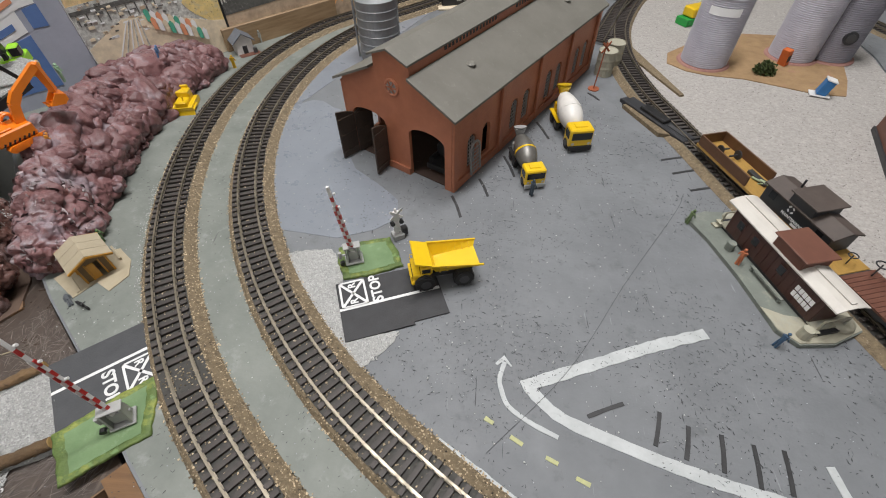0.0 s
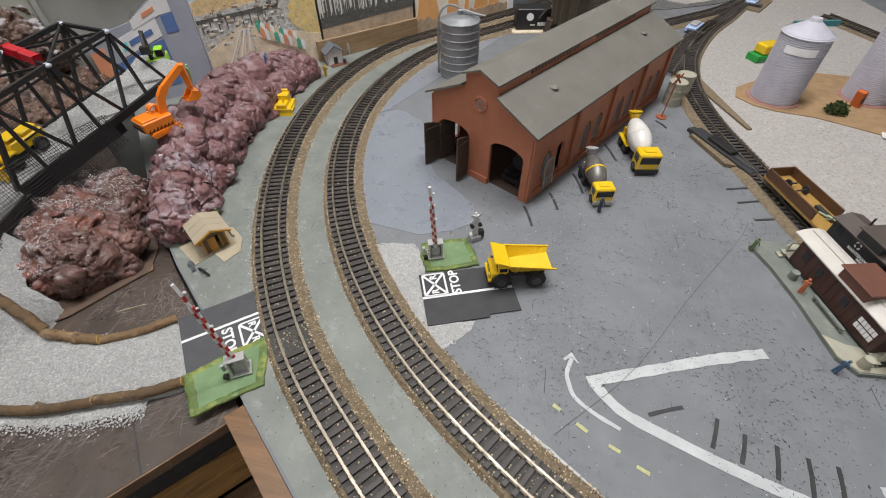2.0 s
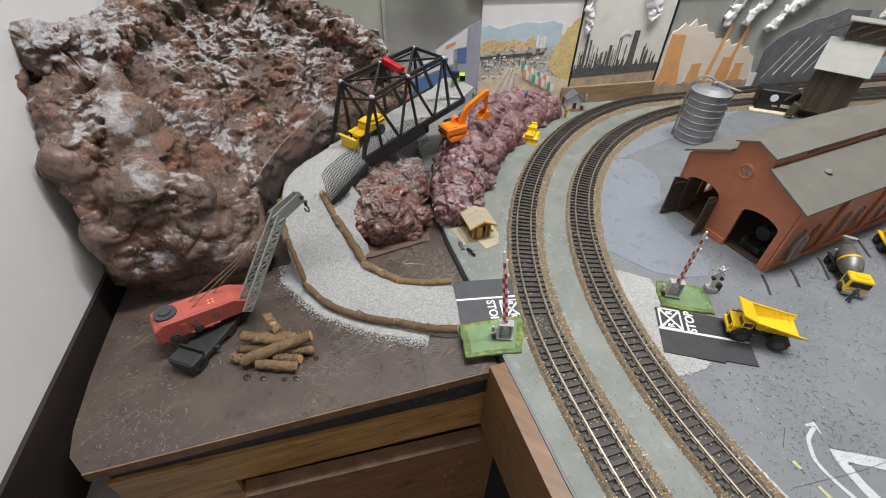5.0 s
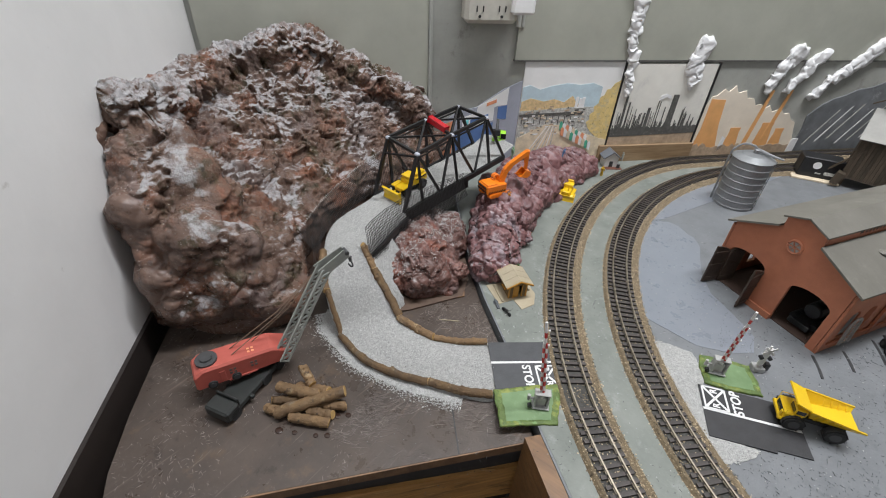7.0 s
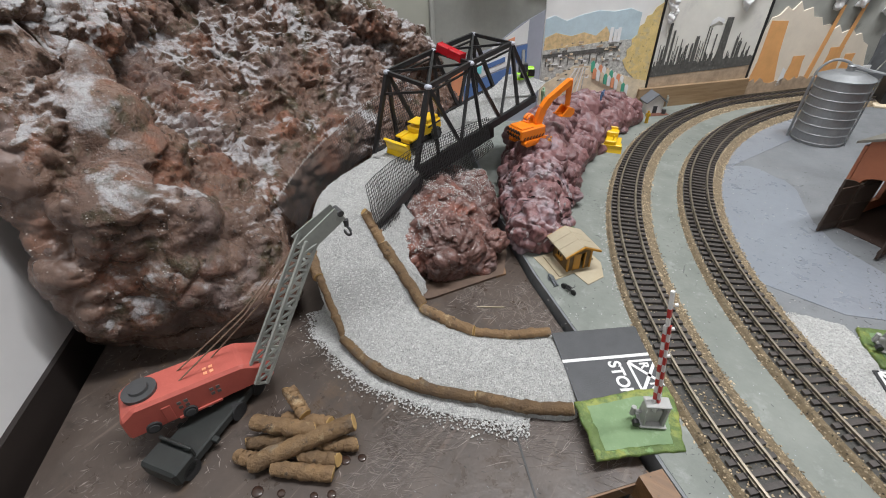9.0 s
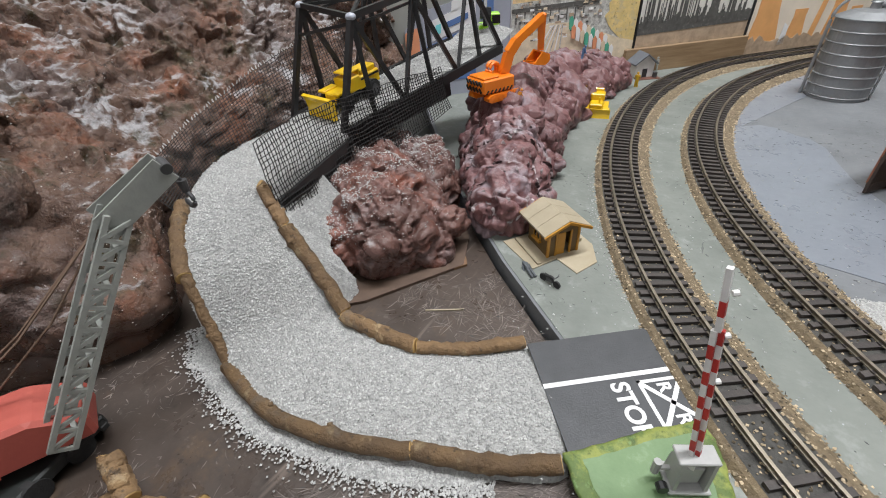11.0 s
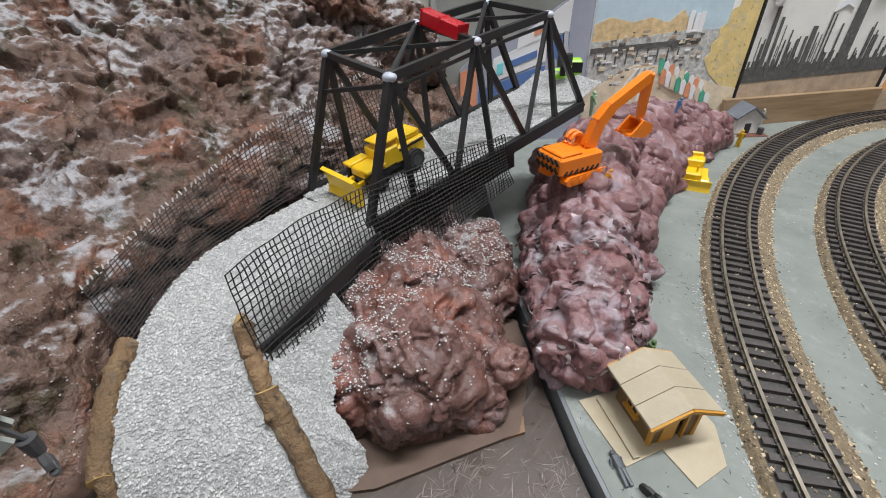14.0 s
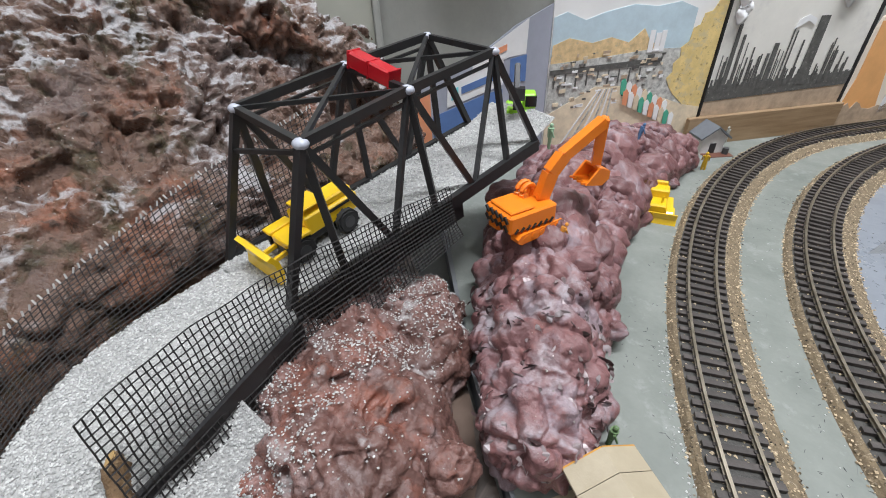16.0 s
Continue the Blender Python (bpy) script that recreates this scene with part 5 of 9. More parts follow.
ref = picture("refinery_picture", "printed poster of a smoking refinery under grey sky")
part("sheet", B((0.2265, 0.4125, -0.006, -0.002, 0.0, 0.186)), PAPER_SMOG, ref, "grey sky of the print")
part("frame_edge", B((0.2238, 0.2262, -0.0075, -0.001, 0.0, 0.188)), BLACK, ref, "black edge of the poster board")
part("frame_edge", B((0.4128, 0.4165, -0.0075, -0.001, 0.0, 0.188)), BLACK, ref)
part("soil", flat([(0.2265, 0.02), (0.2265, 0.055), (0.3, 0.06), (0.4125, 0.068), (0.4125, 0.02)], 0.0066), PAPER_SOIL, ref)
steps = [(0.2265 + 0.186 * k / 90, 0.064 + 0.006 * k / 90 + rnd.choice((0.0, 0.002, 0.005, 0.012, 0.018)) * rnd.random()) for k in range(91)]
part("skyline", flat([(0.2265, 0.05)] + [q for (x, z) in steps for q in ((x, z), (x + 0.0019, z))] + [(0.4125, 0.055)], 0.0070), PAPER_DARK, ref)
for k in range(34):
    x, h, w = 0.23 + 0.18 * rnd.random(), 0.078 + 0.034 * rnd.random() ** 2, 0.0006 + 0.0009 * rnd.random()
    part("printed_mast", flat([(x, 0.06), (x, h), (x + w, h), (x + w, 0.06)], 0.0072), PAPER_DARK, ref)
for x, h, w in ((0.2445, 0.129, 0.0042), (0.253, 0.118, 0.003), (0.297, 0.107, 0.0055), (0.29, 0.097, 0.003), (0.313, 0.122, 0.0014), (0.3175, 0.118, 0.0014), (0.33, 0.108, 0.0018), (0.346, 0.131, 0.0115), (0.371, 0.1, 0.002),
                (0.38, 0.094, 0.0028), (0.39, 0.092, 0.0016), (0.272, 0.092, 0.0016), (0.28, 0.095, 0.0014)):
    part("chimney", flat([(x - w / 2 * 1.25, 0.06), (x - w / 2, h), (x + w / 2, h), (x + w / 2 * 1.25, 0.06)], 0.0073), PAPER_DARK, ref)
part("flame_smoke", flat([(0.3115, 0.12), (0.314, 0.129), (0.324, 0.133), (0.335, 0.129), (0.336, 0.122), (0.326, 0.127), (0.316, 0.122)], 0.0074), PAPER_WHITE, ref)
base = picture("backdrop_base", "brown wooden base board below the refinery poster", "board")
part("board", B((0.21, 0.4175, -0.0135, -0.0075, 0.0, 0.034), bevel=0.0008), SHELF, base)

plant = picture("power_plant_picture", "orange printed cut-out of cooling towers with ragged pink smoke")
top = [(0.419, 0.0), (0.4185, 0.1), (0.426, 0.125), (0.437, 0.128), (0.448, 0.14), (0.459, 0.134), (0.47, 0.146), (0.48, 0.132), (0.497, 0.136), (0.505, 0.122), (0.522, 0.12), (0.531, 0.107), (0.545, 0.109), (0.556, 0.1),
       (0.566, 0.106), (0.577, 0.093), (0.596, 0.099), (0.609, 0.088), (0.62, 0.09), (0.632, 0.076), (0.645, 0.07), (0.652, 0.05), (0.66, 0.03), (0.664, 0.0)]
part("sheet", flat(top, 0.0055, 0.003), PAPER_PINK, plant)
part("cooling_tower", flat([(0.4195, 0.012), (0.427, 0.06), (0.426, 0.121), (0.458, 0.119), (0.464, 0.07), (0.479, 0.012)], 0.0061), PAPER_ORANGE, plant)
for x0, x1, h in ((0.494, 0.522, 0.062), (0.565, 0.597, 0.071), (0.603, 0.628, 0.058)):
    part("cooling_tower", flat([(x0 - 0.004, 0.01), (x0 + 0.003, h - 0.01), (x0 + 0.002, h), (x1 - 0.002, h), (x1 - 0.003, h - 0.01), (x1 + 0.005, 0.01)], 0.0063), PAPER_ORANGE, plant)
for x0, x1 in ((0.534, 0.556), (0.574, 0.599)):
    part("chimney", flat([(x0, 0.012), (x1 - 0.004, 0.136), (x1 + 0.003, 0.137), (x0 + 0.011, 0.012)], 0.0067), PAPER_ORANGE, plant, "tall leaning orange chimney")
part("scrub", flat([(0.419, 0.0)] + [(0.419 + 0.24 * k / 40, 0.02 + 0.012 * rnd.random() * (1 - k / 60)) for k in range(41)] + [(0.664, 0.0)], 0.0069), PAPER_SOIL, plant)
part("painted_water", flat([(0.482, 0.014), (0.484, 0.045), (0.492, 0.04), (0.494, 0.014)], 0.0069), PAPER_WHITE, plant)

tanks = picture("tank_picture", "dark grey printed cut-out of storage tanks and pipes")
part("sheet", flat([(0.668, 0.0), (0.672, 0.05), (0.668, 0.083), (0.69, 0.105), (0.71, 0.117), (0.735, 0.124), (0.76, 0.136), (0.79, 0.14), (0.83, 0.155), (0.86, 0.15), (0.9, 0.15), (0.9, 0.0)], 0.0055, 0.003), PAPER_SLATE, tanks)
for k in range(7):
    x, z = 0.69 + 0.028 * k, 0.02 + 0.006 * (k % 3)
    part("printed_pipe", flat([(x, z), (x + 0.05, z + 0.075), (x + 0.0525, z + 0.075), (x + 0.0035, z)], 0.0060), PAPER_WHITE if k % 2 else PAPER_TOWN, tanks)
sign = picture("small_sign", "small white blank card leaning by the track", "card")
part("card", B((0.652, 0.668, -0.012, -0.010, 0.0, 0.036)), PAPER_WHITE, sign)
PAPER_CANYON = tone("printed_brown_canyon", (0.3, 0.16, 0.08), 0.5, scale=30, layers=[((0.5, 0.42, 0.3), 26, 0.52, 0.62, 0.8), ((0.06, 0.05, 0.04), 60, 0.56, 0.66, 0.8), ((0.3, 0.36, 0.45), 18, 0.58, 0.66, 0.7)])
more = picture("canyon_picture", "brown and blue printed landscape picture along the wall")
part("sheet", B((0.965, 1.125, -0.006, -0.002, 0.0, 0.16)), PAPER_CANYON, more)
part("water", flat([(0.967, 0.012), (0.967, 0.04), (1.03, 0.052), (1.06, 0.03), (1.085, 0.012)], 0.0066), PAPER_BLUE, more)
gold = picture("autumn_picture", "golden autumn printed picture with curled edge along the wall")
part("sheet", flat([(1.09, 0.0), (1.105, 0.09), (1.125, 0.165), (1.31, 0.165), (1.305, 0.1), (1.27, 0.05), (1.265, 0.0)], 0.0075, 0.003), PAPER_GOLD, gold)
part("tree_trunk", flat([(1.13, 0.01), (1.138, 0.15), (1.143, 0.15), (1.138, 0.01)], 0.0082), PAPER_SOIL, gold)
part("tree_trunk", flat([(1.148, 0.01), (1.15, 0.13), (1.154, 0.13), (1.155, 0.01)], 0.0082), PAPER_SOIL, gold)
far = picture("city_picture", "dark grey printed picture along the far wall")
part("sheet", B((1.315, 2.1, -0.006, -0.002, 0.0, 0.17)), PAPER_SLATE, far)
part("train", flat([(1.33, 0.05), (1.335, 0.088), (2.05, 0.1), (2.05, 0.055)], 0.0066), PAPER_TOWN, far)
part("train_shadow", flat([(1.32, 0.03), (1.325, 0.05), (2.1, 0.056), (2.1, 0.03)], 0.0068), PAPER_DARK, far)

box_pic = picture("container_picture", "printed cut-out of stacked shipping containers in white, blue and orange")
part("backing", flat([(-0.105, 0.0), (-0.105, 0.085), (-0.08, 0.105), (-0.045, 0.112), (0.0, 0.142), (0.0355, 0.158), (0.0355, 0.0)], 0.0036, 0.002), PAPER_STEEL, box_pic, "slate blue printed container side")
part("white_container", flat([(-0.044, 0.1), (-0.043, 0.113), (0.012, 0.147), (0.011, 0.116), (-0.006, 0.114)], 0.0042), PAPER_WHITE, box_pic)
part("orange_mark", flat([(-0.027, 0.1135), (-0.0265, 0.1195), (-0.009, 0.126), (-0.009, 0.1205)], 0.0047), PAPER_RUST, box_pic)
part("white_container", flat([(-0.07, 0.07), (-0.069, 0.094), (-0.012, 0.113), (-0.012, 0.088)], 0.0042), PAPER_WHITE, box_pic)
part("blue_mark", flat([(-0.0655, 0.077), (-0.065, 0.088), (-0.058, 0.09), (-0.0585, 0.079)], 0.0047), tone("printed_light_blue", (0.12, 0.38, 0.55)), box_pic)
part("lettering_bar", flat([(-0.055, 0.0825), (-0.055, 0.0895), (-0.022, 0.1), (-0.022, 0.093)], 0.0047), PAPER_NAVY, box_pic)
part("navy_container", flat([(-0.085, 0.02), (-0.085, 0.062), (-0.03, 0.08), (-0.012, 0.084), (-0.012, 0.02)], 0.0042), PAPER_NAVY, box_pic)
part("navy_container", flat([(-0.005, 0.09), (-0.005, 0.112), (0.012, 0.115), (0.012, 0.09)], 0.0042), PAPER_NAVY, box_pic)
part("orange_container", flat([(-0.105, 0.02), (-0.105, 0.082), (-0.087, 0.088), (-0.087, 0.02)], 0.0042), PAPER_RUST, box_pic)

outlet = picture("wall_socket", "ivory double wall socket box with a plug", "socket")
part("box", B((-0.083, 0.002, -0.034, -0.001, 0.251, 0.33), bevel=0.006), PLASTIC_IVORY, outlet)
for a in (-0.06, -0.025):
    for s, w in ((-0.005, 0.0018), (0.005, 0.0018)):
        part("slot", B((a + s - w / 2, a + s + w / 2, -0.0352, -0.0338, 0.268, 0.276)), BLACK, outlet)
    part("slot", C((a, -0.0354, 0.2615), (a, -0.0338, 0.2615), 0.0022, n=10), BLACK, outlet)
part("plug", B((-0.012, 0.025, -0.044, -0.03, 0.265, 0.3), bevel=0.004), PAPER_WHITE, outlet, "white plug pushed into the socket")
part("conduit", cyl(C((0.012, -0.008, 0.244), (0.012, -0.008, 0.5), 0.0045, n=10), (0.02, -0.006, 0.244), (0.02, -0.006, 0.5), 0.003, n=10), WALL_GREY, outlet)


def plume(points, r0, r1):
    """A wisp of cotton wool glued to the wall."""
    line = spline([(a, z, 0.0) for a, z in points], 26)
    t = thing("cotton_smoke", "white cotton-wool smoke plume glued above a chimney", "smoke", WALL, group="cotton smoke plumes")
    bm = bmesh.new()
    for k, (a, z, _) in enumerate(line):
        r = (r0 + (r1 - r0) * k / 25) * (1.05 + 0.45 * rnd.random())
        bmesh.ops.create_icosphere(bm, subdivisions=3, radius=1.0, matrix=Matrix.Translation((a + rnd.uniform(-1, 1) * r * 0.3, -0.0085, z)) @ Matrix.Diagonal((r, 0.006, r * 0.9, 1)))
    for v in bm.verts:
        p = v.co.copy()
        v.co += Vector((fb(p, 90, 3), 0.4 * fb(p + Vector((3, 0, 0)), 90, 3), fb(p + Vector((0, 5, 0)), 90, 3))) * 0.006
    part("wisp", bm, COTTON, t, smooth=True)


plume([(0.24, 0.137), (0.234, 0.165), (0.236, 0.19), (0.226, 0.215), (0.222, 0.245), (0.217, 0.29), (0.212, 0.34)], 0.0045, 0.0125)
plume([(0.367, 0.147), (0.368, 0.17), (0.357, 0.19), (0.366, 0.208), (0.372, 0.22)], 0.005, 0.013)
plume([(0.54, 0.137), (0.541, 0.156), (0.551, 0.172), (0.557, 0.19), (0.572, 0.208)], 0.0055, 0.0125)
plume([(0.587, 0.137), (0.592, 0.156), (0.607, 0.17), (0.612, 0.186), (0.628, 0.2)], 0.005, 0.011)
plume([(0.648, 0.125), (0.664, 0.138), (0.672, 0.155), (0.695, 0.168), (0.712, 0.186), (0.735, 0.2), (0.75, 0.225)], 0.005, 0.013)
plume([(0.935, 0.14), (0.95, 0.165), (0.955, 0.19), (0.98, 0.22)], 0.006, 0.014)

# ---- bridge, netting and kerb logs ----
bridge = thing("truss_bridge", "black plastic truss bridge with hot-glue joints carrying the gravel road", "bridge")
BR, BL = [Vector((-0.4575, 0.15, 0.064)), Vector((-0.4265, 0.345, 0.0885))], [Vector((-0.517, 0.1555, 0.066)), Vector((-0.486, 0.35, 0.0905))]
TOPS_R = [Vector((-0.4577, 0.1766, 0.139)), Vector((-0.4533, 0.2424, 0.1463)), Vector((-0.4466, 0.3154, 0.1525))]
TOPS_L = [Vector((-0.5126, 0.1826, 0.144)), Vector((-0.5035, 0.248, 0.152)), Vector((-0.4936, 0.3115, 0.1585))]
GLUE = M("milky_hot_glue", (0.46, 0.48, 0.54), (0.36, 0.38, 0.44), 0.3, 90)
for bot, tops in ((BR, TOPS_R), (BL, TOPS_L)):
    nodes = [bot[0].lerp(bot[1], k / 6) for k in range(7)]
    part("lower_chord", bar(bmesh.new(), bot[0], bot[1], 0.004, 0.008), BLACK, bridge)
    for k, t in enumerate(tops):
        for j in (0, 1, 2):
            n = nodes[2 * k + j]
            part("diagonal", bar(bmesh.new(), n, t, 0.0042 if (k, j) in ((0, 0), (2, 2)) else 0.0027, 0.0036), BLACK, bridge)
    for a, b in zip(tops, tops[1:]):
        part("upper_chord", bar(bmesh.new(), a, b, 0.0034, 0.0046), BLACK, bridge)
        part("upper_chord", bar(bmesh.new(), a - Vector((0, 0, 0.006)), b - Vector((0, 0, 0.006)), 0.002, 0.0016), BLACK, bridge)
for a, b in zip(TOPS_L, TOPS_R):
    part("strut", bar(bmesh.new(), a, b, 0.0034), BLACK, bridge)
    part("glue_blob", ball(bmesh.new(), a, 0.0038, 0.0034, 0.0026), GLUE, bridge, "milky blob of hot glue", True)
    part("glue_blob", ball(bmesh.new(), b, 0.0042, 0.0036, 0.0026), GLUE, bridge, "milky blob of hot glue", True)
for k in (0, 1):
    part("cross_brace", bar(bmesh.new(), TOPS_L[k], TOPS_R[k + 1], 0.0022), BLACK, bridge)
    part("cross_brace", bar(bmesh.new(), TOPS_R[k], TOPS_L[k + 1], 0.0022), BLACK, bridge)
part("sway_brace", bar(bmesh.new(), BL[0].lerp(TOPS_L[0], 0.75), TOPS_R[0] - Vector((0, 0, 0.004)), 0.0022), BLACK, bridge)
bm = bmesh.new()
column_pts = [(BL[0], 0.004), (BR[0], 0.004), (BR[1], 0.004), (BL[1], 0.004)]
vs = [bm.verts.new(p - Vector((0, 0, h))) for p, h in column_pts] + [bm.verts.new(p + Vector((0, 0, 0.0005))) for p, h in column_pts]
for f in ((3, 2, 1, 0), (4, 5, 6, 7), (0, 1, 5, 4), (1, 2, 6, 5), (2, 3, 7, 6), (3, 0, 4, 7)):
    bm.faces.new([vs[i] for i in f])
part("deck", bm, BLACK, bridge)
for p in (BR[0], BL[0]):
    part("foot", B((p.x - 0.004, p.x + 0.004, p.y - 0.006, p.y + 0.006, p.z - 0.012, p.z - 0.003), bevel=0.001), BLACK, bridge)
    part("glue_blob", ball(bmesh.new(), p + Vector((0.002, -0.004, -0.011)), 0.0045, 0.006, 0.0035), GLUE, bridge, "bluish glue at the bridge foot", True)
part("side_skirt", bar(bmesh.new(), BR[0] - Vector((0.002, 0, 0.008)), BR[0].lerp(BR[1], 0.62) - Vector((0.002, 0, 0.01)), 0.002, 0.014), BLACK, bridge, "black card skirt under the deck edge")
part("side_skirt", bar(bmesh.new(), (-0.4335, 0.063, 0.045), (-0.441, 0.1, 0.048), 0.002, 0.024), BLACK, bridge)
part("side_skirt", bar(bmesh.new(), (-0.441, 0.1, 0.048), (-0.4508, 0.15, 0.052), 0.002, 0.024), BLACK, bridge)
rows = []
for k in np.linspace(0.03, 0.97, 14):
    row = []
    for s in np.linspace(-0.03, 1.12, 70):
        p = BL[0].lerp(BL[1], s).lerp(BR[0].lerp(BR[1], s), k)
        row.append((p.x, p.y, p.z + 0.0018 + 0.003 * math.sin(k * math.pi) + 0.0008 * fb(p, 150, 3) + max(0.0, s - 0.97) * 0.05))
    rows.append(row)
tagged(sheet("bridge_gravel", rows, GRAVEL), "white gravel roadway on the bridge deck", "road", kind="structure")
rnd = random.Random(31)
grains("bridge_gravel_grains", over(np.array(rows), 7000), 0.00085, GRAIN, "loose white gravel on the bridge deck")


def netting(label, low, high, cells_u, cells_v, r, frayed=False):
    """A square net between a lower and an upper edge, its cut upper edge frayed or clean."""
    a, b = spline(low, 80), spline(high, 80)

    def at(u, v):
        u = min(max(u, 0.0), 1.0) * 79
        i = min(int(u), 78)
        p = (a[i] * (1 - u + i) + a[i + 1] * (u - i)) * (1 - v) + (b[i] * (1 - u + i) + b[i + 1] * (u - i)) * v
        s = 0.0012 * fb((p[0], p[1], p[2]), 60, 2)
        return p + np.array([s, s * 0.5, s])

    bm = bmesh.new()
    for i in range(cells_u + 1):
        tube(bm, [at((i + 0.12 * math.sin(i * 2.1 + v * 3)) / cells_u, v) for v in np.linspace(0, 1, cells_v + 1)], r, 3, False)
    for j in range(cells_v + 1):
        tube(bm, [at(u, (j + 0.12 * math.sin(j + u * 40)) / cells_v) for u in np.linspace(0, 1, cells_u + 1)], r, 3, False)
    net = thing("wire_netting", label, "netting")
    part("mesh", bm, NET, net)
    bm = bmesh.new()
    for i in range(cells_u + 1 if frayed else 0):  # cut ends of the net, pale where the plastic was torn
        p, q = Vector(at(i / cells_u, 0.97)), Vector(at(i / cells_u, 1.0))
        tube(bm, [q, q + (q - p).normalized() * 0.0024 + Vector((0.0006, 0.0008, 0.0002)) * math.sin(i * 1.7)], r * 1.5, 5)
    if frayed:
        tagged(part("frayed_edge", bm, FRAY, net, "pale torn ends along the upper edge"), kind="stuff")
    return net


FRAY = M("pale_torn_plastic", (0.5, 0.49, 0.47), (0.3, 0.29, 0.28), 0.5, 200)
NET = M("black_plastic_net", (0.016, 0.015, 0.015), (0.03, 0.027, 0.026), 0.7, 200, spec=0.2)
netting("black plastic mesh fence along the gravel road and bridge", [(-0.4285, 0.063, 0.037), (-0.4365, 0.1, 0.036), (-0.4455, 0.148, 0.038), (-0.442, 0.205, 0.043), (-0.434, 0.262, 0.054)],
        [(-0.4405, 0.066, 0.0925), (-0.4475, 0.1, 0.0945), (-0.4535, 0.15, 0.0915), (-0.4485, 0.205, 0.09), (-0.439, 0.255, 0.09)], 74, 18, 0.00034)
netting("black plastic mesh sheet draped against the mountain beside the road", [(-0.491, 0.033, 0.05), (-0.513, 0.068, 0.057), (-0.521, 0.115, 0.062), (-0.523, 0.16, 0.068), (-0.515, 0.235, 0.074)],
        [(-0.52, 0.032, 0.068), (-0.532, 0.078, 0.084), (-0.538, 0.125, 0.097), (-0.537, 0.165, 0.109), (-0.533, 0.24, 0.125)], 72, 18, 0.0003, True)

BARK = M("tan_twig_bark", (0.27, 0.165, 0.075), (0.13, 0.08, 0.042), 0.7, 45, [((0.4, 0.3, 0.17), 110, 0.56, 0.66, 0.7), ((0.05, 0.034, 0.022), 150, 0.58, 0.66, 0.85), ((0.16, 0.13, 0.1), 60, 0.55, 0.65, 0.6)], bump=1.0, bscale=420, bdist=0.002, per_object=0.35)
CUT = M("pale_cut_wood", (0.5, 0.33, 0.13), (0.4, 0.25, 0.09), 0.7, 200)


def log(label, pts, r, group, knots=(), seed=1):
    """A twig with bark, knots and two pale cut ends, through pts."""
    rnd = random.Random(seed)
    line = spline(pts, 22) if len(pts) > 2 else np.linspace(pts[0], pts[1], 22)
    o = Vector(line[0])
    t = thing("log", label, "log", Matrix.Translation(o), group)
    q = [Vector(p) - o + Vector((rnd.gauss(0, 0.00035), rnd.gauss(0, 0.00035), rnd.gauss(0, 0.00025))) for p in line]
    rs = [r * (1 + 0.09 * fb((p.x, p.y, seed), 130, 2)) for p in q]
    for k in knots:
        rs[k] *= 1.22
    bm = tube(bmesh.new(), q, rs, 10, False)
    for k in knots:
        d = Vector((rnd.uniform(-1, 1), rnd.uniform(-1, 1), rnd.uniform(0.4, 1))).normalized()
        cyl(bm, q[k], q[k] + d * r * 1.5, r * 0.42, r * 0.32, 7)
    part("bark", bm, BARK, t, smooth=True)
    for p, n in ((q[0], q[0] - q[1]), (q[-1], q[-1] - q[-2])):
        n.normalize()
        part("cut_end", C(p - n * 0.0005, p + n * 0.0003, r * 0.97, r * 0.9, 10), CUT, t, "pale sawn end")
    return t


KERB = "logs edging the gravel road"
for i, (pts, r, kn) in enumerate((
        ([(-0.2395, 0.0335, -0.001), (-0.268, 0.018, -0.002), (-0.298, 0.0065, -0.002)], 0.0053, (10,)),
        ([(-0.2985, 0.006, -0.002), (-0.33, -0.006, -0.003), (-0.366, -0.0135, -0.003), (-0.412, -0.0075, -0.002)], 0.005, (7, 14)),
        ([(-0.4135, -0.0055, 0.0005), (-0.428, 0.0, 0.022), (-0.4405, 0.004, 0.042)], 0.0038, (6,)),
        ([(-0.4405, 0.003, 0.041), (-0.46, 0.016, 0.052), (-0.478, 0.033, 0.06)], 0.0055, (16,)),
        ([(-0.2805, 0.0855, 0.0015), (-0.304, 0.0675, 0.001), (-0.3285, 0.053, 0.002)], 0.0045, (5,)),
        ([(-0.329, 0.0525, 0.003), (-0.35, 0.0505, 0.003), (-0.376, 0.0475, 0.007)], 0.0055, (9,)),
        ([(-0.377, 0.05, 0.009), (-0.4, 0.0555, 0.026), (-0.4235, 0.059, 0.047)], 0.0058, (17,)),
        ([(-0.4235, 0.059, 0.048), (-0.434, 0.0625, 0.0555), (-0.448, 0.0675, 0.0645)], 0.0046, (4, 11, 18)))):
    log("knotty tan twig log laid along the gravel road", pts, r * 0.8, KERB, kn, 40 + i)
PILE = "logs in the stack"
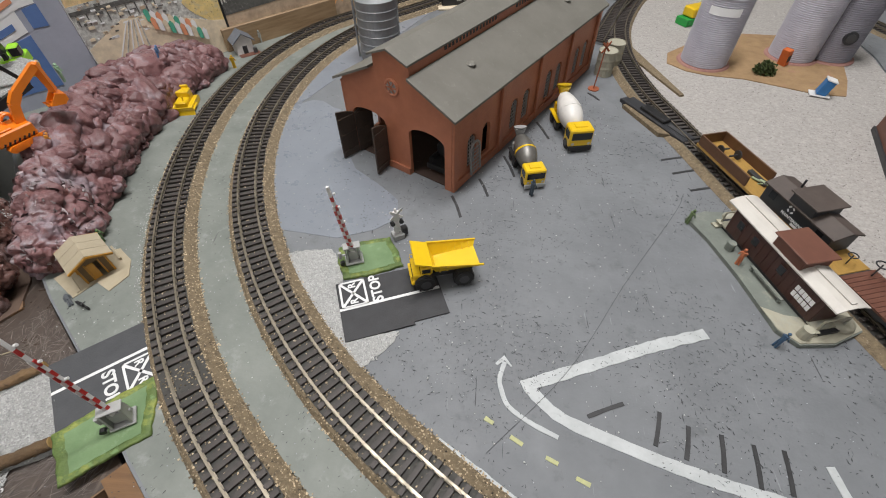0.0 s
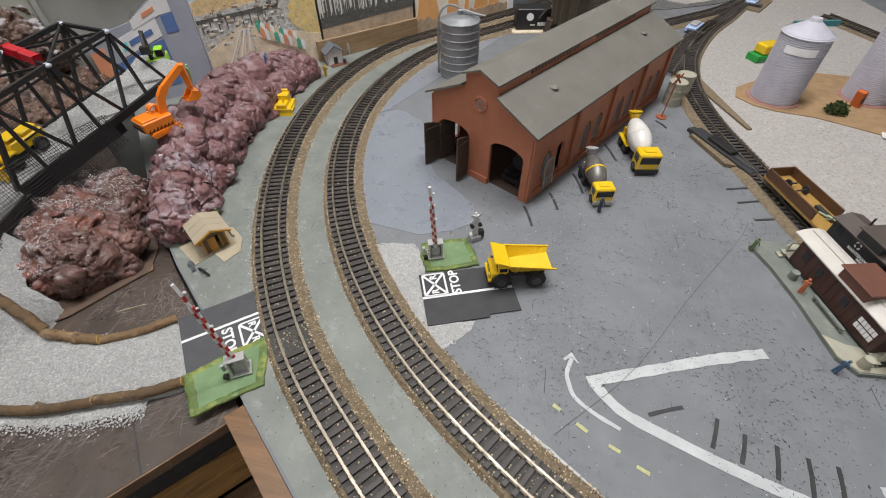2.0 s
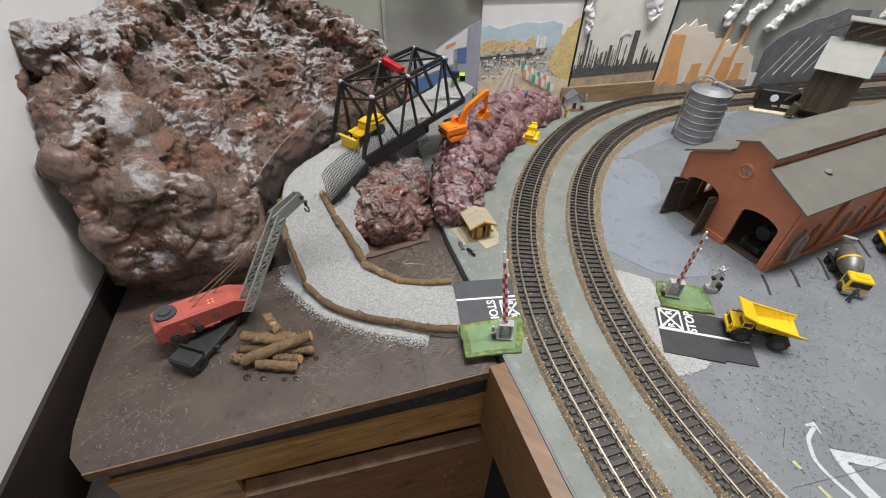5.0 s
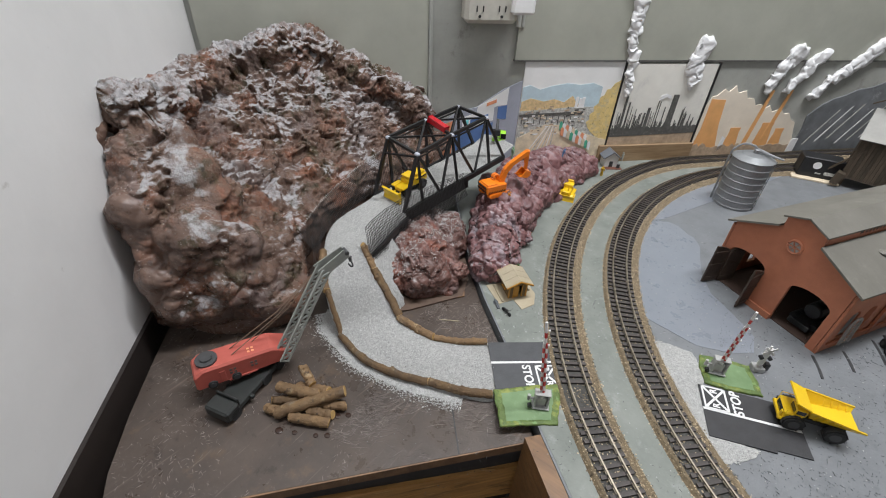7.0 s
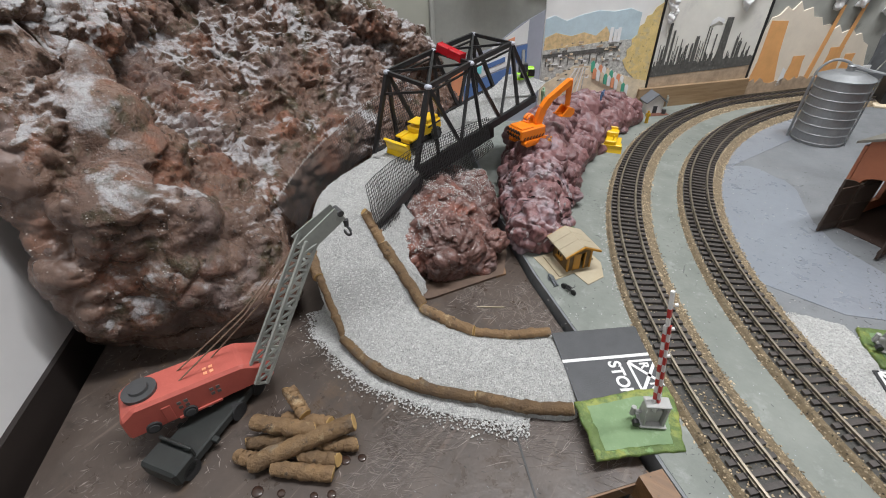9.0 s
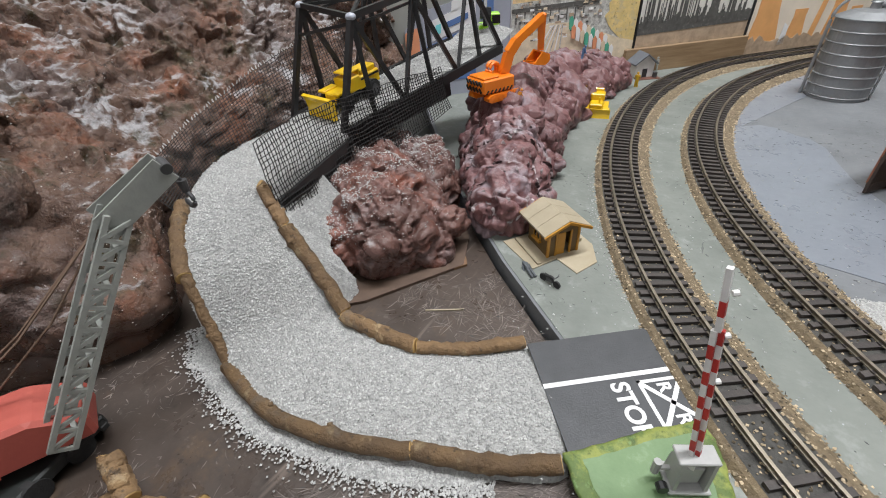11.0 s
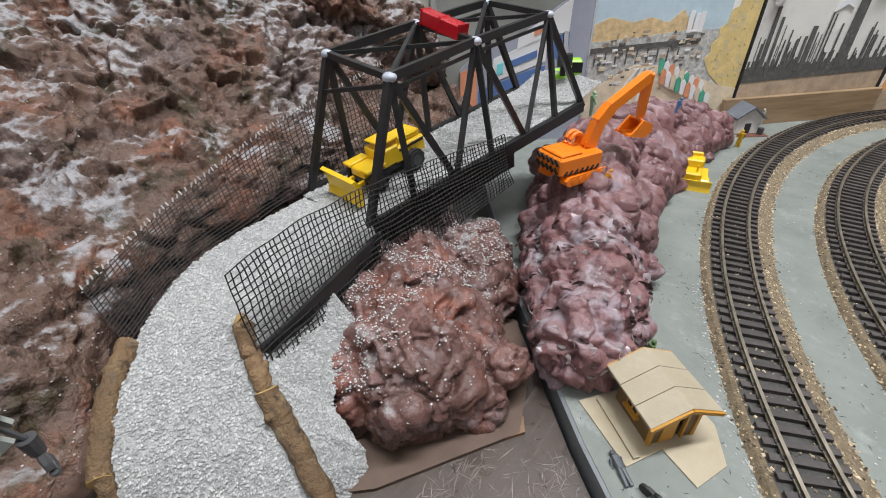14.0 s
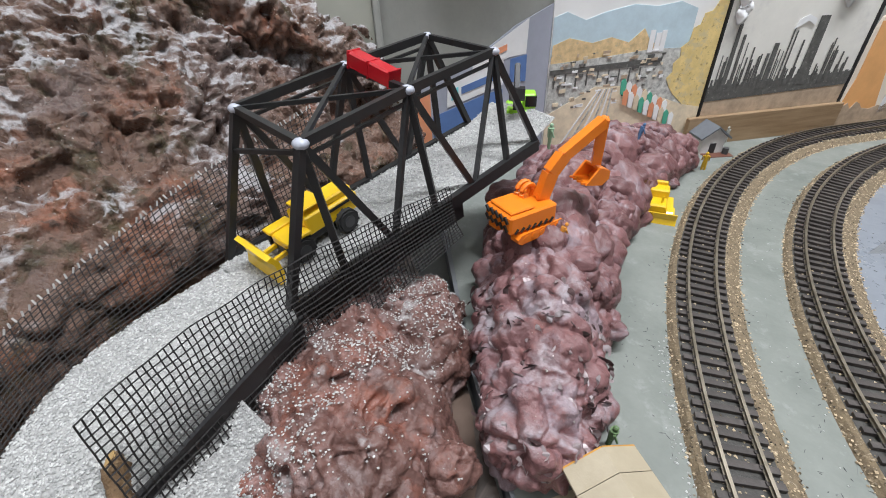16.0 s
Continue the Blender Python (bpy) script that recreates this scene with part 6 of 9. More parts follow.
for i, (a, b, r) in enumerate((
        ((-0.386, -0.1095, -0.002), (-0.3495, -0.0575, 0.007), 0.0055), ((-0.4035, -0.0925, 0.004), (-0.366, -0.0745, 0.005), 0.0052), ((-0.3985, -0.067, 0.013), (-0.379, -0.0715, 0.0065), 0.0046),
        ((-0.3745, -0.1035, -0.0043), (-0.3415, -0.085, -0.0043), 0.0047), ((-0.367, -0.0885, -0.0045), (-0.3455, -0.078, -0.0045), 0.0045), ((-0.362, -0.076, -0.0042), (-0.344, -0.0635, -0.0042), 0.0047),
        ((-0.3985, -0.1105, -0.0045), (-0.385, -0.1055, -0.0045), 0.0046), ((-0.402, -0.1035, -0.0047), (-0.379, -0.083, -0.0035), 0.0043), ((-0.392, -0.0785, -0.001), (-0.3635, -0.0655, 0.003), 0.0048))):
    log("short sawn twig log in a heap on the brown board", [a, b], r, PILE, (), 60 + i)
RESIN = M("dark_resin_drop", (0.03, 0.016, 0.012), (0.05, 0.03, 0.022), 0.15, 200)
for x, y, r in ((-0.344, -0.0735, 0.0036), (-0.3365, -0.0665, 0.003), (-0.336, -0.0925, 0.003), (-0.344, -0.099, 0.0026), (-0.361, -0.109, 0.0028), (-0.3735, -0.1165, 0.004)):
    tagged(part("resin_drop", ball(bmesh.new(), (x, y, -0.0089), r, r * 0.85, 0.0007), RESIN, None, smooth=True), "dark glossy drop of resin on the brown board", "stain", "resin drops")

# ---- crossing pads, gates, signal ----
GRASS = M("green_grass_paint", (0.13, 0.19, 0.045), (0.06, 0.1, 0.025), 0.6, 90, [((0.3, 0.33, 0.07), 60, 0.5, 0.62, 0.75), ((0.2, 0.34, 0.13), 160, 0.56, 0.66, 0.6), ((0.04, 0.07, 0.015), 300, 0.6, 0.68, 0.7)], bump=0.9, bscale=300)
SILVER = M("silver_grey_plastic", (0.42, 0.42, 0.41), (0.33, 0.33, 0.32), 0.4, 90)
RED = M("red_stripe_paint", (0.5, 0.03, 0.025), (0.38, 0.025, 0.02), 0.4, 120)
ARM_WHITE = M("white_arm_plastic", (0.75, 0.74, 0.72), (0.62, 0.61, 0.6), 0.4, 120)
ROADMARK = M("white_road_print", (0.78, 0.78, 0.77), (0.66, 0.66, 0.66), 0.6, 120)


def words(body, size, m, depth=0.0002):
    """Letters of the built-in font as a mesh, lying flat with their middle at m."""
    cu = bpy.data.curves.new("letters", "FONT")
    cu.body, cu.size, cu.align_x, cu.align_y, cu.extrude, cu.offset = body, size, "CENTER", "CENTER", depth, size * 0.03
    ob = bpy.data.objects.new("letters", cu)
    scene.collection.objects.link(ob)
    me = ob.evaluated_get(bpy.context.evaluated_depsgraph_get()).to_mesh()
    bm = bmesh.new()
    bm.from_mesh(me)
    bmesh.ops.transform(bm, matrix=m, verts=bm.verts)
    ob.to_mesh_clear()
    bpy.data.objects.remove(ob)
    return bm


def crossing_pad(label, m, length, width, stripe, box_x, box_y, stop_x, turn, mat, split=None):
    """A printed road sheet with a stripe, a framed crossing mark and the word STOP."""
    pad = thing("road_pad", label, "road", m)
    part("sheet", B((0, length if split is None else split, -width, 0, 0.0005, 0.0018)), mat, pad)
    if split:
        part("sheet", B((split - 0.002, length, -width + 0.003, 0.0, 0.0004, 0.0014)), ASPHALT, pad, "second darker black sheet")
    z = 0.0019
    part("centre_stripe", B((0.0, length * 0.99, stripe - 0.0013, stripe + 0.0013, 0.0014, z)), ROADMARK, pad, "white centre stripe")
    s, cy, h = 0.0112, box_y, 0.0138
    bm = B((box_x - s, box_x + s, cy + h - 0.0018, cy + h, z - 0.0006, z), (box_x - s, box_x + s, cy - h, cy - h + 0.0018, z - 0.0006, z), (box_x - s, box_x - s + 0.0018, cy - h, cy + h, z - 0.0006, z),
           (box_x + s - 0.0018, box_x + s, cy - h, cy + h, z - 0.0006, z))
    part("mark_frame", bm, ROADMARK, pad, "white square frame")
    bm = bmesh.new()
    for a in (51, -51):
        box(bm, -0.0162, 0.0162, -0.0011, 0.0011, z - 0.0006, z + 0.0001, m=Matrix.Translation((box_x, cy, 0)) @ pose(0, 0, 0, 0, 0, a))
    part("mark_cross", bm, ROADMARK, pad, "white diagonal cross")
    for d in (-0.0085, 0.0085):
        part("mark_letter", words("R", 0.0088, Matrix.Translation((box_x, cy + d, z)) @ pose(0, 0, 0, 0, 0, turn)), ROADMARK, pad, "white letter R")
    part("stop_lettering", words("STOP", 0.0122, Matrix.Translation((stop_x, cy, z)) @ pose(0, 0, 0, 0, 0, turn) @ Matrix.Diagonal((0.98, 1.0, 1, 1))), ROADMARK, pad, "white word STOP")
    return pad


crossing_pad("dark grey road sheet with white stripe and STOP marking", Matrix.Translation((-0.2785, 0.0852, 0)) @ pose(0, 0, 0, 0, 0, 40), 0.069, 0.0615, -0.0275, 0.0558, -0.0455, 0.0352, -90, ASPHALT_OLD)
crossing_pad("black road sheet with white stripe and STOP marking", Matrix.Translation((-0.0822, 0.1752, 0)) @ pose(0, 0, 0, 0, 0, 21), 0.0855, 0.0587, -0.0283, 0.0132, -0.0138, 0.0328, 90, ASPHALT, 0.056)


def turf(label, pts, h):
    loop = np.array(pts + pts[:1])
    q = np.stack([np.interp(np.arange(0, len(pts), 0.125), np.arange(len(pts) + 1), c) for c in loop.T], 1)
    q += np.array([[fb((x, y, 0), 130, 2), fb((x, y, 4), 130, 2)] for x, y in q]) * 0.0014
    c = q.mean(0)
    t = thing("grass_pad", label, "grass pad")
    rings = [[(*p, z) for p in c + (q - c) * k] for k, z in ((1.0, 0.0002), (1.0, h * 0.8), (0.97, h), (0.84, h * 1.05), (0.74, h * 0.7), (0.05, h * 0.7))]
    rings = [[(x, y, z + (0.0007 * fb((x, y, 1), 260, 2) if z > h * 0.9 else 0)) for x, y, z in r] for r in rings]
    sheet("turf_edge", rings, GRASS, t, "mossy yellow-green moulded edge", True, True)
    part("plateau", P([tuple(p) for p in c + (q - c) * 0.77], h * 0.5, h * 0.88), GRASS_TOP, t, "smooth pale green top")
    return t


GRASS_TOP = M("pale_green_paint", (0.17, 0.265, 0.125), (0.12, 0.2, 0.085), 0.55, 60, [((0.24, 0.33, 0.19), 120, 0.58, 0.68, 0.5)], bump=0.2, bscale=300)
turf("bright green grass pad with yellowish moulded edge under a crossing gate", [(-0.2412, 0.0372), (-0.2155, 0.064), (-0.1925, 0.0855), (-0.184, 0.066), (-0.175, 0.0425), (-0.197, 0.024), (-0.2155, 0.0072), (-0.228, 0.022)], 0.0024)
turf("small green grass pad with mossy edge under a crossing gate", [(-0.0765, 0.181), (-0.0855, 0.199), (-0.0895, 0.2175), (-0.068, 0.228), (-0.0445, 0.2348), (-0.034, 0.217), (-0.0275, 0.2005), (-0.05, 0.19)], 0.0028)


def gate(label, m, lean):
    """A crossing gate: bracket, lamp box, counterweights and a striped arm that stands up."""
    g = thing("crossing_gate", label, "crossing gate", m, "crossing gates")
    part("base_plate", B((-0.008, 0.008, -0.0065, 0.0065, 0.0, 0.0016), bevel=0.0004), SILVER, g)
    for s in (-1, 1):
        part("side_plate", P([(-0.0055, 0.0015), (0.0045, 0.0015), (0.0035, 0.014), (0.001, 0.0185), (-0.0045, 0.0185)], -0.0007, 0.0007, Matrix.Translation((s * 0.0058, 0, 0)) @ pose(0, 0, 0, 90, 0, 90)), SILVER, g)
    part("housing", B((-0.0045, 0.0045, -0.0025, 0.004, 0.0016, 0.0125), bevel=0.0006), SILVER, g, "silver-grey motor housing")
    part("cap", B((-0.0075, 0.0075, -0.0045, 0.0035, 0.0178, 0.0192), bevel=0.0004), SILVER, g)
    part("crank", cyl(C((-0.0115, 0.001, 0.007), (0.0075, 0.001, 0.007), 0.0011, n=8), (-0.0115, 0.001, 0.004), (-0.0115, 0.001, 0.011), 0.0016, n=8), SILVER, g)
    part("bell", C((-0.0105, -0.0035, 0.0035), (-0.0105, -0.0065, 0.0035), 0.0022, n=10), BLACK, g, "small black bell")
    arm_to = Vector(lean)
    start = Vector((0, -0.001, 0.012))
    a = part("arm", bar(bmesh.new(), start, start + (arm_to - start) * 0.05, 0.004, 0.0022), ARM_WHITE, g, "red and white striped barrier arm")
    n = 15
    for k in range(n):
        f0, f1 = 0.05 + 0.95 * k / n, 0.05 + 0.95 * (k + 1) / n
        w = 0.0044 - 0.0018 * k / n
        off = Vector((0.0011, 0, 0))
        for s in ((1, -1) if k < 11 else (0,)):
            mat = (RED if (k + (s < 0)) % 2 == 0 else ARM_WHITE) if s else (RED if k % 2 == 0 and k < 14 else ARM_WHITE)
            part("stripe", bar(bmesh.new(), start + (arm_to - start) * f0 + off * s, start + (arm_to - start) * f1 + off * s, w / (2 if s else 1.4), 0.0018), mat, a)
    for k in (0.5, 0.72, 0.9):
        p = start + (arm_to - start) * k
        part("lamp", C(p + Vector((0.002, 0, 0)), p + Vector((0.0036, 0, 0.0004)), 0.001, n=8), ARM_WHITE, a)
    return g


gate("silver crossing gate with red and white arm beside the gravel road", Matrix.Translation((-0.1975, 0.0505, 0.003)) @ pose(0, 0, 0, 0, 0, 30), (-0.0105, 0.0085, 0.1))
gate("silver crossing gate with striped arm facing the engine house", Matrix.Translation((-0.0715, 0.2035, 0.0035)) @ pose(0, 0, 0, 0, 0, 20), (-0.006, -0.017, 0.098))
sig = thing("crossing_signal", "white crossing signal with crossbuck and dark relay box", "signal", Matrix.Translation((-0.037, 0.2375, 0.0)) @ pose(0, 0, 0, 0, 0, 30))
part("base", B((-0.0055, 0.0055, -0.005, 0.005, 0, 0.006), bevel=0.0006), SILVER, sig)
part("post", C((0, 0, 0.006), (0, 0, 0.036), 0.0011, n=8), ARM_WHITE, sig)
part("back_plate", B((-0.003, 0.003, -0.0012, 0.0012, 0.008, 0.033), bevel=0.0004), ARM_WHITE, sig)
for a in (40, -40):
    part("crossbuck_board", B((-0.0075, 0.0075, -0.0022, -0.0014, -0.0012, 0.0012), m=Matrix.Translation((0, 0, 0.03)) @ pose(0, 0, 0, 0, a, 0)), ARM_WHITE, sig)
for s in (-1, 1):
    part("lamp", C((s * 0.0042, -0.003, 0.02), (s * 0.0042, 0.0005, 0.02), 0.0021, n=10), BLACK, sig, "black round signal lamp")
part("relay_box", B((0.004, 0.0095, -0.003, 0.003, 0.002, 0.011), bevel=0.0006), BLACK, sig)

# ---- toy vehicles ----
CRANE_RED = M("faded_red_plastic", (0.48, 0.11, 0.082), (0.4, 0.085, 0.065), 0.5, 50, [((0.6, 0.16, 0.1), 120, 0.6, 0.72, 0.4)], bump=0.15, bscale=300)
CHASSIS = M("dark_green_black_plastic", (0.03, 0.034, 0.032), (0.02, 0.022, 0.021), 0.45, 90)
BOOM = M("grey_plastic_boom", (0.34, 0.35, 0.32), (0.26, 0.27, 0.25), 0.5, 100, bump=0.2, bscale=400)
RUBBER = M("black_rubber", (0.018, 0.018, 0.019), (0.03, 0.03, 0.03), 0.75, 200, bump=0.4, bscale=500)
HUB = M("dark_hub", (0.06, 0.06, 0.062), None, 0.5, 90)
GLASS = M("dark_window", (0.02, 0.022, 0.025), None, 0.12, 60)
LIME = M("lime_green_plastic", (0.36, 0.75, 0.03), (0.3, 0.66, 0.025), 0.35, 60)
STRING = M("brown_string", (0.2, 0.13, 0.09), None, 0.9, 200)


def wheel(parent, x, y, r, w, hub=HUB):
    """A tyre with its rim, axle along y."""
    bm = cyl(bmesh.new(), (x, y - w / 2, r), (x, y + w / 2, r), r, n=20)
    bmesh.ops.bevel(bm, geom=[e for e in bm.edges if abs(e.verts[0].co.y - e.verts[1].co.y) < 1e-6], offset=r * 0.16, segments=2, affect="EDGES")
    t = part("wheel", bm, RUBBER, parent, "black rubber tyre")
    part("rim", C((x, y - w / 2 - 0.0003, r), (x, y + w / 2 + 0.0003, r), r * 0.5, n=14), hub, t)
    for k in range(10):
        a = k * math.tau / 10
        part("tread", B((-0.0006, 0.0006, -w * 0.42, w * 0.42, r * 0.955, r * 1.02), m=Matrix.Translation((x, y, r)) @ pose(0, 0, 0, 0, math.degrees(a), 0)), RUBBER, t)
    return t


# dump truck: x to its rear
truck = thing("dump_truck", "bright yellow toy dump truck with an empty tipping bed", "dump truck", Matrix.Translation((0.0075, 0.1915, 0.0012)) @ pose(0, 0, 0, 0, 0, 16.5) @ Matrix.Scale(0.88, 4))
part("chassis", B((-0.026, 0.03, -0.007, 0.007, 0.006, 0.0115), bevel=0.0006), BLACK, truck)
part("bonnet", B((-0.0285, -0.012, -0.0125, 0.0125, 0.008, 0.0175), bevel=0.0012), YELLOW, truck)
part("grille", B((-0.0291, -0.0283, -0.008, 0.008, 0.009, 0.016)), GLASS, truck, "dark radiator grille")
part("bumper", B((-0.031, -0.0275, -0.013, 0.013, 0.0055, 0.0095), bevel=0.0007), YELLOW, truck)
part("cab", B((-0.0215, -0.01, -0.012, 0.001, 0.0165, 0.0255), bevel=0.001), YELLOW, truck)
part("windscreen", B((-0.0219, -0.0212, -0.011, 0.0, 0.0195, 0.0245)), GLASS, truck)
part("side_window", B((-0.02, -0.012, -0.0124, -0.0117, 0.0195, 0.0245)), GLASS, truck)
part("railing", tube(bmesh.new(), [(-0.028, -0.012, 0.0175), (-0.028, -0.012, 0.022), (-0.0235, -0.012, 0.022)], 0.0005, 5), YELLOW, truck)
part("railing", tube(bmesh.new(), [(-0.028, 0.012, 0.0175), (-0.028, 0.012, 0.022), (-0.0115, 0.012, 0.022)], 0.0005, 5), YELLOW, truck)
part("ladder", B((-0.0305, -0.0295, -0.011, -0.0075, 0.004, 0.0165)), YELLOW, truck)
bm = bmesh.new()
lo = [(-0.006, -0.0095, 0.0178), (-0.006, 0.0095, 0.0178), (0.0355, 0.0125, 0.0195), (0.0355, -0.0125, 0.0195)]
hi = [(-0.0115, -0.0152, 0.0315), (-0.0115, 0.0152, 0.0315), (0.0375, 0.0165, 0.0242), (0.0375, -0.0165, 0.0242)]
vl, vh = [bm.verts.new(p) for p in lo], [bm.verts.new(p) for p in hi]
for i in range(4):
    if i != 2:
        bm.faces.new((vl[i], vl[(i + 1) % 4], vh[(i + 1) % 4], vh[i]))
bm.faces.new(vl[::-1])
bmesh.ops.recalc_face_normals(bm, faces=bm.faces)
bmesh.ops.solidify(bm, geom=bm.faces[:], thickness=0.0011)
bed = part("tipping_bed", bm, YELLOW, truck, "yellow tipping bed, empty")
part("bed_canopy", P([(-0.0106, 0.0303), (-0.0106, 0.0319), (-0.0262, 0.0378), (-0.0268, 0.0364)], -0.0155, 0.0155, pose(0, 0, 0, 90, 0, 0)), YELLOW, bed)
for s in (-1, 1):
    part("bed_rim", bar(bmesh.new(), (-0.0115, s * 0.0155, 0.0314), (0.0378, s * 0.0168, 0.0241), 0.0016), YELLOW, bed)
for k in range(6):
    for s in (-1, 1):
        x = -0.003 + 0.0068 * k
        part("bed_rib", bar(bmesh.new(), (x, s * 0.0112, 0.0175 + 0.05 * (x + 0.004)), (x, s * 0.0158, 0.0297 - 0.15 * (x + 0.0115)), 0.0017), YELLOW, bed)
for s in (-1, 1):
    wheel(truck, -0.0175, s * 0.0132, 0.0102, 0.0068)
    wheel(truck, 0.0195, s * 0.0132, 0.0102, 0.0086)
for c in truck.children:
    if not c.name.startswith("wheel"):
        c.location.z += 0.0032


def mixer(label, m, k, drum, band, boxy):
    """A concrete mixer; x to its rear, k its scale."""
    t = thing("mixer_truck", label, "mixer truck", m @ Matrix.Scale(k, 4), "mixer trucks")
    part("chassis", B((-0.034, 0.04, -0.008, 0.008, 0.006, 0.011), bevel=0.0006), BLACK, t)
    part("cab", B((-0.04, -0.02, -0.0135, 0.0135, 0.006, 0.029), bevel=0.0016), YELLOW, t)
    part("bumper", B((-0.0415, -0.039, -0.0138, 0.0138, 0.003, 0.009), bevel=0.0006), BLACK if boxy else SILVER, t)
    part("windscreen", B((-0.0405, -0.0395, -0.0115, 0.0115, 0.0165, 0.025)), GLASS, t)
    for s in (-1, 1):
        part("side_window", B((-0.036, -0.025, s * 0.0136 - 0.0004, s * 0.0136 + 0.0004, 0.0165, 0.025)), GLASS, t)
        part("headlight", C((-0.0405, s * 0.0095, 0.0115), (-0.0398, s * 0.0095, 0.0115), 0.0018, n=8), PLASTIC_IVORY, t)
        for x in (-0.029, 0.012, 0.028):
            wheel(t, x, s * 0.011, 0.0068, 0.0055)
    part("roof_hatch", B((-0.034, -0.026, -0.007, 0.007, 0.029, 0.0302), bevel=0.0004), YELLOW, t)
    ax = [(-0.016, 0.0185, 0.007), (-0.008, 0.0205, 0.0118), (0.004, 0.0235, 0.0142), (0.016, 0.0265, 0.0132), (0.03, 0.03, 0.009), (0.036, 0.0315, 0.0055)]
    q = spline(ax, 22)
    d = part("drum", tube(bmesh.new(), [(x, 0, z) for x, z, r in q], [r for x, z, r in q], 20), drum, t, "tilted mixing drum", True)
    sel = q[9:11]
    part("drum_band", tube(bmesh.new(), [(x, 0, z) for x, z, r in sel], [r + 0.0004 for x, z, r in sel], 20), band, d)
    part("hopper", cyl(C((0.037, 0, 0.03), (0.039, 0, 0.042), 0.004, 0.0085, 10), (0.039, 0, 0.042), (0.0395, 0, 0.0435), 0.0085, 0.009, 10), YELLOW if boxy else SILVER, t)
    part("drum_stand", B((0.03, 0.036, -0.0095, 0.0095, 0.01, 0.024), (-0.02, -0.016, -0.0095, 0.0095, 0.01, 0.02), bevel=0.0006), YELLOW if boxy else SILVER, t)
    for s in (-1, 1):
        part("fender", B((0.004, 0.037, s * 0.012 - 0.0025, s * 0.012 + 0.0025, 0.0125, 0.0145), bevel=0.0004), YELLOW if boxy else BLACK, t)
    part("chute", bar(bmesh.new(), (0.04, -0.006, 0.026), (0.044, -0.011, 0.01), 0.004, 0.0015), BLACK, t)
    return t


DRUM_GREY = M("worn_silver_drum", (0.2, 0.19, 0.17), (0.13, 0.125, 0.115), 0.4, 90, metal=0.4)
DRUM_WHITE = M("white_drum", (0.72, 0.7, 0.66), None, 0.4, 60)
mixer("yellow toy mixer truck with white drum by the engine house", Matrix.Translation((0.1445, 0.4265, 0)) @ pose(0, 0, 0, 0, 0, 101), 1.0, DRUM_WHITE, DRUM_WHITE, True)
mixer("small yellow toy mixer truck with a worn silver drum", Matrix.Translation((0.0885, 0.3485, 0)) @ pose(0, 0, 0, 0, 0, 104), 0.82, DRUM_GREY, YELLOW, False)

# crane truck: red cab body askew on a dark chassis, lattice boom raised over the road
crane = thing("crane_truck", "faded red toy crane truck with grey lattice boom and dark chassis", "crane truck")
CH = Matrix.Translation((-0.4345, -0.106, -0.009)) @ pose(0, 0, 0, 0, 0, 106) @ Matrix.Scale(0.93, 4)
part("chassis", B((-0.042, 0.05, -0.0135, 0.0135, 0.005, 0.0125), bevel=0.001, m=CH), CHASSIS, crane, "dark flat truck chassis")
part("chassis_cab", B((-0.044, -0.027, -0.0145, 0.0145, 0.004, 0.018), bevel=0.0018, m=CH), CHASSIS, crane)
part("headboard", B((-0.0275, -0.0255, -0.0135, 0.0135, 0.012, 0.0215), bevel=0.0006, m=CH), CHASSIS, crane)
for s in (-1, 1):
    for x in (-0.033, 0.012, 0.034):
        part("wheel", C(CH @ Vector((x, s * 0.0095, 0.0062)), CH @ Vector((x, s * 0.0145, 0.0062)), 0.0062, n=16), RUBBER, crane)
    for x in (-0.012, 0.046):
        part("outrigger", B((x - 0.002, x + 0.002, s * 0.0125 - 0.005, s * 0.0125 + 0.005, 0.007, 0.0105), bevel=0.0004, m=CH), CHASSIS, crane)
RB = Matrix.Translation((-0.4462, -0.0987, 0.0095)) @ pose(0, 0, 0, 0, 2, 69.3) @ Matrix.Diagonal((0.85, 0.9, 0.9, 1))
bm = P([(-0.052, 0.0), (0.05, 0.0), (0.05, 0.014), (0.03, 0.0245), (-0.042, 0.0265), (-0.052, 0.02)], -0.0145, 0.0145, pose(0, 0, 0, 90, 0, 0))
bmesh.ops.bevel(bm, geom=bm.edges[:], offset=0.0022, segments=1, affect="EDGES")
bmesh.ops.transform(bm, matrix=RB, verts=bm.verts)
body = part("cab_body", bm, CRANE_RED, crane, "faded red crane body")
part("roof_drum", cyl(C(RB @ Vector((-0.036, 0, 0.0255)), RB @ Vector((-0.036, 0, 0.0285)), 0.0095, n=20), RB @ Vector((-0.036, 0, 0.0285)), RB @ Vector((-0.036, 0, 0.0305)), 0.0055, 0.005, 16), HUB, body, "grey round roof hatch")
for x in (-0.014, 0.008):
    for a in (-0.0022, 0.0022):
        for b in (-0.0022, 0.0022):
            part("vent", B((x + a - 0.0013, x + a + 0.0013, -0.0149, -0.0142, 0.0135 + b - 0.0013, 0.0135 + b + 0.0013), m=RB), PAPER_DARK, body)
            part("vent", B((x + a - 0.0013, x + a + 0.0013, b - 0.005 - 0.0013, b - 0.005 + 0.0013, 0.0245, 0.0256), m=RB), PAPER_RUST, body)
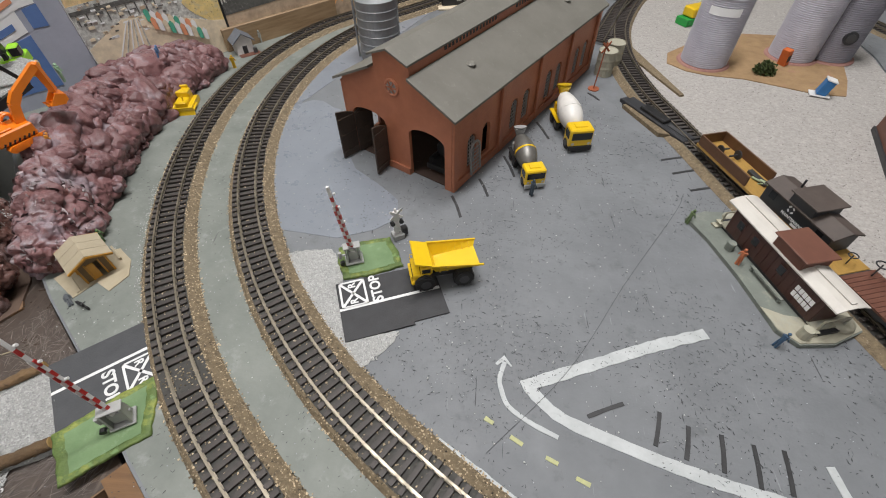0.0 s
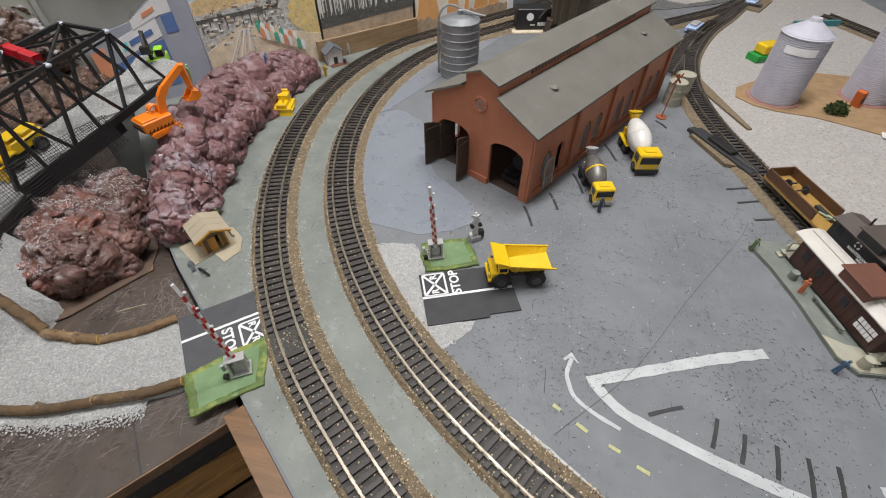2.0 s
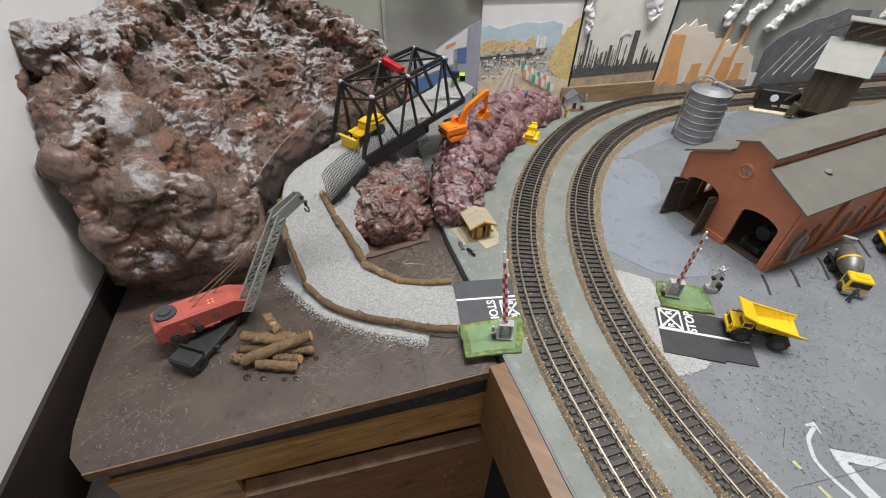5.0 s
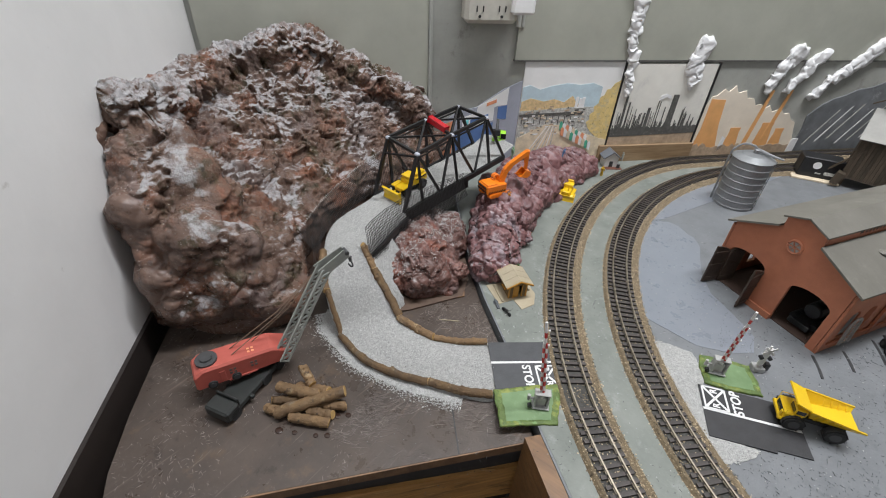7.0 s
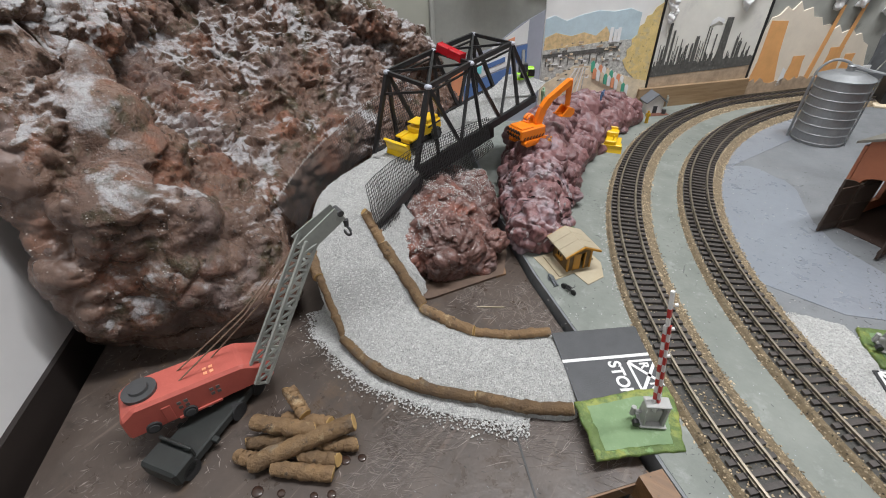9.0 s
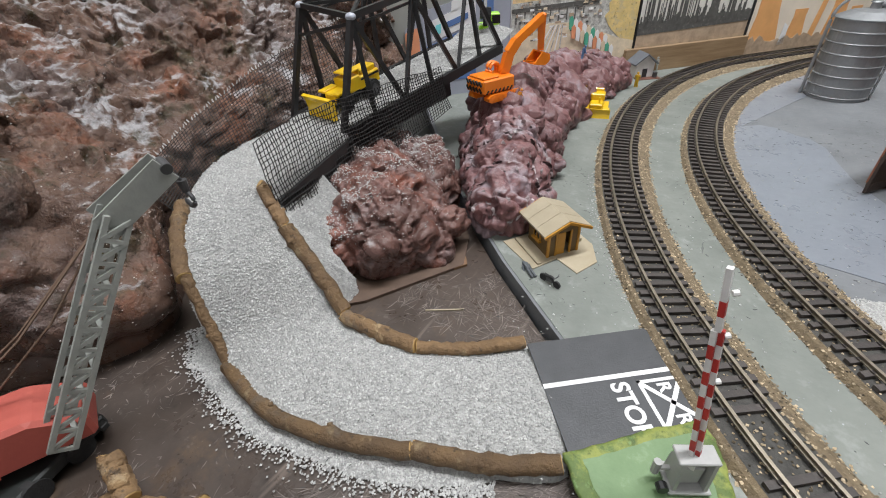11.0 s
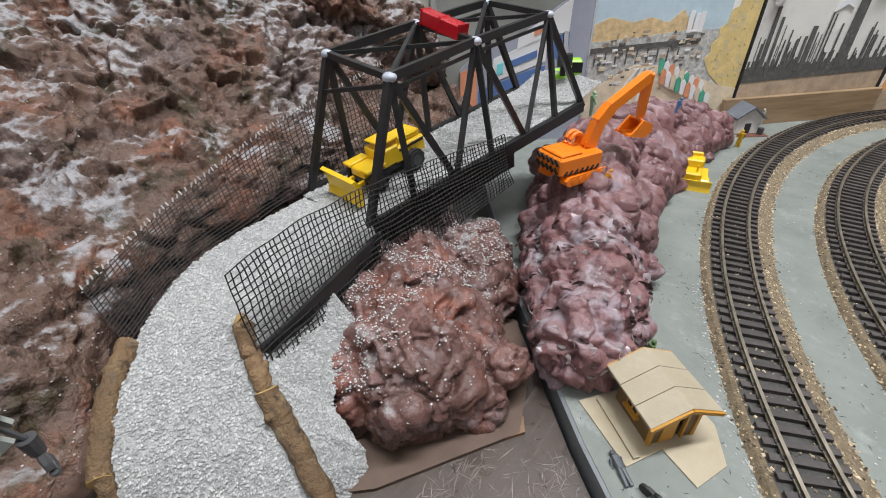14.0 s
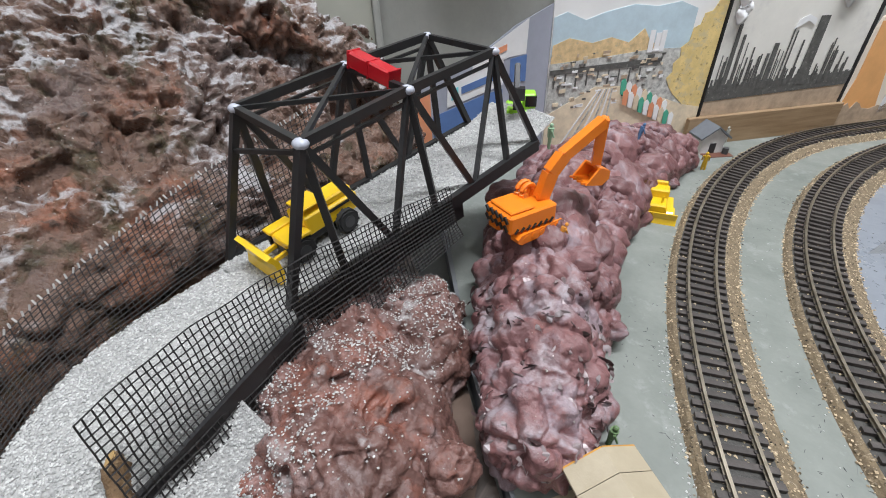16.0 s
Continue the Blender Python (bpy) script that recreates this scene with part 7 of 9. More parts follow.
for x in (-0.036, -0.012):
    part("hub", C(RB @ Vector((x, -0.0138, 0.0045)), RB @ Vector((x, -0.0162, 0.0045)), 0.0042, n=14), RUBBER, body, "black round side hub")
    part("hub", C(RB @ Vector((x, -0.016, 0.0045)), RB @ Vector((x, -0.0168, 0.0045)), 0.0028, n=14), HUB, body)
part("side_step", B((-0.02, 0.01, -0.0158, -0.0145, 0.001, 0.0035), bevel=0.0004, m=RB), CRANE_RED, body)
part("door_panel", B((-0.0275, -0.0215, -0.0152, -0.0144, 0.004, 0.018), bevel=0.0003, m=RB), CRANE_RED, body)
foot, tip = Vector((-0.419, -0.0745, 0.019)), Vector((-0.3985, 0.0015, 0.1155))
knee = foot.lerp(tip, 0.8) + Vector((-0.006, -0.004, 0.006))
side = Vector((0.82, -0.2, -0.1)).normalized() * 0.0055
updir = (tip - foot).cross(side).normalized() * 0.0042
boom = part("boom", bmesh.ops.create_cube(bm := bmesh.new(), size=0.0001) and bm, BOOM, crane, "grey lattice boom")
for s in (-1, 1):
    for u in (-1, 1):
        part("boom_chord", bar(bmesh.new(), foot + s * side * 1.1 + u * updir, knee + s * side * 0.9 + u * updir * 0.9, 0.0019), BOOM, boom)
    for k in range(11):
        f0, f1 = k / 11, (k + 1) / 11
        a, b = foot.lerp(knee, f0), foot.lerp(knee, f1)
        part("lattice_bar", bar(bmesh.new(), a + s * side - updir, b + s * side + updir, 0.0013, 0.0016), BOOM, boom)
        part("lattice_bar", bar(bmesh.new(), a + s * side + updir, a + s * side - updir, 0.0013, 0.0016), BOOM, boom)
    d = (tip - knee).normalized()
    bm = bmesh.new()
    bar(bm, knee + s * side * 0.8 - d * 0.006, tip + s * side * 0.5, 0.0012, 0.0105)
    part("boom_head", bm, BOOM, boom)
for k in range(6):
    p = foot.lerp(knee, 0.05 + k * 0.16)
    part("cross_bar", bar(bmesh.new(), p - side + updir, p + side + updir, 0.0018), BOOM, boom)
part("boom_cap", bar(bmesh.new(), knee - d * 0.004 + updir * 0.8, tip + updir * 0.2, 0.0075, 0.0012), BOOM, boom)
part("pulley", C(tip - side * 0.7, tip + side * 0.7, 0.0022, n=12), HUB, boom)
hook_at = Vector((-0.3965, 0.0045, 0.1085))
part("hook_block", cyl(C(tip, hook_at, 0.0006, n=6), hook_at, hook_at - Vector((0, 0, 0.005)), 0.0019, 0.0015, 10), HUB, crane)
part("hook", tube(bmesh.new(), [hook_at + Vector((0.0032 * math.sin(a), 0.0, -0.0085 - 0.0032 * math.cos(a - math.pi))) for a in np.linspace(0.2, 4.6, 12)], [0.0009] * 11 + [0.0003], 7), HUB, crane, "dark grey crane hook")
for q in (Vector((-0.012, 0.006, 0.025)), Vector((0.012, 0.006, 0.0245)), Vector((-0.012, -0.004, 0.025))):
    a = RB @ q
    part("rope", tube(bmesh.new(), [a, a.lerp(knee, 0.5) - Vector((0, 0, 0.004)), knee - side], 0.0005, 5), STRING, crane, "brown string rope")
part("glue_patch", ball(bmesh.new(), CH @ Vector((0.008, 0.008, 0.0128)), 0.005, 0.003, 0.0006), ARM_WHITE, crane, "dab of white glue", True)

# orange excavator on the rock ridge: x forward
ex = thing("excavator", "bright orange toy excavator with raised arm standing on the rock ridge", "excavator", Matrix.Translation((-0.399, 0.279, 0.064)) @ pose(0, 0, 0, 0, 0, 70))
for s in (-1, 1):
    bm = P([(-0.021, 0.002), (-0.018, 0.0), (0.018, 0.0), (0.021, 0.002), (0.0215, 0.0048), (0.018, 0.0075), (-0.018, 0.0075), (-0.0215, 0.0048)], -0.0038, 0.0038, Matrix.Scale(0.86, 4) @ Matrix.Translation((0, s * 0.0115, 0)) @ pose(0, 0, 0, 90, 0, 0))
    tr = part("track", bm, ORANGE, ex, "orange crawler track")
    for x in np.linspace(-0.014, 0.014, 5):
        part("roller", C((x * 0.86, s * 0.0128, 0.0033), (x * 0.86, s * 0.0136, 0.0033), 0.0022, n=10), ORANGE, tr)
part("turntable", C((0, 0, 0.005), (0, 0, 0.008), 0.0095, n=18), BLACK, ex)
U = pose(0, 0, 0.0072, 0, 0, -4) @ Matrix.Scale(0.84, 4)
bm = B((-0.026, 0.014, -0.0145, 0.0145, 0, 0.0135), bevel=0.0012, m=U)
up = part("upper_body", bm, ORANGE, ex, "orange engine body with black hazard stripes")
part("engine_top", B((-0.024, -0.004, -0.012, 0.012, 0.0135, 0.0155), bevel=0.0006, m=U), ORANGE, up)
part("cab_hoop", tube(bmesh.new(), [U @ Vector((0.002 + 0.006 * math.cos(a), 0.0085, 0.017 + 0.0065 * math.sin(a))) for a in np.linspace(0, math.tau, 15)], 0.0017, 7), ORANGE, up, "open orange cab hoop")
part("cab_hoop", tube(bmesh.new(), [U @ Vector((0.002 + 0.006 * math.cos(a), 0.0035, 0.017 + 0.0065 * math.sin(a))) for a in np.linspace(0, math.tau, 15)], 0.0014, 7), ORANGE, up)
for k in range(5):
    for j in range(2):
        part("hazard_stripe", bar(bmesh.new(), U @ Vector((-0.0263, -0.0118 + 0.0052 * k, 0.002 + 0.0062 * j)), U @ Vector((-0.0263, -0.0082 + 0.0052 * k, 0.0058 + 0.0062 * j)), 0.0012, 0.0018), BLACK, up)
for k in range(7):
    part("hazard_stripe", bar(bmesh.new(), U @ Vector((-0.022 + 0.005 * k, -0.0148, 0.0005)), U @ Vector((-0.0195 + 0.005 * k, -0.0148, 0.0038)), 0.0006, 0.0013), BLACK, up)
for s in (-1, 1):
    part("arm_bracket", B((0.004, 0.014, s * 0.004 - 0.0009, s * 0.004 + 0.0009, 0.0125, 0.0185), m=U), ORANGE, up)
pts = [(0.007, -0.003, 0.019), (0.0115, -0.004, 0.034), (0.019, -0.005, 0.0425), (0.043, -0.010, 0.058)]
bm = bmesh.new()
for a, b, w0 in zip(pts, pts[1:], (0.0075, 0.0075, 0.006)):
    bar(bm, a, b, 0.0062, w0)
    ball(bm, b, 0.0033)
part("boom", bm, ORANGE, ex, "bent orange boom")
bm = bmesh.new()
bar(bm, (0.0435, -0.010, 0.0595), (0.0455, -0.008, 0.032), 0.0052, 0.0062)
bar(bm, (0.0405, -0.0095, 0.056), (0.042, -0.0085, 0.041), 0.002, 0.002)
part("stick", bm, ORANGE, ex, "orange dipper stick")
bk_m = Matrix.Translation((0.0435, -0.0075, 0.0315)) @ pose(0, 0, 0, 0, 14, -12)
bk = part("bucket", P([(0.0, 0.0), (0.008, -0.001), (0.0095, -0.006), (0.006, -0.0105), (-0.006, -0.0112), (-0.0055, -0.0098), (0.0048, -0.0092), (0.0078, -0.0058), (0.0068, -0.0022), (0.0, -0.0012)], -0.0072, 0.0072, bk_m @ pose(0, 0, 0, 90, 0, 0)), ORANGE, ex, "orange digging bucket, open at the front")
for s in (-1, 1):
    part("bucket_side", P([(0.0, 0.0), (0.008, -0.001), (0.0095, -0.006), (0.006, -0.0105), (-0.006, -0.0112)], s * 0.0066 - 0.0007, s * 0.0066 + 0.0007, bk_m @ pose(0, 0, 0, 90, 0, 0)), ORANGE, bk)
for k in range(4):
    part("bucket_tooth", B((-0.0085, -0.0055, -0.006 + 0.0036 * k, -0.0046 + 0.0036 * k, -0.0112, -0.0101), m=bk_m), ORANGE, bk)

# yellow wheel loader on the bridge: x forward, towards the gravel road
lo_m = Matrix.Translation((-0.483, 0.188, 0.0745)) @ pose(0, 0, 0, 0, 7, -95)
ld = thing("wheel_loader", "yellow toy wheel dozer with a wide blade driving over the bridge", "wheel loader", lo_m)
part("chassis", B((-0.024, 0.018, -0.007, 0.007, 0.005, 0.0095), bevel=0.0006), BLACK, ld)
part("rear_body", B((-0.03, -0.006, -0.0085, 0.0085, 0.0085, 0.0185), bevel=0.001), YELLOW, ld)
part("engine_hood", B((-0.0285, -0.011, -0.0065, 0.0065, 0.0185, 0.0225), bevel=0.0008), YELLOW, ld)
part("cab", B((-0.009, 0.0045, -0.0085, 0.0085, 0.0095, 0.0205), bevel=0.0008), YELLOW, ld)
part("canopy", B((-0.0105, 0.0035, -0.0075, 0.0075, 0.0235, 0.0248), bevel=0.0004), YELLOW, ld)
for s in (-1, 1):
    part("canopy_post", bar(bmesh.new(), (-0.0095, s * 0.0065, 0.02), (-0.0095, s * 0.0065, 0.024), 0.0012), YELLOW, ld)
    part("front_fender", B((0.0045, 0.019, s * 0.0085 - 0.0035, s * 0.0085 + 0.0035, 0.0135, 0.0155), bevel=0.0004), YELLOW, ld)
    part("hazard_band", B((-0.0285, -0.009, s * 0.0086 - 0.0003, s * 0.0086 + 0.0003, 0.0155, 0.017)), BLACK, ld)
    wheel(ld, -0.018, s * 0.0105, 0.0068, 0.005)
    wheel(ld, 0.0115, s * 0.0105, 0.0068, 0.005)
    part("blade_arm", bar(bmesh.new(), (0.014, s * 0.005, 0.0075), (0.028, s * 0.005, 0.0065), 0.002), YELLOW, ld)
part("front_body", B((0.003, 0.018, -0.0065, 0.0065, 0.0085, 0.014), bevel=0.0008), YELLOW, ld)
bm = P([(0.0285, 0.0002), (0.0312, 0.0004), (0.0295, 0.0055), (0.03, 0.0125), (0.0325, 0.0165), (0.0298, 0.0172), (0.0272, 0.0125), (0.0268, 0.0055)], -0.0158, 0.0158, pose(0, 0, 0, 90, 0, 0))
part("blade", bm, YELLOW, ld, "curved yellow dozer blade")

# small yellow bulldozer beside the ridge, blade to the viewer's side
bd = thing("bulldozer", "small yellow toy bulldozer parked against the rock ridge", "bulldozer", Matrix.Translation((-0.3555, 0.4575, 0)) @ pose(0, 0, 0, 0, 0, -78))
part("blade", P([(0.017, 0.0), (0.02, 0.0), (0.018, 0.005), (0.0195, 0.0105), (0.018, 0.0105), (0.0165, 0.005)], -0.0165, 0.0165, pose(0, 0, 0, 90, 0, 0)), YELLOW, bd, "wide yellow blade")
part("body", B((-0.02, 0.011, -0.0075, 0.0075, 0.003, 0.0135), bevel=0.0012), YELLOW, bd)
part("cab", B((-0.018, -0.005, -0.008, 0.008, 0.013, 0.0205), bevel=0.001), YELLOW, bd)
part("seat_back", B((-0.0195, -0.0165, -0.006, 0.006, 0.0185, 0.024), bevel=0.0008), YELLOW, bd)
for s in (-1, 1):
    part("track", P([(-0.022, 0.003), (-0.019, 0.0), (0.01, 0.0), (0.0135, 0.003), (0.0135, 0.006), (0.01, 0.0085), (-0.019, 0.0085), (-0.022, 0.006)], -0.0028, 0.0028, Matrix.Translation((0, s * 0.0105, 0)) @ pose(0, 0, 0, 90, 0, 0)), YELLOW, bd, "yellow crawler track")
    part("push_arm", bar(bmesh.new(), (-0.005, s * 0.0142, 0.0045), (0.018, s * 0.0142, 0.004), 0.0018), YELLOW, bd)
part("exhaust", C((0.005, 0.003, 0.0135), (0.005, 0.003, 0.0195), 0.001, n=8), YELLOW, bd)

# green excavator beyond the bridge
ge = thing("excavator", "small lime green and yellow excavator with a black folded arm", "excavator", Matrix.Translation((-0.456, 0.375, 0.084)) @ pose(0, 0, 0, 0, 0, -60))
for s in (-1, 1):
    part("track", P([(-0.016, 0.002), (-0.013, 0.0), (0.013, 0.0), (0.016, 0.002), (0.016, 0.006), (0.013, 0.008), (-0.013, 0.008), (-0.016, 0.006)], -0.003, 0.003, Matrix.Translation((0, s * 0.009, 0)) @ pose(0, 0, 0, 90, 0, 0)), YELLOW if s > 0 else BLACK, ge)
part("body", B((-0.015, 0.012, -0.0105, 0.0105, 0.0085, 0.02), bevel=0.0012), LIME, ge)
part("cab", B((-0.002, 0.011, 0.001, 0.0105, 0.0195, 0.031), bevel=0.001), LIME, ge)
part("cab_window", B((0.001, 0.0115, 0.0028, 0.0109, 0.022, 0.0295)), GLASS, ge)
part("counterweight", B((-0.017, -0.0145, -0.009, 0.009, 0.009, 0.0185), bevel=0.0008), YELLOW, ge)
bm = bmesh.new()
bar(bm, (0.009, -0.004, 0.016), (0.004, -0.004, 0.05), 0.004, 0.0055)
bar(bm, (0.004, -0.004, 0.05), (0.016, -0.004, 0.036), 0.0032, 0.0045)
part("arm", bm, BLACK, ge, "black folded arm")
part("bucket", P([(0.012, 0.037), (0.02, 0.037), (0.022, 0.03), (0.015, 0.027), (0.01, 0.031)], -0.0055, 0.0055, Matrix.Translation((0, -0.004, 0)) @ pose(0, 0, 0, 90, 0, 0)), BLACK, ge)
LENS = M("translucent_red_plastic", (0.5, 0.01, 0.02), (0.42, 0.008, 0.015), 0.2, 60, coat=0.5)
rl = thing("rear_light", "translucent red toy lamp lying across the bridge top", "lamp", Matrix.Translation((-0.4815, 0.2475, 0.1485)) @ pose(0, 0, 0, 0, 13, -4) @ Matrix.Scale(0.78, 4))
part("lens", B((-0.0205, 0.0205, -0.0055, 0.0055, 0.0, 0.0115), bevel=0.0012), LENS, rl)
part("rib", B((-0.0208, -0.0195, -0.0058, 0.0058, -0.0003, 0.0118), (-0.001, 0.0004, -0.0058, 0.0058, -0.0003, 0.0118), (0.0195, 0.0208, -0.0058, 0.0058, -0.0003, 0.0118)), LENS, rl)

# ---- the yard beside the right-hand track ----
YARD_GRAVEL = M("pinkish_white_gravel", (0.46, 0.435, 0.41), (0.32, 0.3, 0.28), 0.85, 260, [((0.2, 0.18, 0.16), 330, 0.6, 0.7, 0.7), ((0.62, 0.6, 0.57), 60, 0.55, 0.75, 0.4)], bump=1.0, bscale=600)
SANDY = M("sandy_brown_base", (0.36, 0.235, 0.12), (0.26, 0.165, 0.085), 0.8, 60, [((0.35, 0.16, 0.13), 40, 0.58, 0.7, 0.6)], bump=0.5, bscale=400)
PINK_BASE = M("pink_concrete_base", (0.37, 0.2, 0.17), (0.3, 0.15, 0.125), 0.7, 60)
CORRUGATED = M("lilac_grey_corrugated_card", (0.5, 0.49, 0.55), (0.41, 0.4, 0.46), 0.6, 40)
CORRUGATED_DARK = M("dark_lilac_corrugated_card", (0.25, 0.245, 0.285), (0.2, 0.195, 0.23), 0.6, 40)
CABOOSE_BROWN = M("dark_oxide_brown_plastic", (0.075, 0.03, 0.022), (0.05, 0.02, 0.016), 0.45, 80, bump=0.2, bscale=400)
CUPOLA_BROWN = M("reddish_brown_plastic", (0.16, 0.065, 0.042), (0.12, 0.048, 0.032), 0.5, 80)
CAB_ROOF = M("dusty_white_roof", (0.6, 0.57, 0.52), (0.5, 0.47, 0.43), 0.6, 50)
DECK_YELLOW = M("ochre_wood_deck", (0.42, 0.25, 0.06), (0.3, 0.17, 0.04), 0.55, 70, stretch=(2, 10, 2))
GONDOLA = M("brown_gondola_side", (0.13, 0.062, 0.03), (0.095, 0.045, 0.022), 0.5, 60)
CHARCOAL = M("charcoal_plastic", (0.035, 0.036, 0.04), (0.025, 0.026, 0.029), 0.5, 80)
BROWN_ROOF = M("brown_black_roof", (0.085, 0.065, 0.055), (0.06, 0.046, 0.04), 0.6, 60)
CREAM = M("cream_resin", (0.42, 0.4, 0.31), (0.33, 0.31, 0.24), 0.6, 80, [((0.3, 0.33, 0.3), 60, 0.55, 0.7, 0.6)], bump=0.3, bscale=300)
RESIN_GREEN = M("grey_green_resin_ground", (0.2, 0.22, 0.19), (0.15, 0.165, 0.145), 0.6, 60, [((0.34, 0.32, 0.25), 60, 0.58, 0.7, 0.6)], bump=0.4, bscale=300)

yard = [tuple(p) for p in offset(RIGHT, -0.02)[100:825:9]] + [(0.75, 0.0), (0.9, 0.3), (0.66, 0.55), (0.618, 0.61), (0.63, 0.66), (0.636, 0.72), (0.66, 0.78), (0.7, 0.9), (0.74, 1.1), (0.72, 1.32)]
setting("gravel_yard", P(yard, 0.0, 0.0012), YARD_GRAVEL, "pale pinkish gravel yard with small cracks", "gravel")
YARD_GRAIN = M("pinkish_gravel_grain", (0.52, 0.49, 0.465), (0.34, 0.32, 0.3), 0.85, 300, per_island=0.5)
rnd = random.Random(77)
spots = []
while len(spots) < 9000:
    x, y = rnd.uniform(0.24, 0.66), rnd.uniform(0.2, 1.1)
    if inside(x, y, yard):
        spots.append((x, y, 0.0014))
grains("yard_gravel", spots, 0.0009, YARD_GRAIN, "loose pale gravel grains on the yard")
setting("service_road", P([(0.622, 0.615), (0.634, 0.66), (0.64, 0.72), (0.664, 0.78), (0.72, 0.8), (0.7, 0.68), (0.69, 0.56)], 0.0, 0.0016), GREY, "grey painted road beyond the gravel yard", "road")
setting("silo_base", P([(0.315, 0.625), (0.335, 0.6), (0.36, 0.588), (0.41, 0.578), (0.455, 0.556), (0.49, 0.538), (0.525, 0.535), (0.55, 0.58), (0.575, 0.64), (0.6, 0.7), (0.55, 0.735), (0.47, 0.742), (0.39, 0.735), (0.36, 0.69), (0.325, 0.66)], 0.0012, 0.0024), SANDY,
        "sandy brown base with pinkish edges under the silos", "base")


def silo(label, x, y, r, h, mat, dome, stripes):
    """A corrugated silo: ribbed wall, cone roof and a plain lettering bar."""
    t = thing("grain_silo", label, "silo", Matrix.Translation((x, y, 0.0024)), "grain silos")
    part("base_ring", C((0, 0, 0), (0, 0, 0.002), r * 1.16, r * 1.12, 32), PINK_BASE, t, "pinkish concrete base ring")
    n, pts, rs = int(h / 0.0026), [], []
    for k in range(2 * n + 1):
        pts.append((0, 0, 0.002 + h * k / (2 * n)))
        rs.append(r * (1.0 if k % 2 else 0.975))
    part("ribbed_wall", tube(bmesh.new(), pts, rs, 36, False), mat, t, "ribbed card wall")
    part("seam", B((-0.0012, 0.0012, -r * 1.01, -r * 0.985, 0.002, h), m=pose(0, 0, 0, 0, 0, 62)), ARM_WHITE, t)
    part("roof", cyl(C((0, 0, h), (0, 0, h + dome), r * 1.04, r * 0.25, 32), (0, 0, h + dome), (0, 0, h + dome + 0.004), r * 0.25, r * 0.2, 20), mat, t)
    for z, w in stripes:
        bm = bmesh.new()
        for a in np.linspace(-0.5 * w, 0.5 * w, 9):
            box(bm, -0.0028, 0.0028, -r * 1.015, -r * 1.0, z - 0.005, z + 0.005, m=pose(0, 0, 0, 0, 0, math.degrees(a) - 22))
        part("lettering_bar", bm, PAPER_WHITE, t, "row of pale lettering blocks")
    return t


silo("tall lilac-grey corrugated silo standing in the gravel yard", 0.369, 0.632, 0.032, 0.094, CORRUGATED, 0.016, [(0.078, 1.1)])
silo("lilac-grey corrugated twin silo with an orange box at its foot", 0.507, 0.658, 0.031, 0.115, CORRUGATED, 0.016, [])
silo("darker corrugated twin silo with a round hatch", 0.561, 0.662, 0.032, 0.115, CORRUGATED_DARK, 0.016, [])
hatch = thing("silo_hatch", "dark round hatch on the silo wall", "hatch", Matrix.Translation((0.561, 0.662, 0.04)) @ pose(0, 0, 0, 0, 0, -8))
part("ring", C((0, -0.0335, 0), (0, -0.030, 0), 0.009, n=20), CHARCOAL, hatch)
part("cover", C((0, -0.0345, 0), (0, -0.0335, 0), 0.006, n=20), HUB, hatch)
ob_ = thing("orange_box", "small orange box leaning on the silo", "box", Matrix.Translation((0.482, 0.627, 0.0024)) @ pose(0, 0, 0, 0, -12, 30))
part("carton", B((-0.004, 0.004, -0.006, 0.006, 0, 0.024), bevel=0.0006), M("orange_red_print", (0.62, 0.14, 0.03), None, 0.5), ob_)
part("print_patch", B((-0.003, 0.003, -0.0063, -0.0059, 0.007, 0.016)), CHARCOAL, ob_)
bb = thing("portable_toilet", "small blue cabin tipped on a white slab", "cabin", Matrix.Translation((0.489, 0.537, 0.0024)) @ pose(0, 0, 0, 0, 0, -20))
part("slab", B((-0.011, 0.013, -0.008, 0.008, 0, 0.0018), bevel=0.0004), ARM_WHITE, bb)
part("cabin", B((-0.006, 0.006, -0.006, 0.006, 0.0018, 0.021), bevel=0.0008, m=pose(0.001, 0, 0, 0, 12, 0)), M("blue_plastic", (0.03, 0.17, 0.42), None, 0.4), bb)
part("roof", B((-0.0068, 0.0068, -0.0068, 0.0068, 0.021, 0.0228), bevel=0.0006, m=pose(0.001, 0, 0, 0, 12, 0)), ARM_WHITE, bb)
bush = thing("bush", "dark olive-green moss bush by the silos", "bush", Matrix.Translation((0.4425, 0.597, 0.0024)))
MOSS = M("olive_moss", (0.07, 0.095, 0.025), (0.035, 0.05, 0.014), 0.9, 300, per_island=0.4)
verts, faces, rnd = [], [], random.Random(5)
for _ in range(900):
    a, b, c = rnd.uniform(0, math.tau), rnd.uniform(0.05, 1.45), rnd.uniform(0.6, 1.0) * (0.8 + 0.3 * rnd.random())
    p = Vector((0.017 * c * math.cos(a) * math.cos(b), 0.013 * c * math.sin(a) * math.cos(b), 0.017 * c * math.sin(b)))
    u, v = Vector((rnd.gauss(0, 1), rnd.gauss(0, 1), rnd.gauss(0, 1))).normalized() * 0.0022, Vector((rnd.gauss(0, 1), rnd.gauss(0, 1), rnd.gauss(0, 1))).normalized() * 0.0016
    k = len(verts)
    verts += [p - u, p + v, p + u, p - v]
    faces.append((k, k + 1, k + 2, k + 3))
tagged(raw("leaf_clump", verts, faces, MOSS, bush), kind="stuff")
tb = thing("toy_block", "toy block wagon with yellow top on a green studded base", "toy block", Matrix.Translation((0.402, 0.79, 0.0012)) @ pose(0, 0, 0, 0, 0, 28))
TOY_GREEN = M("toy_green_plastic", (0.02, 0.33, 0.06), None, 0.35)
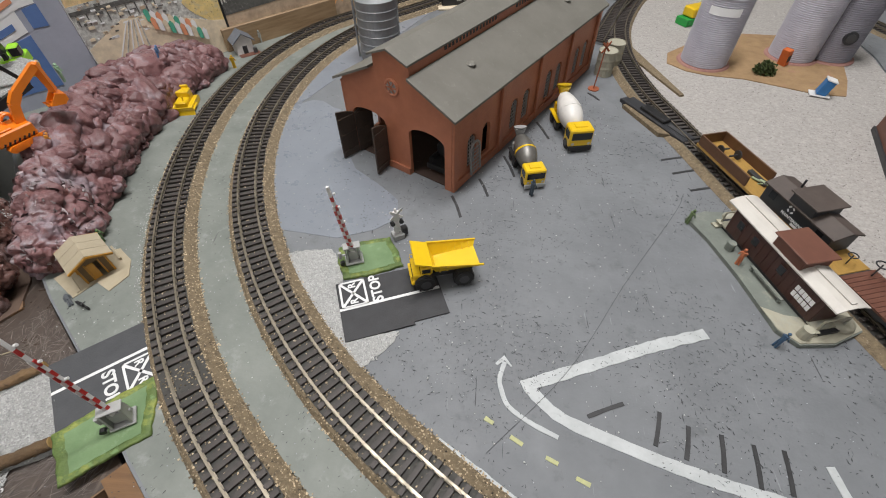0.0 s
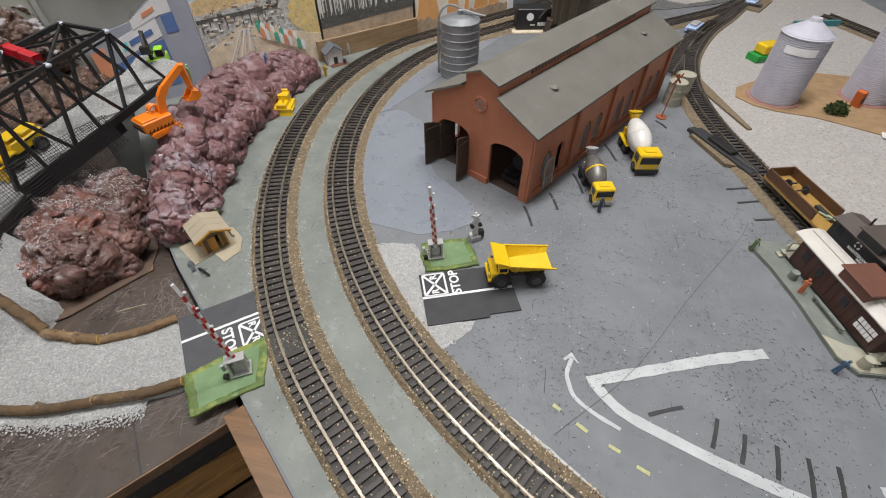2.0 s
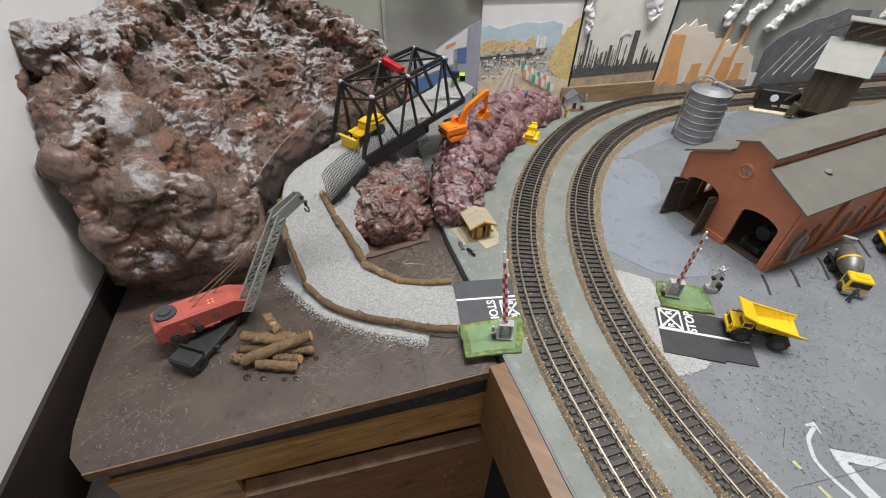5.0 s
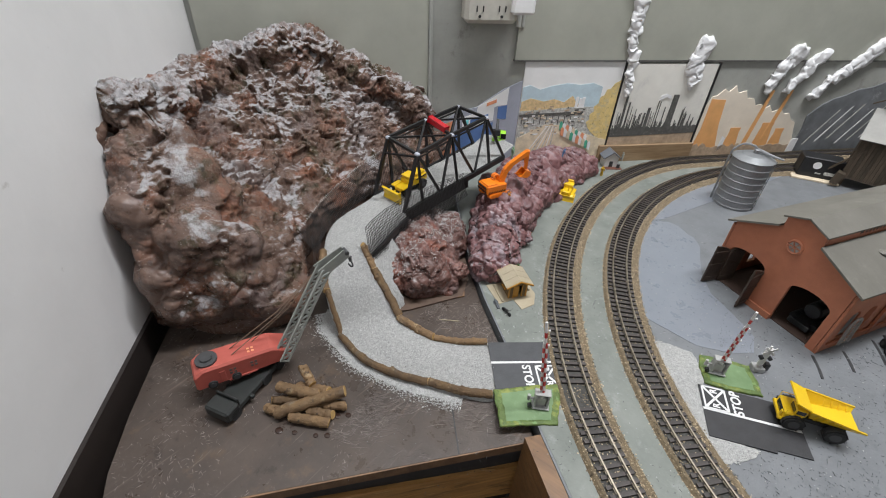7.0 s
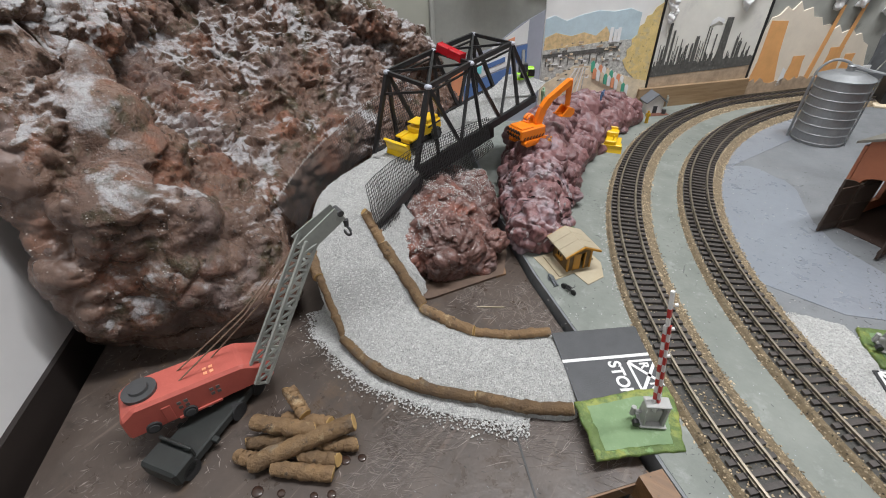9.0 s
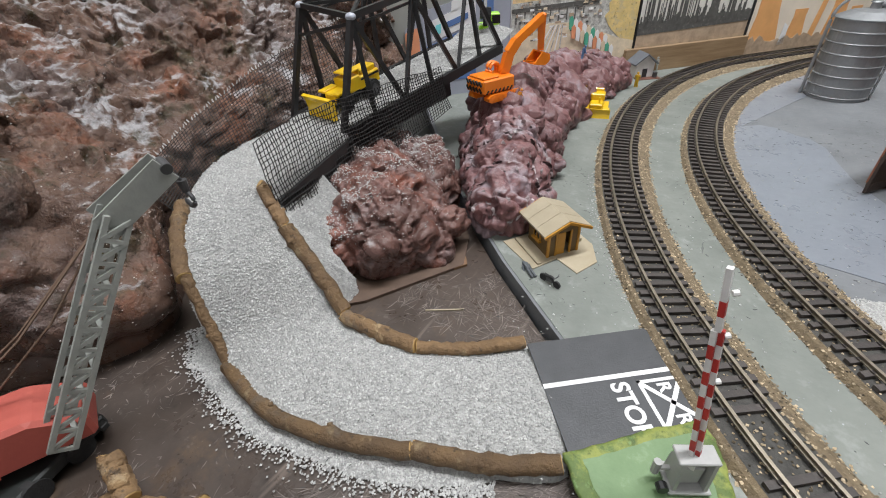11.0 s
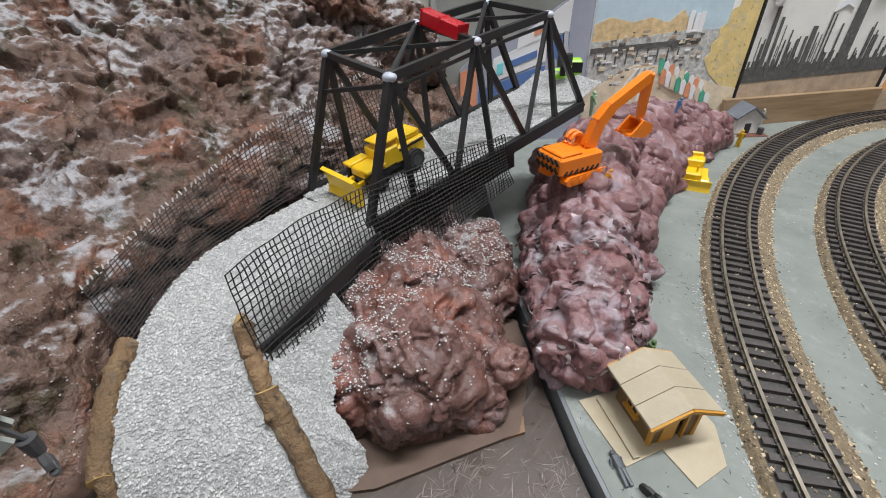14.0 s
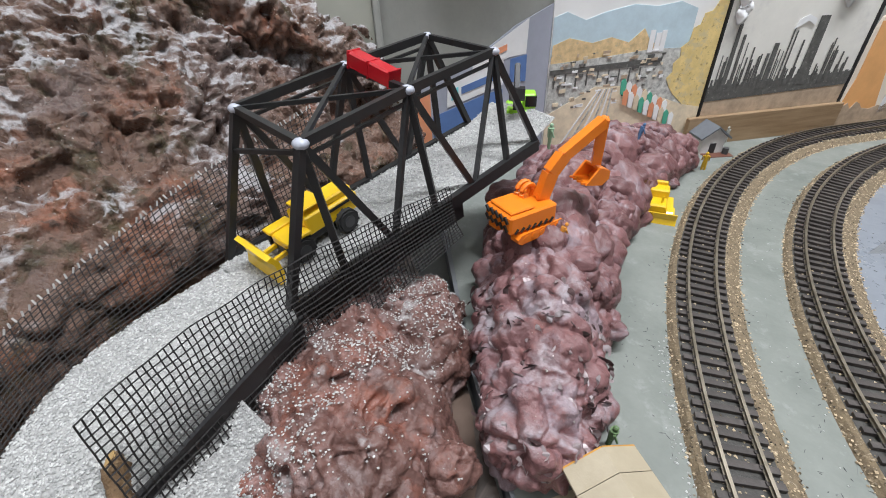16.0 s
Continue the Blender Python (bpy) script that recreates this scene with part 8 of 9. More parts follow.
part("base", B((-0.028, 0.028, -0.013, 0.013, 0, 0.012), bevel=0.001), TOY_GREEN, tb)
part("top", B((-0.019, 0.019, -0.012, 0.012, 0.0125, 0.028), bevel=0.002), YELLOW, tb)
part("lettering_bar", B((0.0, 0.014, -0.0124, -0.0119, 0.016, 0.023)), CHARCOAL, tb)
for x in np.linspace(-0.022, 0.022, 5):
    part("stud", C((x, -0.0128, 0.006), (x, -0.0145, 0.006), 0.0026, n=10), TOY_GREEN, tb)
pl = thing("oil_pump", "teal model pump frame behind the silos", "pump", Matrix.Translation((0.475, 0.83, 0.0012)))
TEAL = M("teal_plastic", (0.05, 0.2, 0.22), None, 0.5)
for s in (-1, 1):
    part("leg", bar(bmesh.new(), (s * 0.02, -0.012, 0), (0, 0, 0.05), 0.004), TEAL, pl)
    part("leg", bar(bmesh.new(), (s * 0.02, 0.012, 0), (0, 0, 0.05), 0.004), TEAL, pl)
part("beam", bar(bmesh.new(), (-0.035, 0, 0.048), (0.035, 0, 0.054), 0.006, 0.009), TEAL, pl)
bw = thing("brown_building", "brick-brown low building at the yard's edge", "building", Matrix.Translation((0.545, 0.40, 0.0012)) @ pose(0, 0, 0, 0, 0, -22))
part("wall", B((-0.05, 0.12, -0.13, 0.035, 0, 0.05)), CUPOLA_BROWN, bw)
part("parapet", B((-0.0515, 0.1215, -0.1315, 0.0365, 0.05, 0.054)), BROWN_ROOF, bw)
part("plinth", B((-0.052, 0.122, -0.132, 0.037, 0, 0.006)), CHARCOAL, bw)
railway("far straight railway track beyond the gravel yard", spline([(0.6, 1.05), (0.68, 0.86), (0.71, 0.74), (0.76, 0.6)], 60), 0, 60, far_from=-1)
railway("straight siding track along the back wall", spline([(0.09, 0.99), (0.3, 1.2), (0.62, 1.52)], 120), 0, 120, far_from=-1)

# rolling stock on the right-hand track
def on_track(i):
    p, q = RIGHT[i - 4], RIGHT[i + 4]
    return Matrix.Translation((RIGHT[i][0], RIGHT[i][1], 0.0098)) @ pose(0, 0, 0, 0, 0, math.degrees(math.atan2(*(q - p)[1::-1])))


def bogie(parent, x):
    part("bogie", B((x - 0.011, x + 0.011, -0.0115, -0.0095, 0.002, 0.007), (x - 0.011, x + 0.011, 0.0095, 0.0115, 0.002, 0.007), bevel=0.0006), CHARCOAL, parent)
    for dx in (-0.0075, 0.0075):
        w = part("wheelset", cyl(C((x + dx, -0.0095, 0.0048), (x + dx, -0.0072, 0.0048), 0.0048, n=14), (x + dx, 0.0072, 0.0048), (x + dx, 0.0095, 0.0048), 0.0048, n=14), HUB, parent)


near_i = int(np.argmin(np.hypot(*(RIGHT[:, :2] - np.array([0.318, 0.296])).T)))
work = thing("maintenance_wagon", "ochre work wagon with brown sides and a charcoal cabin", "wagon", on_track(near_i) @ Matrix.Diagonal((0.84, 0.92, 0.86, 1.0)))
L0 = 0.115
part("deck", B((-L0, L0, -0.0165, 0.0165, 0.0085, 0.0125), bevel=0.0005), DECK_YELLOW, work, "ochre wooden deck")
part("sill", B((-L0, L0, -0.014, 0.014, 0.006, 0.0086)), CHARCOAL, work)
for s in (-1, 1):
    part("side_board", B((-L0 + 0.004, -0.022, s * 0.0158 - 0.0009, s * 0.0158 + 0.0009, 0.0125, 0.0255), bevel=0.0003), GONDOLA, work, "brown gondola side")
part("end_board", B((-L0 + 0.002, -L0 + 0.0038, -0.016, 0.016, 0.0125, 0.0255)), GONDOLA, work)
part("cabin", B((0.0, 0.088, -0.0145, 0.0145, 0.0125, 0.0335), bevel=0.0006), CHARCOAL, work, "charcoal cabin with white lettering")
part("cabin_roof", P([(-0.0165, 0.033), (0, 0.0385), (0.0165, 0.033), (0.0165, 0.0345), (0, 0.04), (-0.0165, 0.0345)], -0.003, 0.091, pose(0, 0, 0, 90, 0, 90) @ Matrix.Identity(4)), BROWN_ROOF, work)
part("cupola", B((0.03, 0.06, -0.0155, 0.0155, 0.035, 0.0455), bevel=0.0005), CHARCOAL, work)
part("cupola_roof", B((0.027, 0.063, -0.0175, 0.0175, 0.0455, 0.0472), bevel=0.0004), BROWN_ROOF, work, "brown flat cupola roof")
part("chimney", C((0.018, 0.006, 0.036), (0.018, 0.006, 0.0475), 0.0011, n=8), CHARCOAL, work)
part("lettering", words("MAINTENANCE", 0.0048, Matrix.Translation((0.046, -0.01475, 0.0195)) @ pose(0, 0, 0, 90, 0, 0) @ Matrix.Diagonal((0.95, 1, 1, 1)), 0.0001), PAPER_WHITE, work, "white word MAINTENANCE")
part("number_bar", B((0.046, 0.056, -0.0149, -0.0144, 0.0145, 0.017)), PAPER_WHITE, work, "pale bar of lettering")
bm = bmesh.new()
for k in range(4):
    box(bm, -0.0015, 0.0015, -0.0149, -0.0144, 0.0025, 0.0042, m=Matrix.Translation((0.038, 0, 0.0278)) @ pose(0, 0, 0, 0, 90 * k + 45, 0))
part("emblem", bm, PAPER_WHITE, work, "white square emblem")
for x in (0.012, 0.075):
    part("window", B((x - 0.004, x + 0.004, -0.0149, -0.0144, 0.0225, 0.031)), GLASS, work)
part("wheel_load", cyl(C((-0.087, -0.006, 0.018), (-0.087, 0.006, 0.018), 0.0012, n=8), (-0.087, -0.006, 0.018), (-0.087, -0.0045, 0.018), 0.0058, n=14), CHARCOAL, work, "spare wheelset on the deck")
part("wheel_load", cyl(C((-0.072, -0.004, 0.018), (-0.072, 0.008, 0.018), 0.0012, n=8), (-0.072, 0.0065, 0.018), (-0.072, 0.008, 0.018), 0.0058, n=14), CHARCOAL, work)
part("tool_box", B((-0.045, -0.015, 0.002, 0.008, 0.0125, 0.0165), bevel=0.0005), CHARCOAL, work)
part("brake_wheel", tube(bmesh.new(), [(0.104 + 0.004 * math.cos(a), 0.0 + 0.004 * math.sin(a), 0.024) for a in np.linspace(0, math.tau, 15)], 0.0006, 5), CHARCOAL, work)
part("brake_staff", C((0.104, 0, 0.0125), (0.104, 0, 0.024), 0.0006, n=6), CHARCOAL, work)
for x in (-0.085, 0.085):
    bogie(work, x)
flat_i = int(np.argmin(np.hypot(*(RIGHT[:, :2] - np.array([0.371, 0.105])).T)))
fl = thing("flat_wagon", "brown planked flat wagon with black frame", "wagon", on_track(flat_i))
part("frame", B((-0.1, 0.1, -0.0165, 0.0165, 0.0075, 0.011), bevel=0.0005), CHARCOAL, fl)
for k in range(50):
    x = -0.098 + 0.004 * k
    part("plank", B((x, x + 0.0036, -0.0168, 0.0168, 0.011, 0.0128)), CUPOLA_BROWN, fl)
part("brake_wheel", tube(bmesh.new(), [(-0.093 + 0.0045 * math.cos(a), 0.008 + 0.0045 * math.sin(a), 0.026) for a in np.linspace(0, math.tau, 15)], 0.0006, 5), CHARCOAL, fl)
part("brake_staff", C((-0.093, 0.008, 0.0128), (-0.093, 0.008, 0.026), 0.0006, n=6), CHARCOAL, fl)
for x in (-0.07, 0.07):
    bogie(fl, x)

# retired caboose on its own scenic base
cb = thing("caboose_diorama", "brown caboose with white roof set on a grey-green resin base", "caboose", Matrix.Translation((0.2915, 0.2135, 0)) @ pose(0, 0, 0, 0, 0, -76) @ Matrix.Diagonal((1.08, 1.0, 1.0, 1.0)))
base = [(-0.07, -0.034), (-0.074, -0.012), (-0.068, 0.012), (-0.054, 0.028), (0.05, 0.034), (0.062, 0.03), (0.068, 0.0), (0.064, -0.026), (0.05, -0.034), (0.0, -0.03), (-0.04, -0.03)]
part("base", P([(x, y) for x, y in base], 0.0, 0.004), RESIN_GREEN, cb, "grey-green resin base with cream edge")
part("base_patch", P([(0.03, -0.033), (0.05, -0.0335), (0.063, -0.0255), (0.067, 0.0), (0.061, 0.0295), (0.045, 0.031), (0.047, 0.0), (0.04, -0.02)], 0.004, 0.0048), CREAM, cb)
part("body", B((-0.048, 0.05, -0.0105, 0.0135, 0.0075, 0.033), bevel=0.0006), CABOOSE_BROWN, cb, "dark brown caboose body")
part("underframe", B((-0.058, 0.06, -0.009, 0.012, 0.004, 0.0075)), CHARCOAL, cb)
for k in range(14):
    x = -0.046 + 0.007 * k
    part("board_strip", B((x, x + 0.0006, -0.0109, -0.0103, 0.009, 0.031)), CABOOSE_BROWN, cb)
part("roof", P([(-0.0125, 0.033), (-0.006, 0.0358), (0.0015, 0.0368), (0.009, 0.0358), (0.0155, 0.033), (0.0155, 0.0342), (0.009, 0.037), (0.0015, 0.038), (-0.006, 0.037), (-0.0125, 0.0342)], -0.057, 0.059, pose(0, 0, 0, 90, 0, 90)), CAB_ROOF, cb, "dusty white roof")
part("roof_walk", B((-0.054, -0.005, -0.0008, 0.0038, 0.038, 0.0388)), CAB_ROOF, cb)
part("roof_walk", B((0.022, 0.056, -0.0008, 0.0038, 0.038, 0.0388)), CAB_ROOF, cb)
part("cupola", B((-0.006, 0.022, -0.0115, 0.0145, 0.0345, 0.0445), bevel=0.0005), CUPOLA_BROWN, cb, "reddish-brown cupola")
part("cupola_roof", B((-0.0085, 0.0245, -0.0135, 0.0165, 0.0445, 0.0462), bevel=0.0006), CUPOLA_BROWN, cb)
for x in (-0.036, -0.018, 0.012):
    part("window", B((x - 0.003, x + 0.003, -0.0111, -0.0103, 0.019, 0.027)), GLASS, cb)
    part("window_frame", B((x - 0.0037, x + 0.0037, -0.0112, -0.0104, 0.027, 0.0277), (x - 0.0037, x + 0.0037, -0.0112, -0.0104, 0.0183, 0.019)), CABOOSE_BROWN, cb)
bm = bmesh.new()
for r in range(2):
    for k in range(5):
        box(bm, 0.028 + 0.0034 * k, 0.0308 + 0.0034 * k, -0.011, -0.0104, 0.0145 + 0.0062 * r, 0.0192 + 0.0062 * r)
part("lettering_bar", bm, PAPER_WHITE, cb, "two rows of white lettering blocks")
for e, x in ((-1, -0.055), (1, 0.057)):
    for y in (-0.0095, 0.0125):
        part("rail_post", C((x, y, 0.0075), (x, y, 0.02), 0.0008, n=6), CREAM, cb)
    part("end_rail", tube(bmesh.new(), [(x, -0.0095, 0.02), (x, 0.0015, 0.0205), (x, 0.0125, 0.02)], 0.0008, 6), CREAM, cb)
    part("end_step", B((x - 0.003, x + 0.003, -0.016, -0.009, 0.0045, 0.006), (x - 0.003, x + 0.003, -0.013, -0.009, 0.0085, 0.0095)), CREAM, cb)
    part("platform", B((min(x, x - e * 0.008), max(x, x - e * 0.008), -0.0105, 0.0135, 0.0072, 0.0086)), CREAM, cb)
part("barrel", C((0.058, -0.02, 0.0045), (0.058, -0.02, 0.0145), 0.0042, 0.0038, 14), CREAM, cb, "cream barrel")
part("barrel", C((-0.028, -0.019, 0.0045), (-0.028, -0.019, 0.012), 0.0038, 0.0036, 14), RESIN_GREEN, cb)
part("bench", B((-0.005, 0.03, -0.0175, -0.0145, 0.008, 0.0095), (-0.004, -0.002, -0.017, -0.015, 0.004, 0.008), (0.027, 0.029, -0.017, -0.015, 0.004, 0.008), bevel=0.0003), RESIN_GREEN, cb, "grey-green bench")
part("rock", ball(bmesh.new(), (-0.062, 0.006, 0.005), 0.006, 0.007, 0.004), CREAM, cb, "cream moulded boulder", True)
part("rock", ball(bmesh.new(), (0.055, 0.016, 0.006), 0.008, 0.01, 0.006), CREAM, cb, "cream moulded boulder", True)

# siding machine and cork offcut beside the track
sw = thing("switch_machine", "long black switch machine beside the track", "switch machine", Matrix.Translation((0.2585, 0.4525, 0)) @ pose(0, 0, 0, 0, 0, -62))
part("case", B((-0.058, 0.05, -0.009, 0.009, 0, 0.008), bevel=0.001), CHARCOAL, sw)
part("cover", B((-0.03, 0.012, -0.006, 0.006, 0.008, 0.0125), bevel=0.001), BLACK, sw)
part("slot", B((0.016, 0.044, -0.003, 0.003, 0.008, 0.0088)), HUB, sw)
part("terminal", B((-0.066, -0.056, -0.006, 0.006, 0, 0.005), bevel=0.0006), CHARCOAL, sw)
ck = thing("cork_offcut", "tan cork roadbed offcut lying beside the track", "cork strip", Matrix.Translation((0.247, 0.4585, 0)) @ pose(0, 0, 0, 0, 0, -66))
part("strip", P([(-0.04, -0.009), (0.032, -0.01), (0.04, 0.002), (0.034, 0.008), (-0.04, 0.009)], 0, 0.005), BALLAST, ck)
c2 = thing("cork_offcut", "tan cork wedge along the gravel yard's track", "cork strip", Matrix.Translation((0.2815, 0.62, 0)) @ pose(0, 0, 0, 0, 0, -78))
part("strip", P([(-0.09, -0.004), (-0.03, -0.012), (0.03, -0.006), (0.1, 0.002), (0.1, 0.008), (-0.09, 0.004)], 0, 0.004), BALLAST, c2)


def drum_barrel(x, y, r, h):
    t = thing("barrel", "weathered cream oil barrel behind the engine house", "barrel", Matrix.Translation((x, y, 0)), "barrels by the engine house")
    part("drum", tube(bmesh.new(), [(0, 0, h * k / 12) for k in range(13)], [r * (1.04 if k in (4, 8) else 1.0) for k in range(13)], 20), CREAM, t, smooth=False)
    part("rim", tube(bmesh.new(), [(r * math.cos(a), r * math.sin(a), h) for a in np.linspace(0, math.tau, 21)], 0.0008, 5), CREAM, t)
    return t


drum_barrel(0.214, 0.588, 0.0125, 0.034)
drum_barrel(0.231, 0.617, 0.0125, 0.034)
st = thing("signal_post", "thin orange-red crossing post on a round foot", "signal", Matrix.Translation((0.1934, 0.5408, 0)))
OXIDE = M("orange_oxide", (0.38, 0.11, 0.05), None, 0.5)
part("foot", C((0, 0, 0), (0, 0, 0.0015), 0.0075, n=18), OXIDE, st)
part("post", C((0, 0, 0.0015), (0.004, 0.004, 0.062), 0.0009, n=8), OXIDE, st)
for a in (45, -45):
    part("crossbuck_board", B((-0.009, 0.009, -0.0005, 0.0005, -0.0012, 0.0012), m=Matrix.Translation((0.004, 0.003, 0.056)) @ pose(0, 0, 0, 0, a, 30)), OXIDE, st)
railway("short railway siding joining the yard track", spline([(0.15, 0.845), (0.27, 0.947), (0.387, 1.047), (0.465, 1.145)], 90), 0, 90, far_from=-1)
railway("branch track running behind the engine house", spline([(0.222, 0.69), (0.25, 0.757), (0.294, 0.859), (0.36, 0.962)], 90), 0, 90, bed=False, far_from=-1)
# reflected sheen on the junction's switches, put into the boxes' pale blue colour
PALE_BLUE = M("pale_blue_sheen", (0.3, 0.45, 0.75), (0.5, 0.6, 0.8), 0.3, 90)
for x, y, a in ((0.309, 0.918, 60), (0.473, 1.117, 60)):
    pb = thing("switch_machine", "switch machine box beside the junction, coloured with a pale blue sheen", "switch machine", Matrix.Translation((x, y, 0.004)) @ pose(0, 0, 0, 0, 0, a))
    part("case", B((-0.024, 0.024, -0.011, 0.011, 0, 0.008), bevel=0.001), PALE_BLUE, pb)
    part("cover", B((-0.012, 0.014, -0.007, 0.007, 0.008, 0.012), bevel=0.001), SILVER, pb)
    part("throw_bar", B((-0.03, -0.02, -0.026, 0.004, 0.003, 0.005)), HUB, pb)
ck3 = thing("cork_offcut", "tan cork plate under the junction's switch machine", "cork strip", Matrix.Translation((0.482, 1.105, 0.0012)) @ pose(0, 0, 0, 0, 0, 60))
part("strip", P([(-0.05, -0.016), (0.052, -0.018), (0.056, 0.012), (-0.046, 0.014)], 0, 0.0035), BALLAST, ck3)
GREY_STONE = M("grey_crushed_stone", (0.16, 0.16, 0.155), (0.09, 0.09, 0.088), 0.85, 120, [((0.3, 0.3, 0.29), 240, 0.56, 0.66, 0.7)], bump=1.0, bscale=420)
setting("stone_band", P([(0.2, 1.02), (0.285, 1.047), (0.39, 1.1), (0.45, 1.15), (0.52, 1.27), (0.56, 1.36), (0.49, 1.36), (0.34, 1.24), (0.25, 1.13)], 0.0, 0.0014), GREY_STONE, "band of grey crushed stone round a white gravel plot", "gravel")
plot = [(0.283, 1.153), (0.338, 1.228), (0.404, 1.27), (0.471, 1.29), (0.484, 1.248), (0.447, 1.182), (0.385, 1.115), (0.324, 1.085), (0.29, 1.1)]
ring = np.array(plot + plot[:1])
ring = np.stack([np.interp(np.arange(0, len(plot), 0.1), np.arange(len(plot) + 1), c) for c in ring.T], 1)
setting("gravel_plot", P([(x + 0.006 * fb((x, y, 0), 40, 3), y + 0.006 * fb((x, y, 5), 40, 3)) for x, y in ring], 0.0, 0.0034), YARD_GRAVEL, "white gravel plot behind the engine house", "gravel")
PLANT_GREY = M("grey_plant_wall", (0.2, 0.19, 0.175), (0.14, 0.135, 0.125), 0.6, 60, bump=0.2, bscale=200)
shop = thing("workshop", "low grey workshop with dark windows on the white gravel plot", "building", Matrix.Translation((0.388, 1.214, 0.0034)) @ pose(0, 0, 0, 0, 0, 40))
part("wall", B((-0.045, 0.045, -0.014, 0.014, 0, 0.036), bevel=0.0008), PLANT_GREY, shop)
part("roof", B((-0.048, 0.048, -0.017, 0.017, 0.036, 0.0385), bevel=0.0006), PLANT_GREY, shop)
for x in (-0.026, -0.002, 0.022, 0.034):
    part("window", B((x - 0.004, x + 0.004, -0.0146, -0.0138, 0.008, 0.026)), GLASS, shop)
hop = thing("loading_tower", "orange plastic loading tower with a brown roof", "tower", Matrix.Translation((0.442, 1.252, 0.0034)) @ pose(0, 0, 0, 0, 0, 40))
for x in (-0.015, 0.015):
    for y in (-0.012, 0.012):
        part("leg", bar(bmesh.new(), (x, y, 0), (x, y, 0.08), 0.0055), ORANGE, hop)
part("platform", B((-0.026, 0.026, -0.018, 0.018, 0.034, 0.04), bevel=0.0008), ORANGE, hop)
part("bin", B((-0.018, 0.018, -0.015, 0.015, 0.055, 0.082), bevel=0.001), ORANGE, hop)
for s_ in (-1, 1):
    part("brace", bar(bmesh.new(), (s_ * 0.015, -0.0125, 0.0), (-s_ * 0.015, -0.0125, 0.034), 0.0035), ORANGE, hop)
part("roof", B((-0.036, 0.026, -0.02, 0.02, 0.09, 0.094), bevel=0.0008), CUPOLA_BROWN, hop)
part("roof_post", bar(bmesh.new(), (0, 0, 0.08), (0, 0, 0.091), 0.01), ORANGE, hop)
gd = thing("toy_loader", "small orange and black toy loader on the white gravel plot", "loader", Matrix.Translation((0.336, 1.152, 0.0034)) @ pose(0, 0, 0, 0, 0, -20))
part("body", B((-0.016, 0.014, -0.01, 0.01, 0.004, 0.014), bevel=0.001), ORANGE, gd)
part("cab", B((-0.01, 0.004, -0.008, 0.008, 0.014, 0.03), bevel=0.001), BLACK, gd)
part("arm", bar(bmesh.new(), (0.006, 0, 0.014), (-0.026, 0, 0.036), 0.004), BLACK, gd)
for s_ in (-1, 1):
    wheel(gd, -0.009, s_ * 0.011, 0.0055, 0.004)
    wheel(gd, 0.009, s_ * 0.011, 0.0055, 0.004)
TAN_ROCK = M("pinkish_tan_rock", (0.4, 0.26, 0.2), (0.26, 0.16, 0.12), 0.6, 40, [((0.5, 0.42, 0.36), 70, 0.55, 0.65, 0.6), ((0.12, 0.07, 0.05), 90, 0.6, 0.7, 0.7)], bump=0.8, bscale=200)
for x, y, r in ((0.6, 1.235, 4.2), (0.655, 1.26, 3.4)):
    bo = new("boulder", stone_mesh(int(r * 10), TAN_ROCK))
    bo.matrix_world = Matrix.Translation((x, y, 0.012)) @ Matrix.Diagonal((r, r * 0.8, r * 0.62, 1))
    tagged(bo, "pinkish tan boulder beside the yard track", "rock", "boulders by the yard")

# ---- shed, cottage, water tank, coal tower and small figures ----
SHED_TAN = M("tan_plastic_roof", (0.42, 0.36, 0.26), (0.35, 0.3, 0.21), 0.5, 60, bump=0.15, bscale=300)
SHED_WALL = M("brown_plastic_wall", (0.17, 0.10, 0.035), (0.12, 0.07, 0.025), 0.5, 80, bump=0.2, bscale=400)
SHED_TRIM = M("amber_plastic", (0.55, 0.27, 0.03), (0.45, 0.21, 0.025), 0.4, 80)
PAPER_BASE = M("cream_card_base", (0.44, 0.38, 0.27), (0.37, 0.31, 0.21), 0.7, 60)
shed = thing("shed", "tan plastic trackside shed with amber trim on a card base", "shed", Matrix.Translation((-0.3015, 0.1795, 0.0)) @ pose(0, 0, 0, 0, 0, -38))
QUARTER = pose(0, 0, 0, 0, 0, 90)
part("card_base", P([(-0.03, 0.016), (-0.026, -0.02), (-0.006, -0.0165), (-0.0025, -0.035), (0.016, -0.03), (0.025, -0.012), (0.024, 0.01), (0.01, 0.018)], 0, 0.0012, QUARTER), PAPER_BASE, shed, "torn cream card base")
part("wall", B((-0.013, 0.012, -0.0115, -0.0105, 0.0012, 0.0225)), SHED_WALL, shed)
part("wall", B((-0.013, 0.012, 0.0105, 0.0115, 0.0012, 0.0225)), SHED_WALL, shed)
part("back_wall", P([(-0.0115, 0.0012), (0.0115, 0.0012), (0.0115, 0.022), (0, 0.0275), (-0.0115, 0.022)], -0.0005, 0.0005, Matrix.Translation((-0.0125, 0, 0)) @ pose(0, 0, 0, 90, 0, 90)), SHED_WALL, shed)
part("front_wall", P([(-0.0115, 0.0012), (-0.005, 0.0012), (-0.005, 0.0185), (0.005, 0.0185), (0.005, 0.0012), (0.0115, 0.0012), (0.0115, 0.022), (0, 0.0275), (-0.0115, 0.022)], -0.0005, 0.0005,
     Matrix.Translation((0.0125, 0, 0)) @ pose(0, 0, 0, 90, 0, 90)), SHED_WALL, shed)
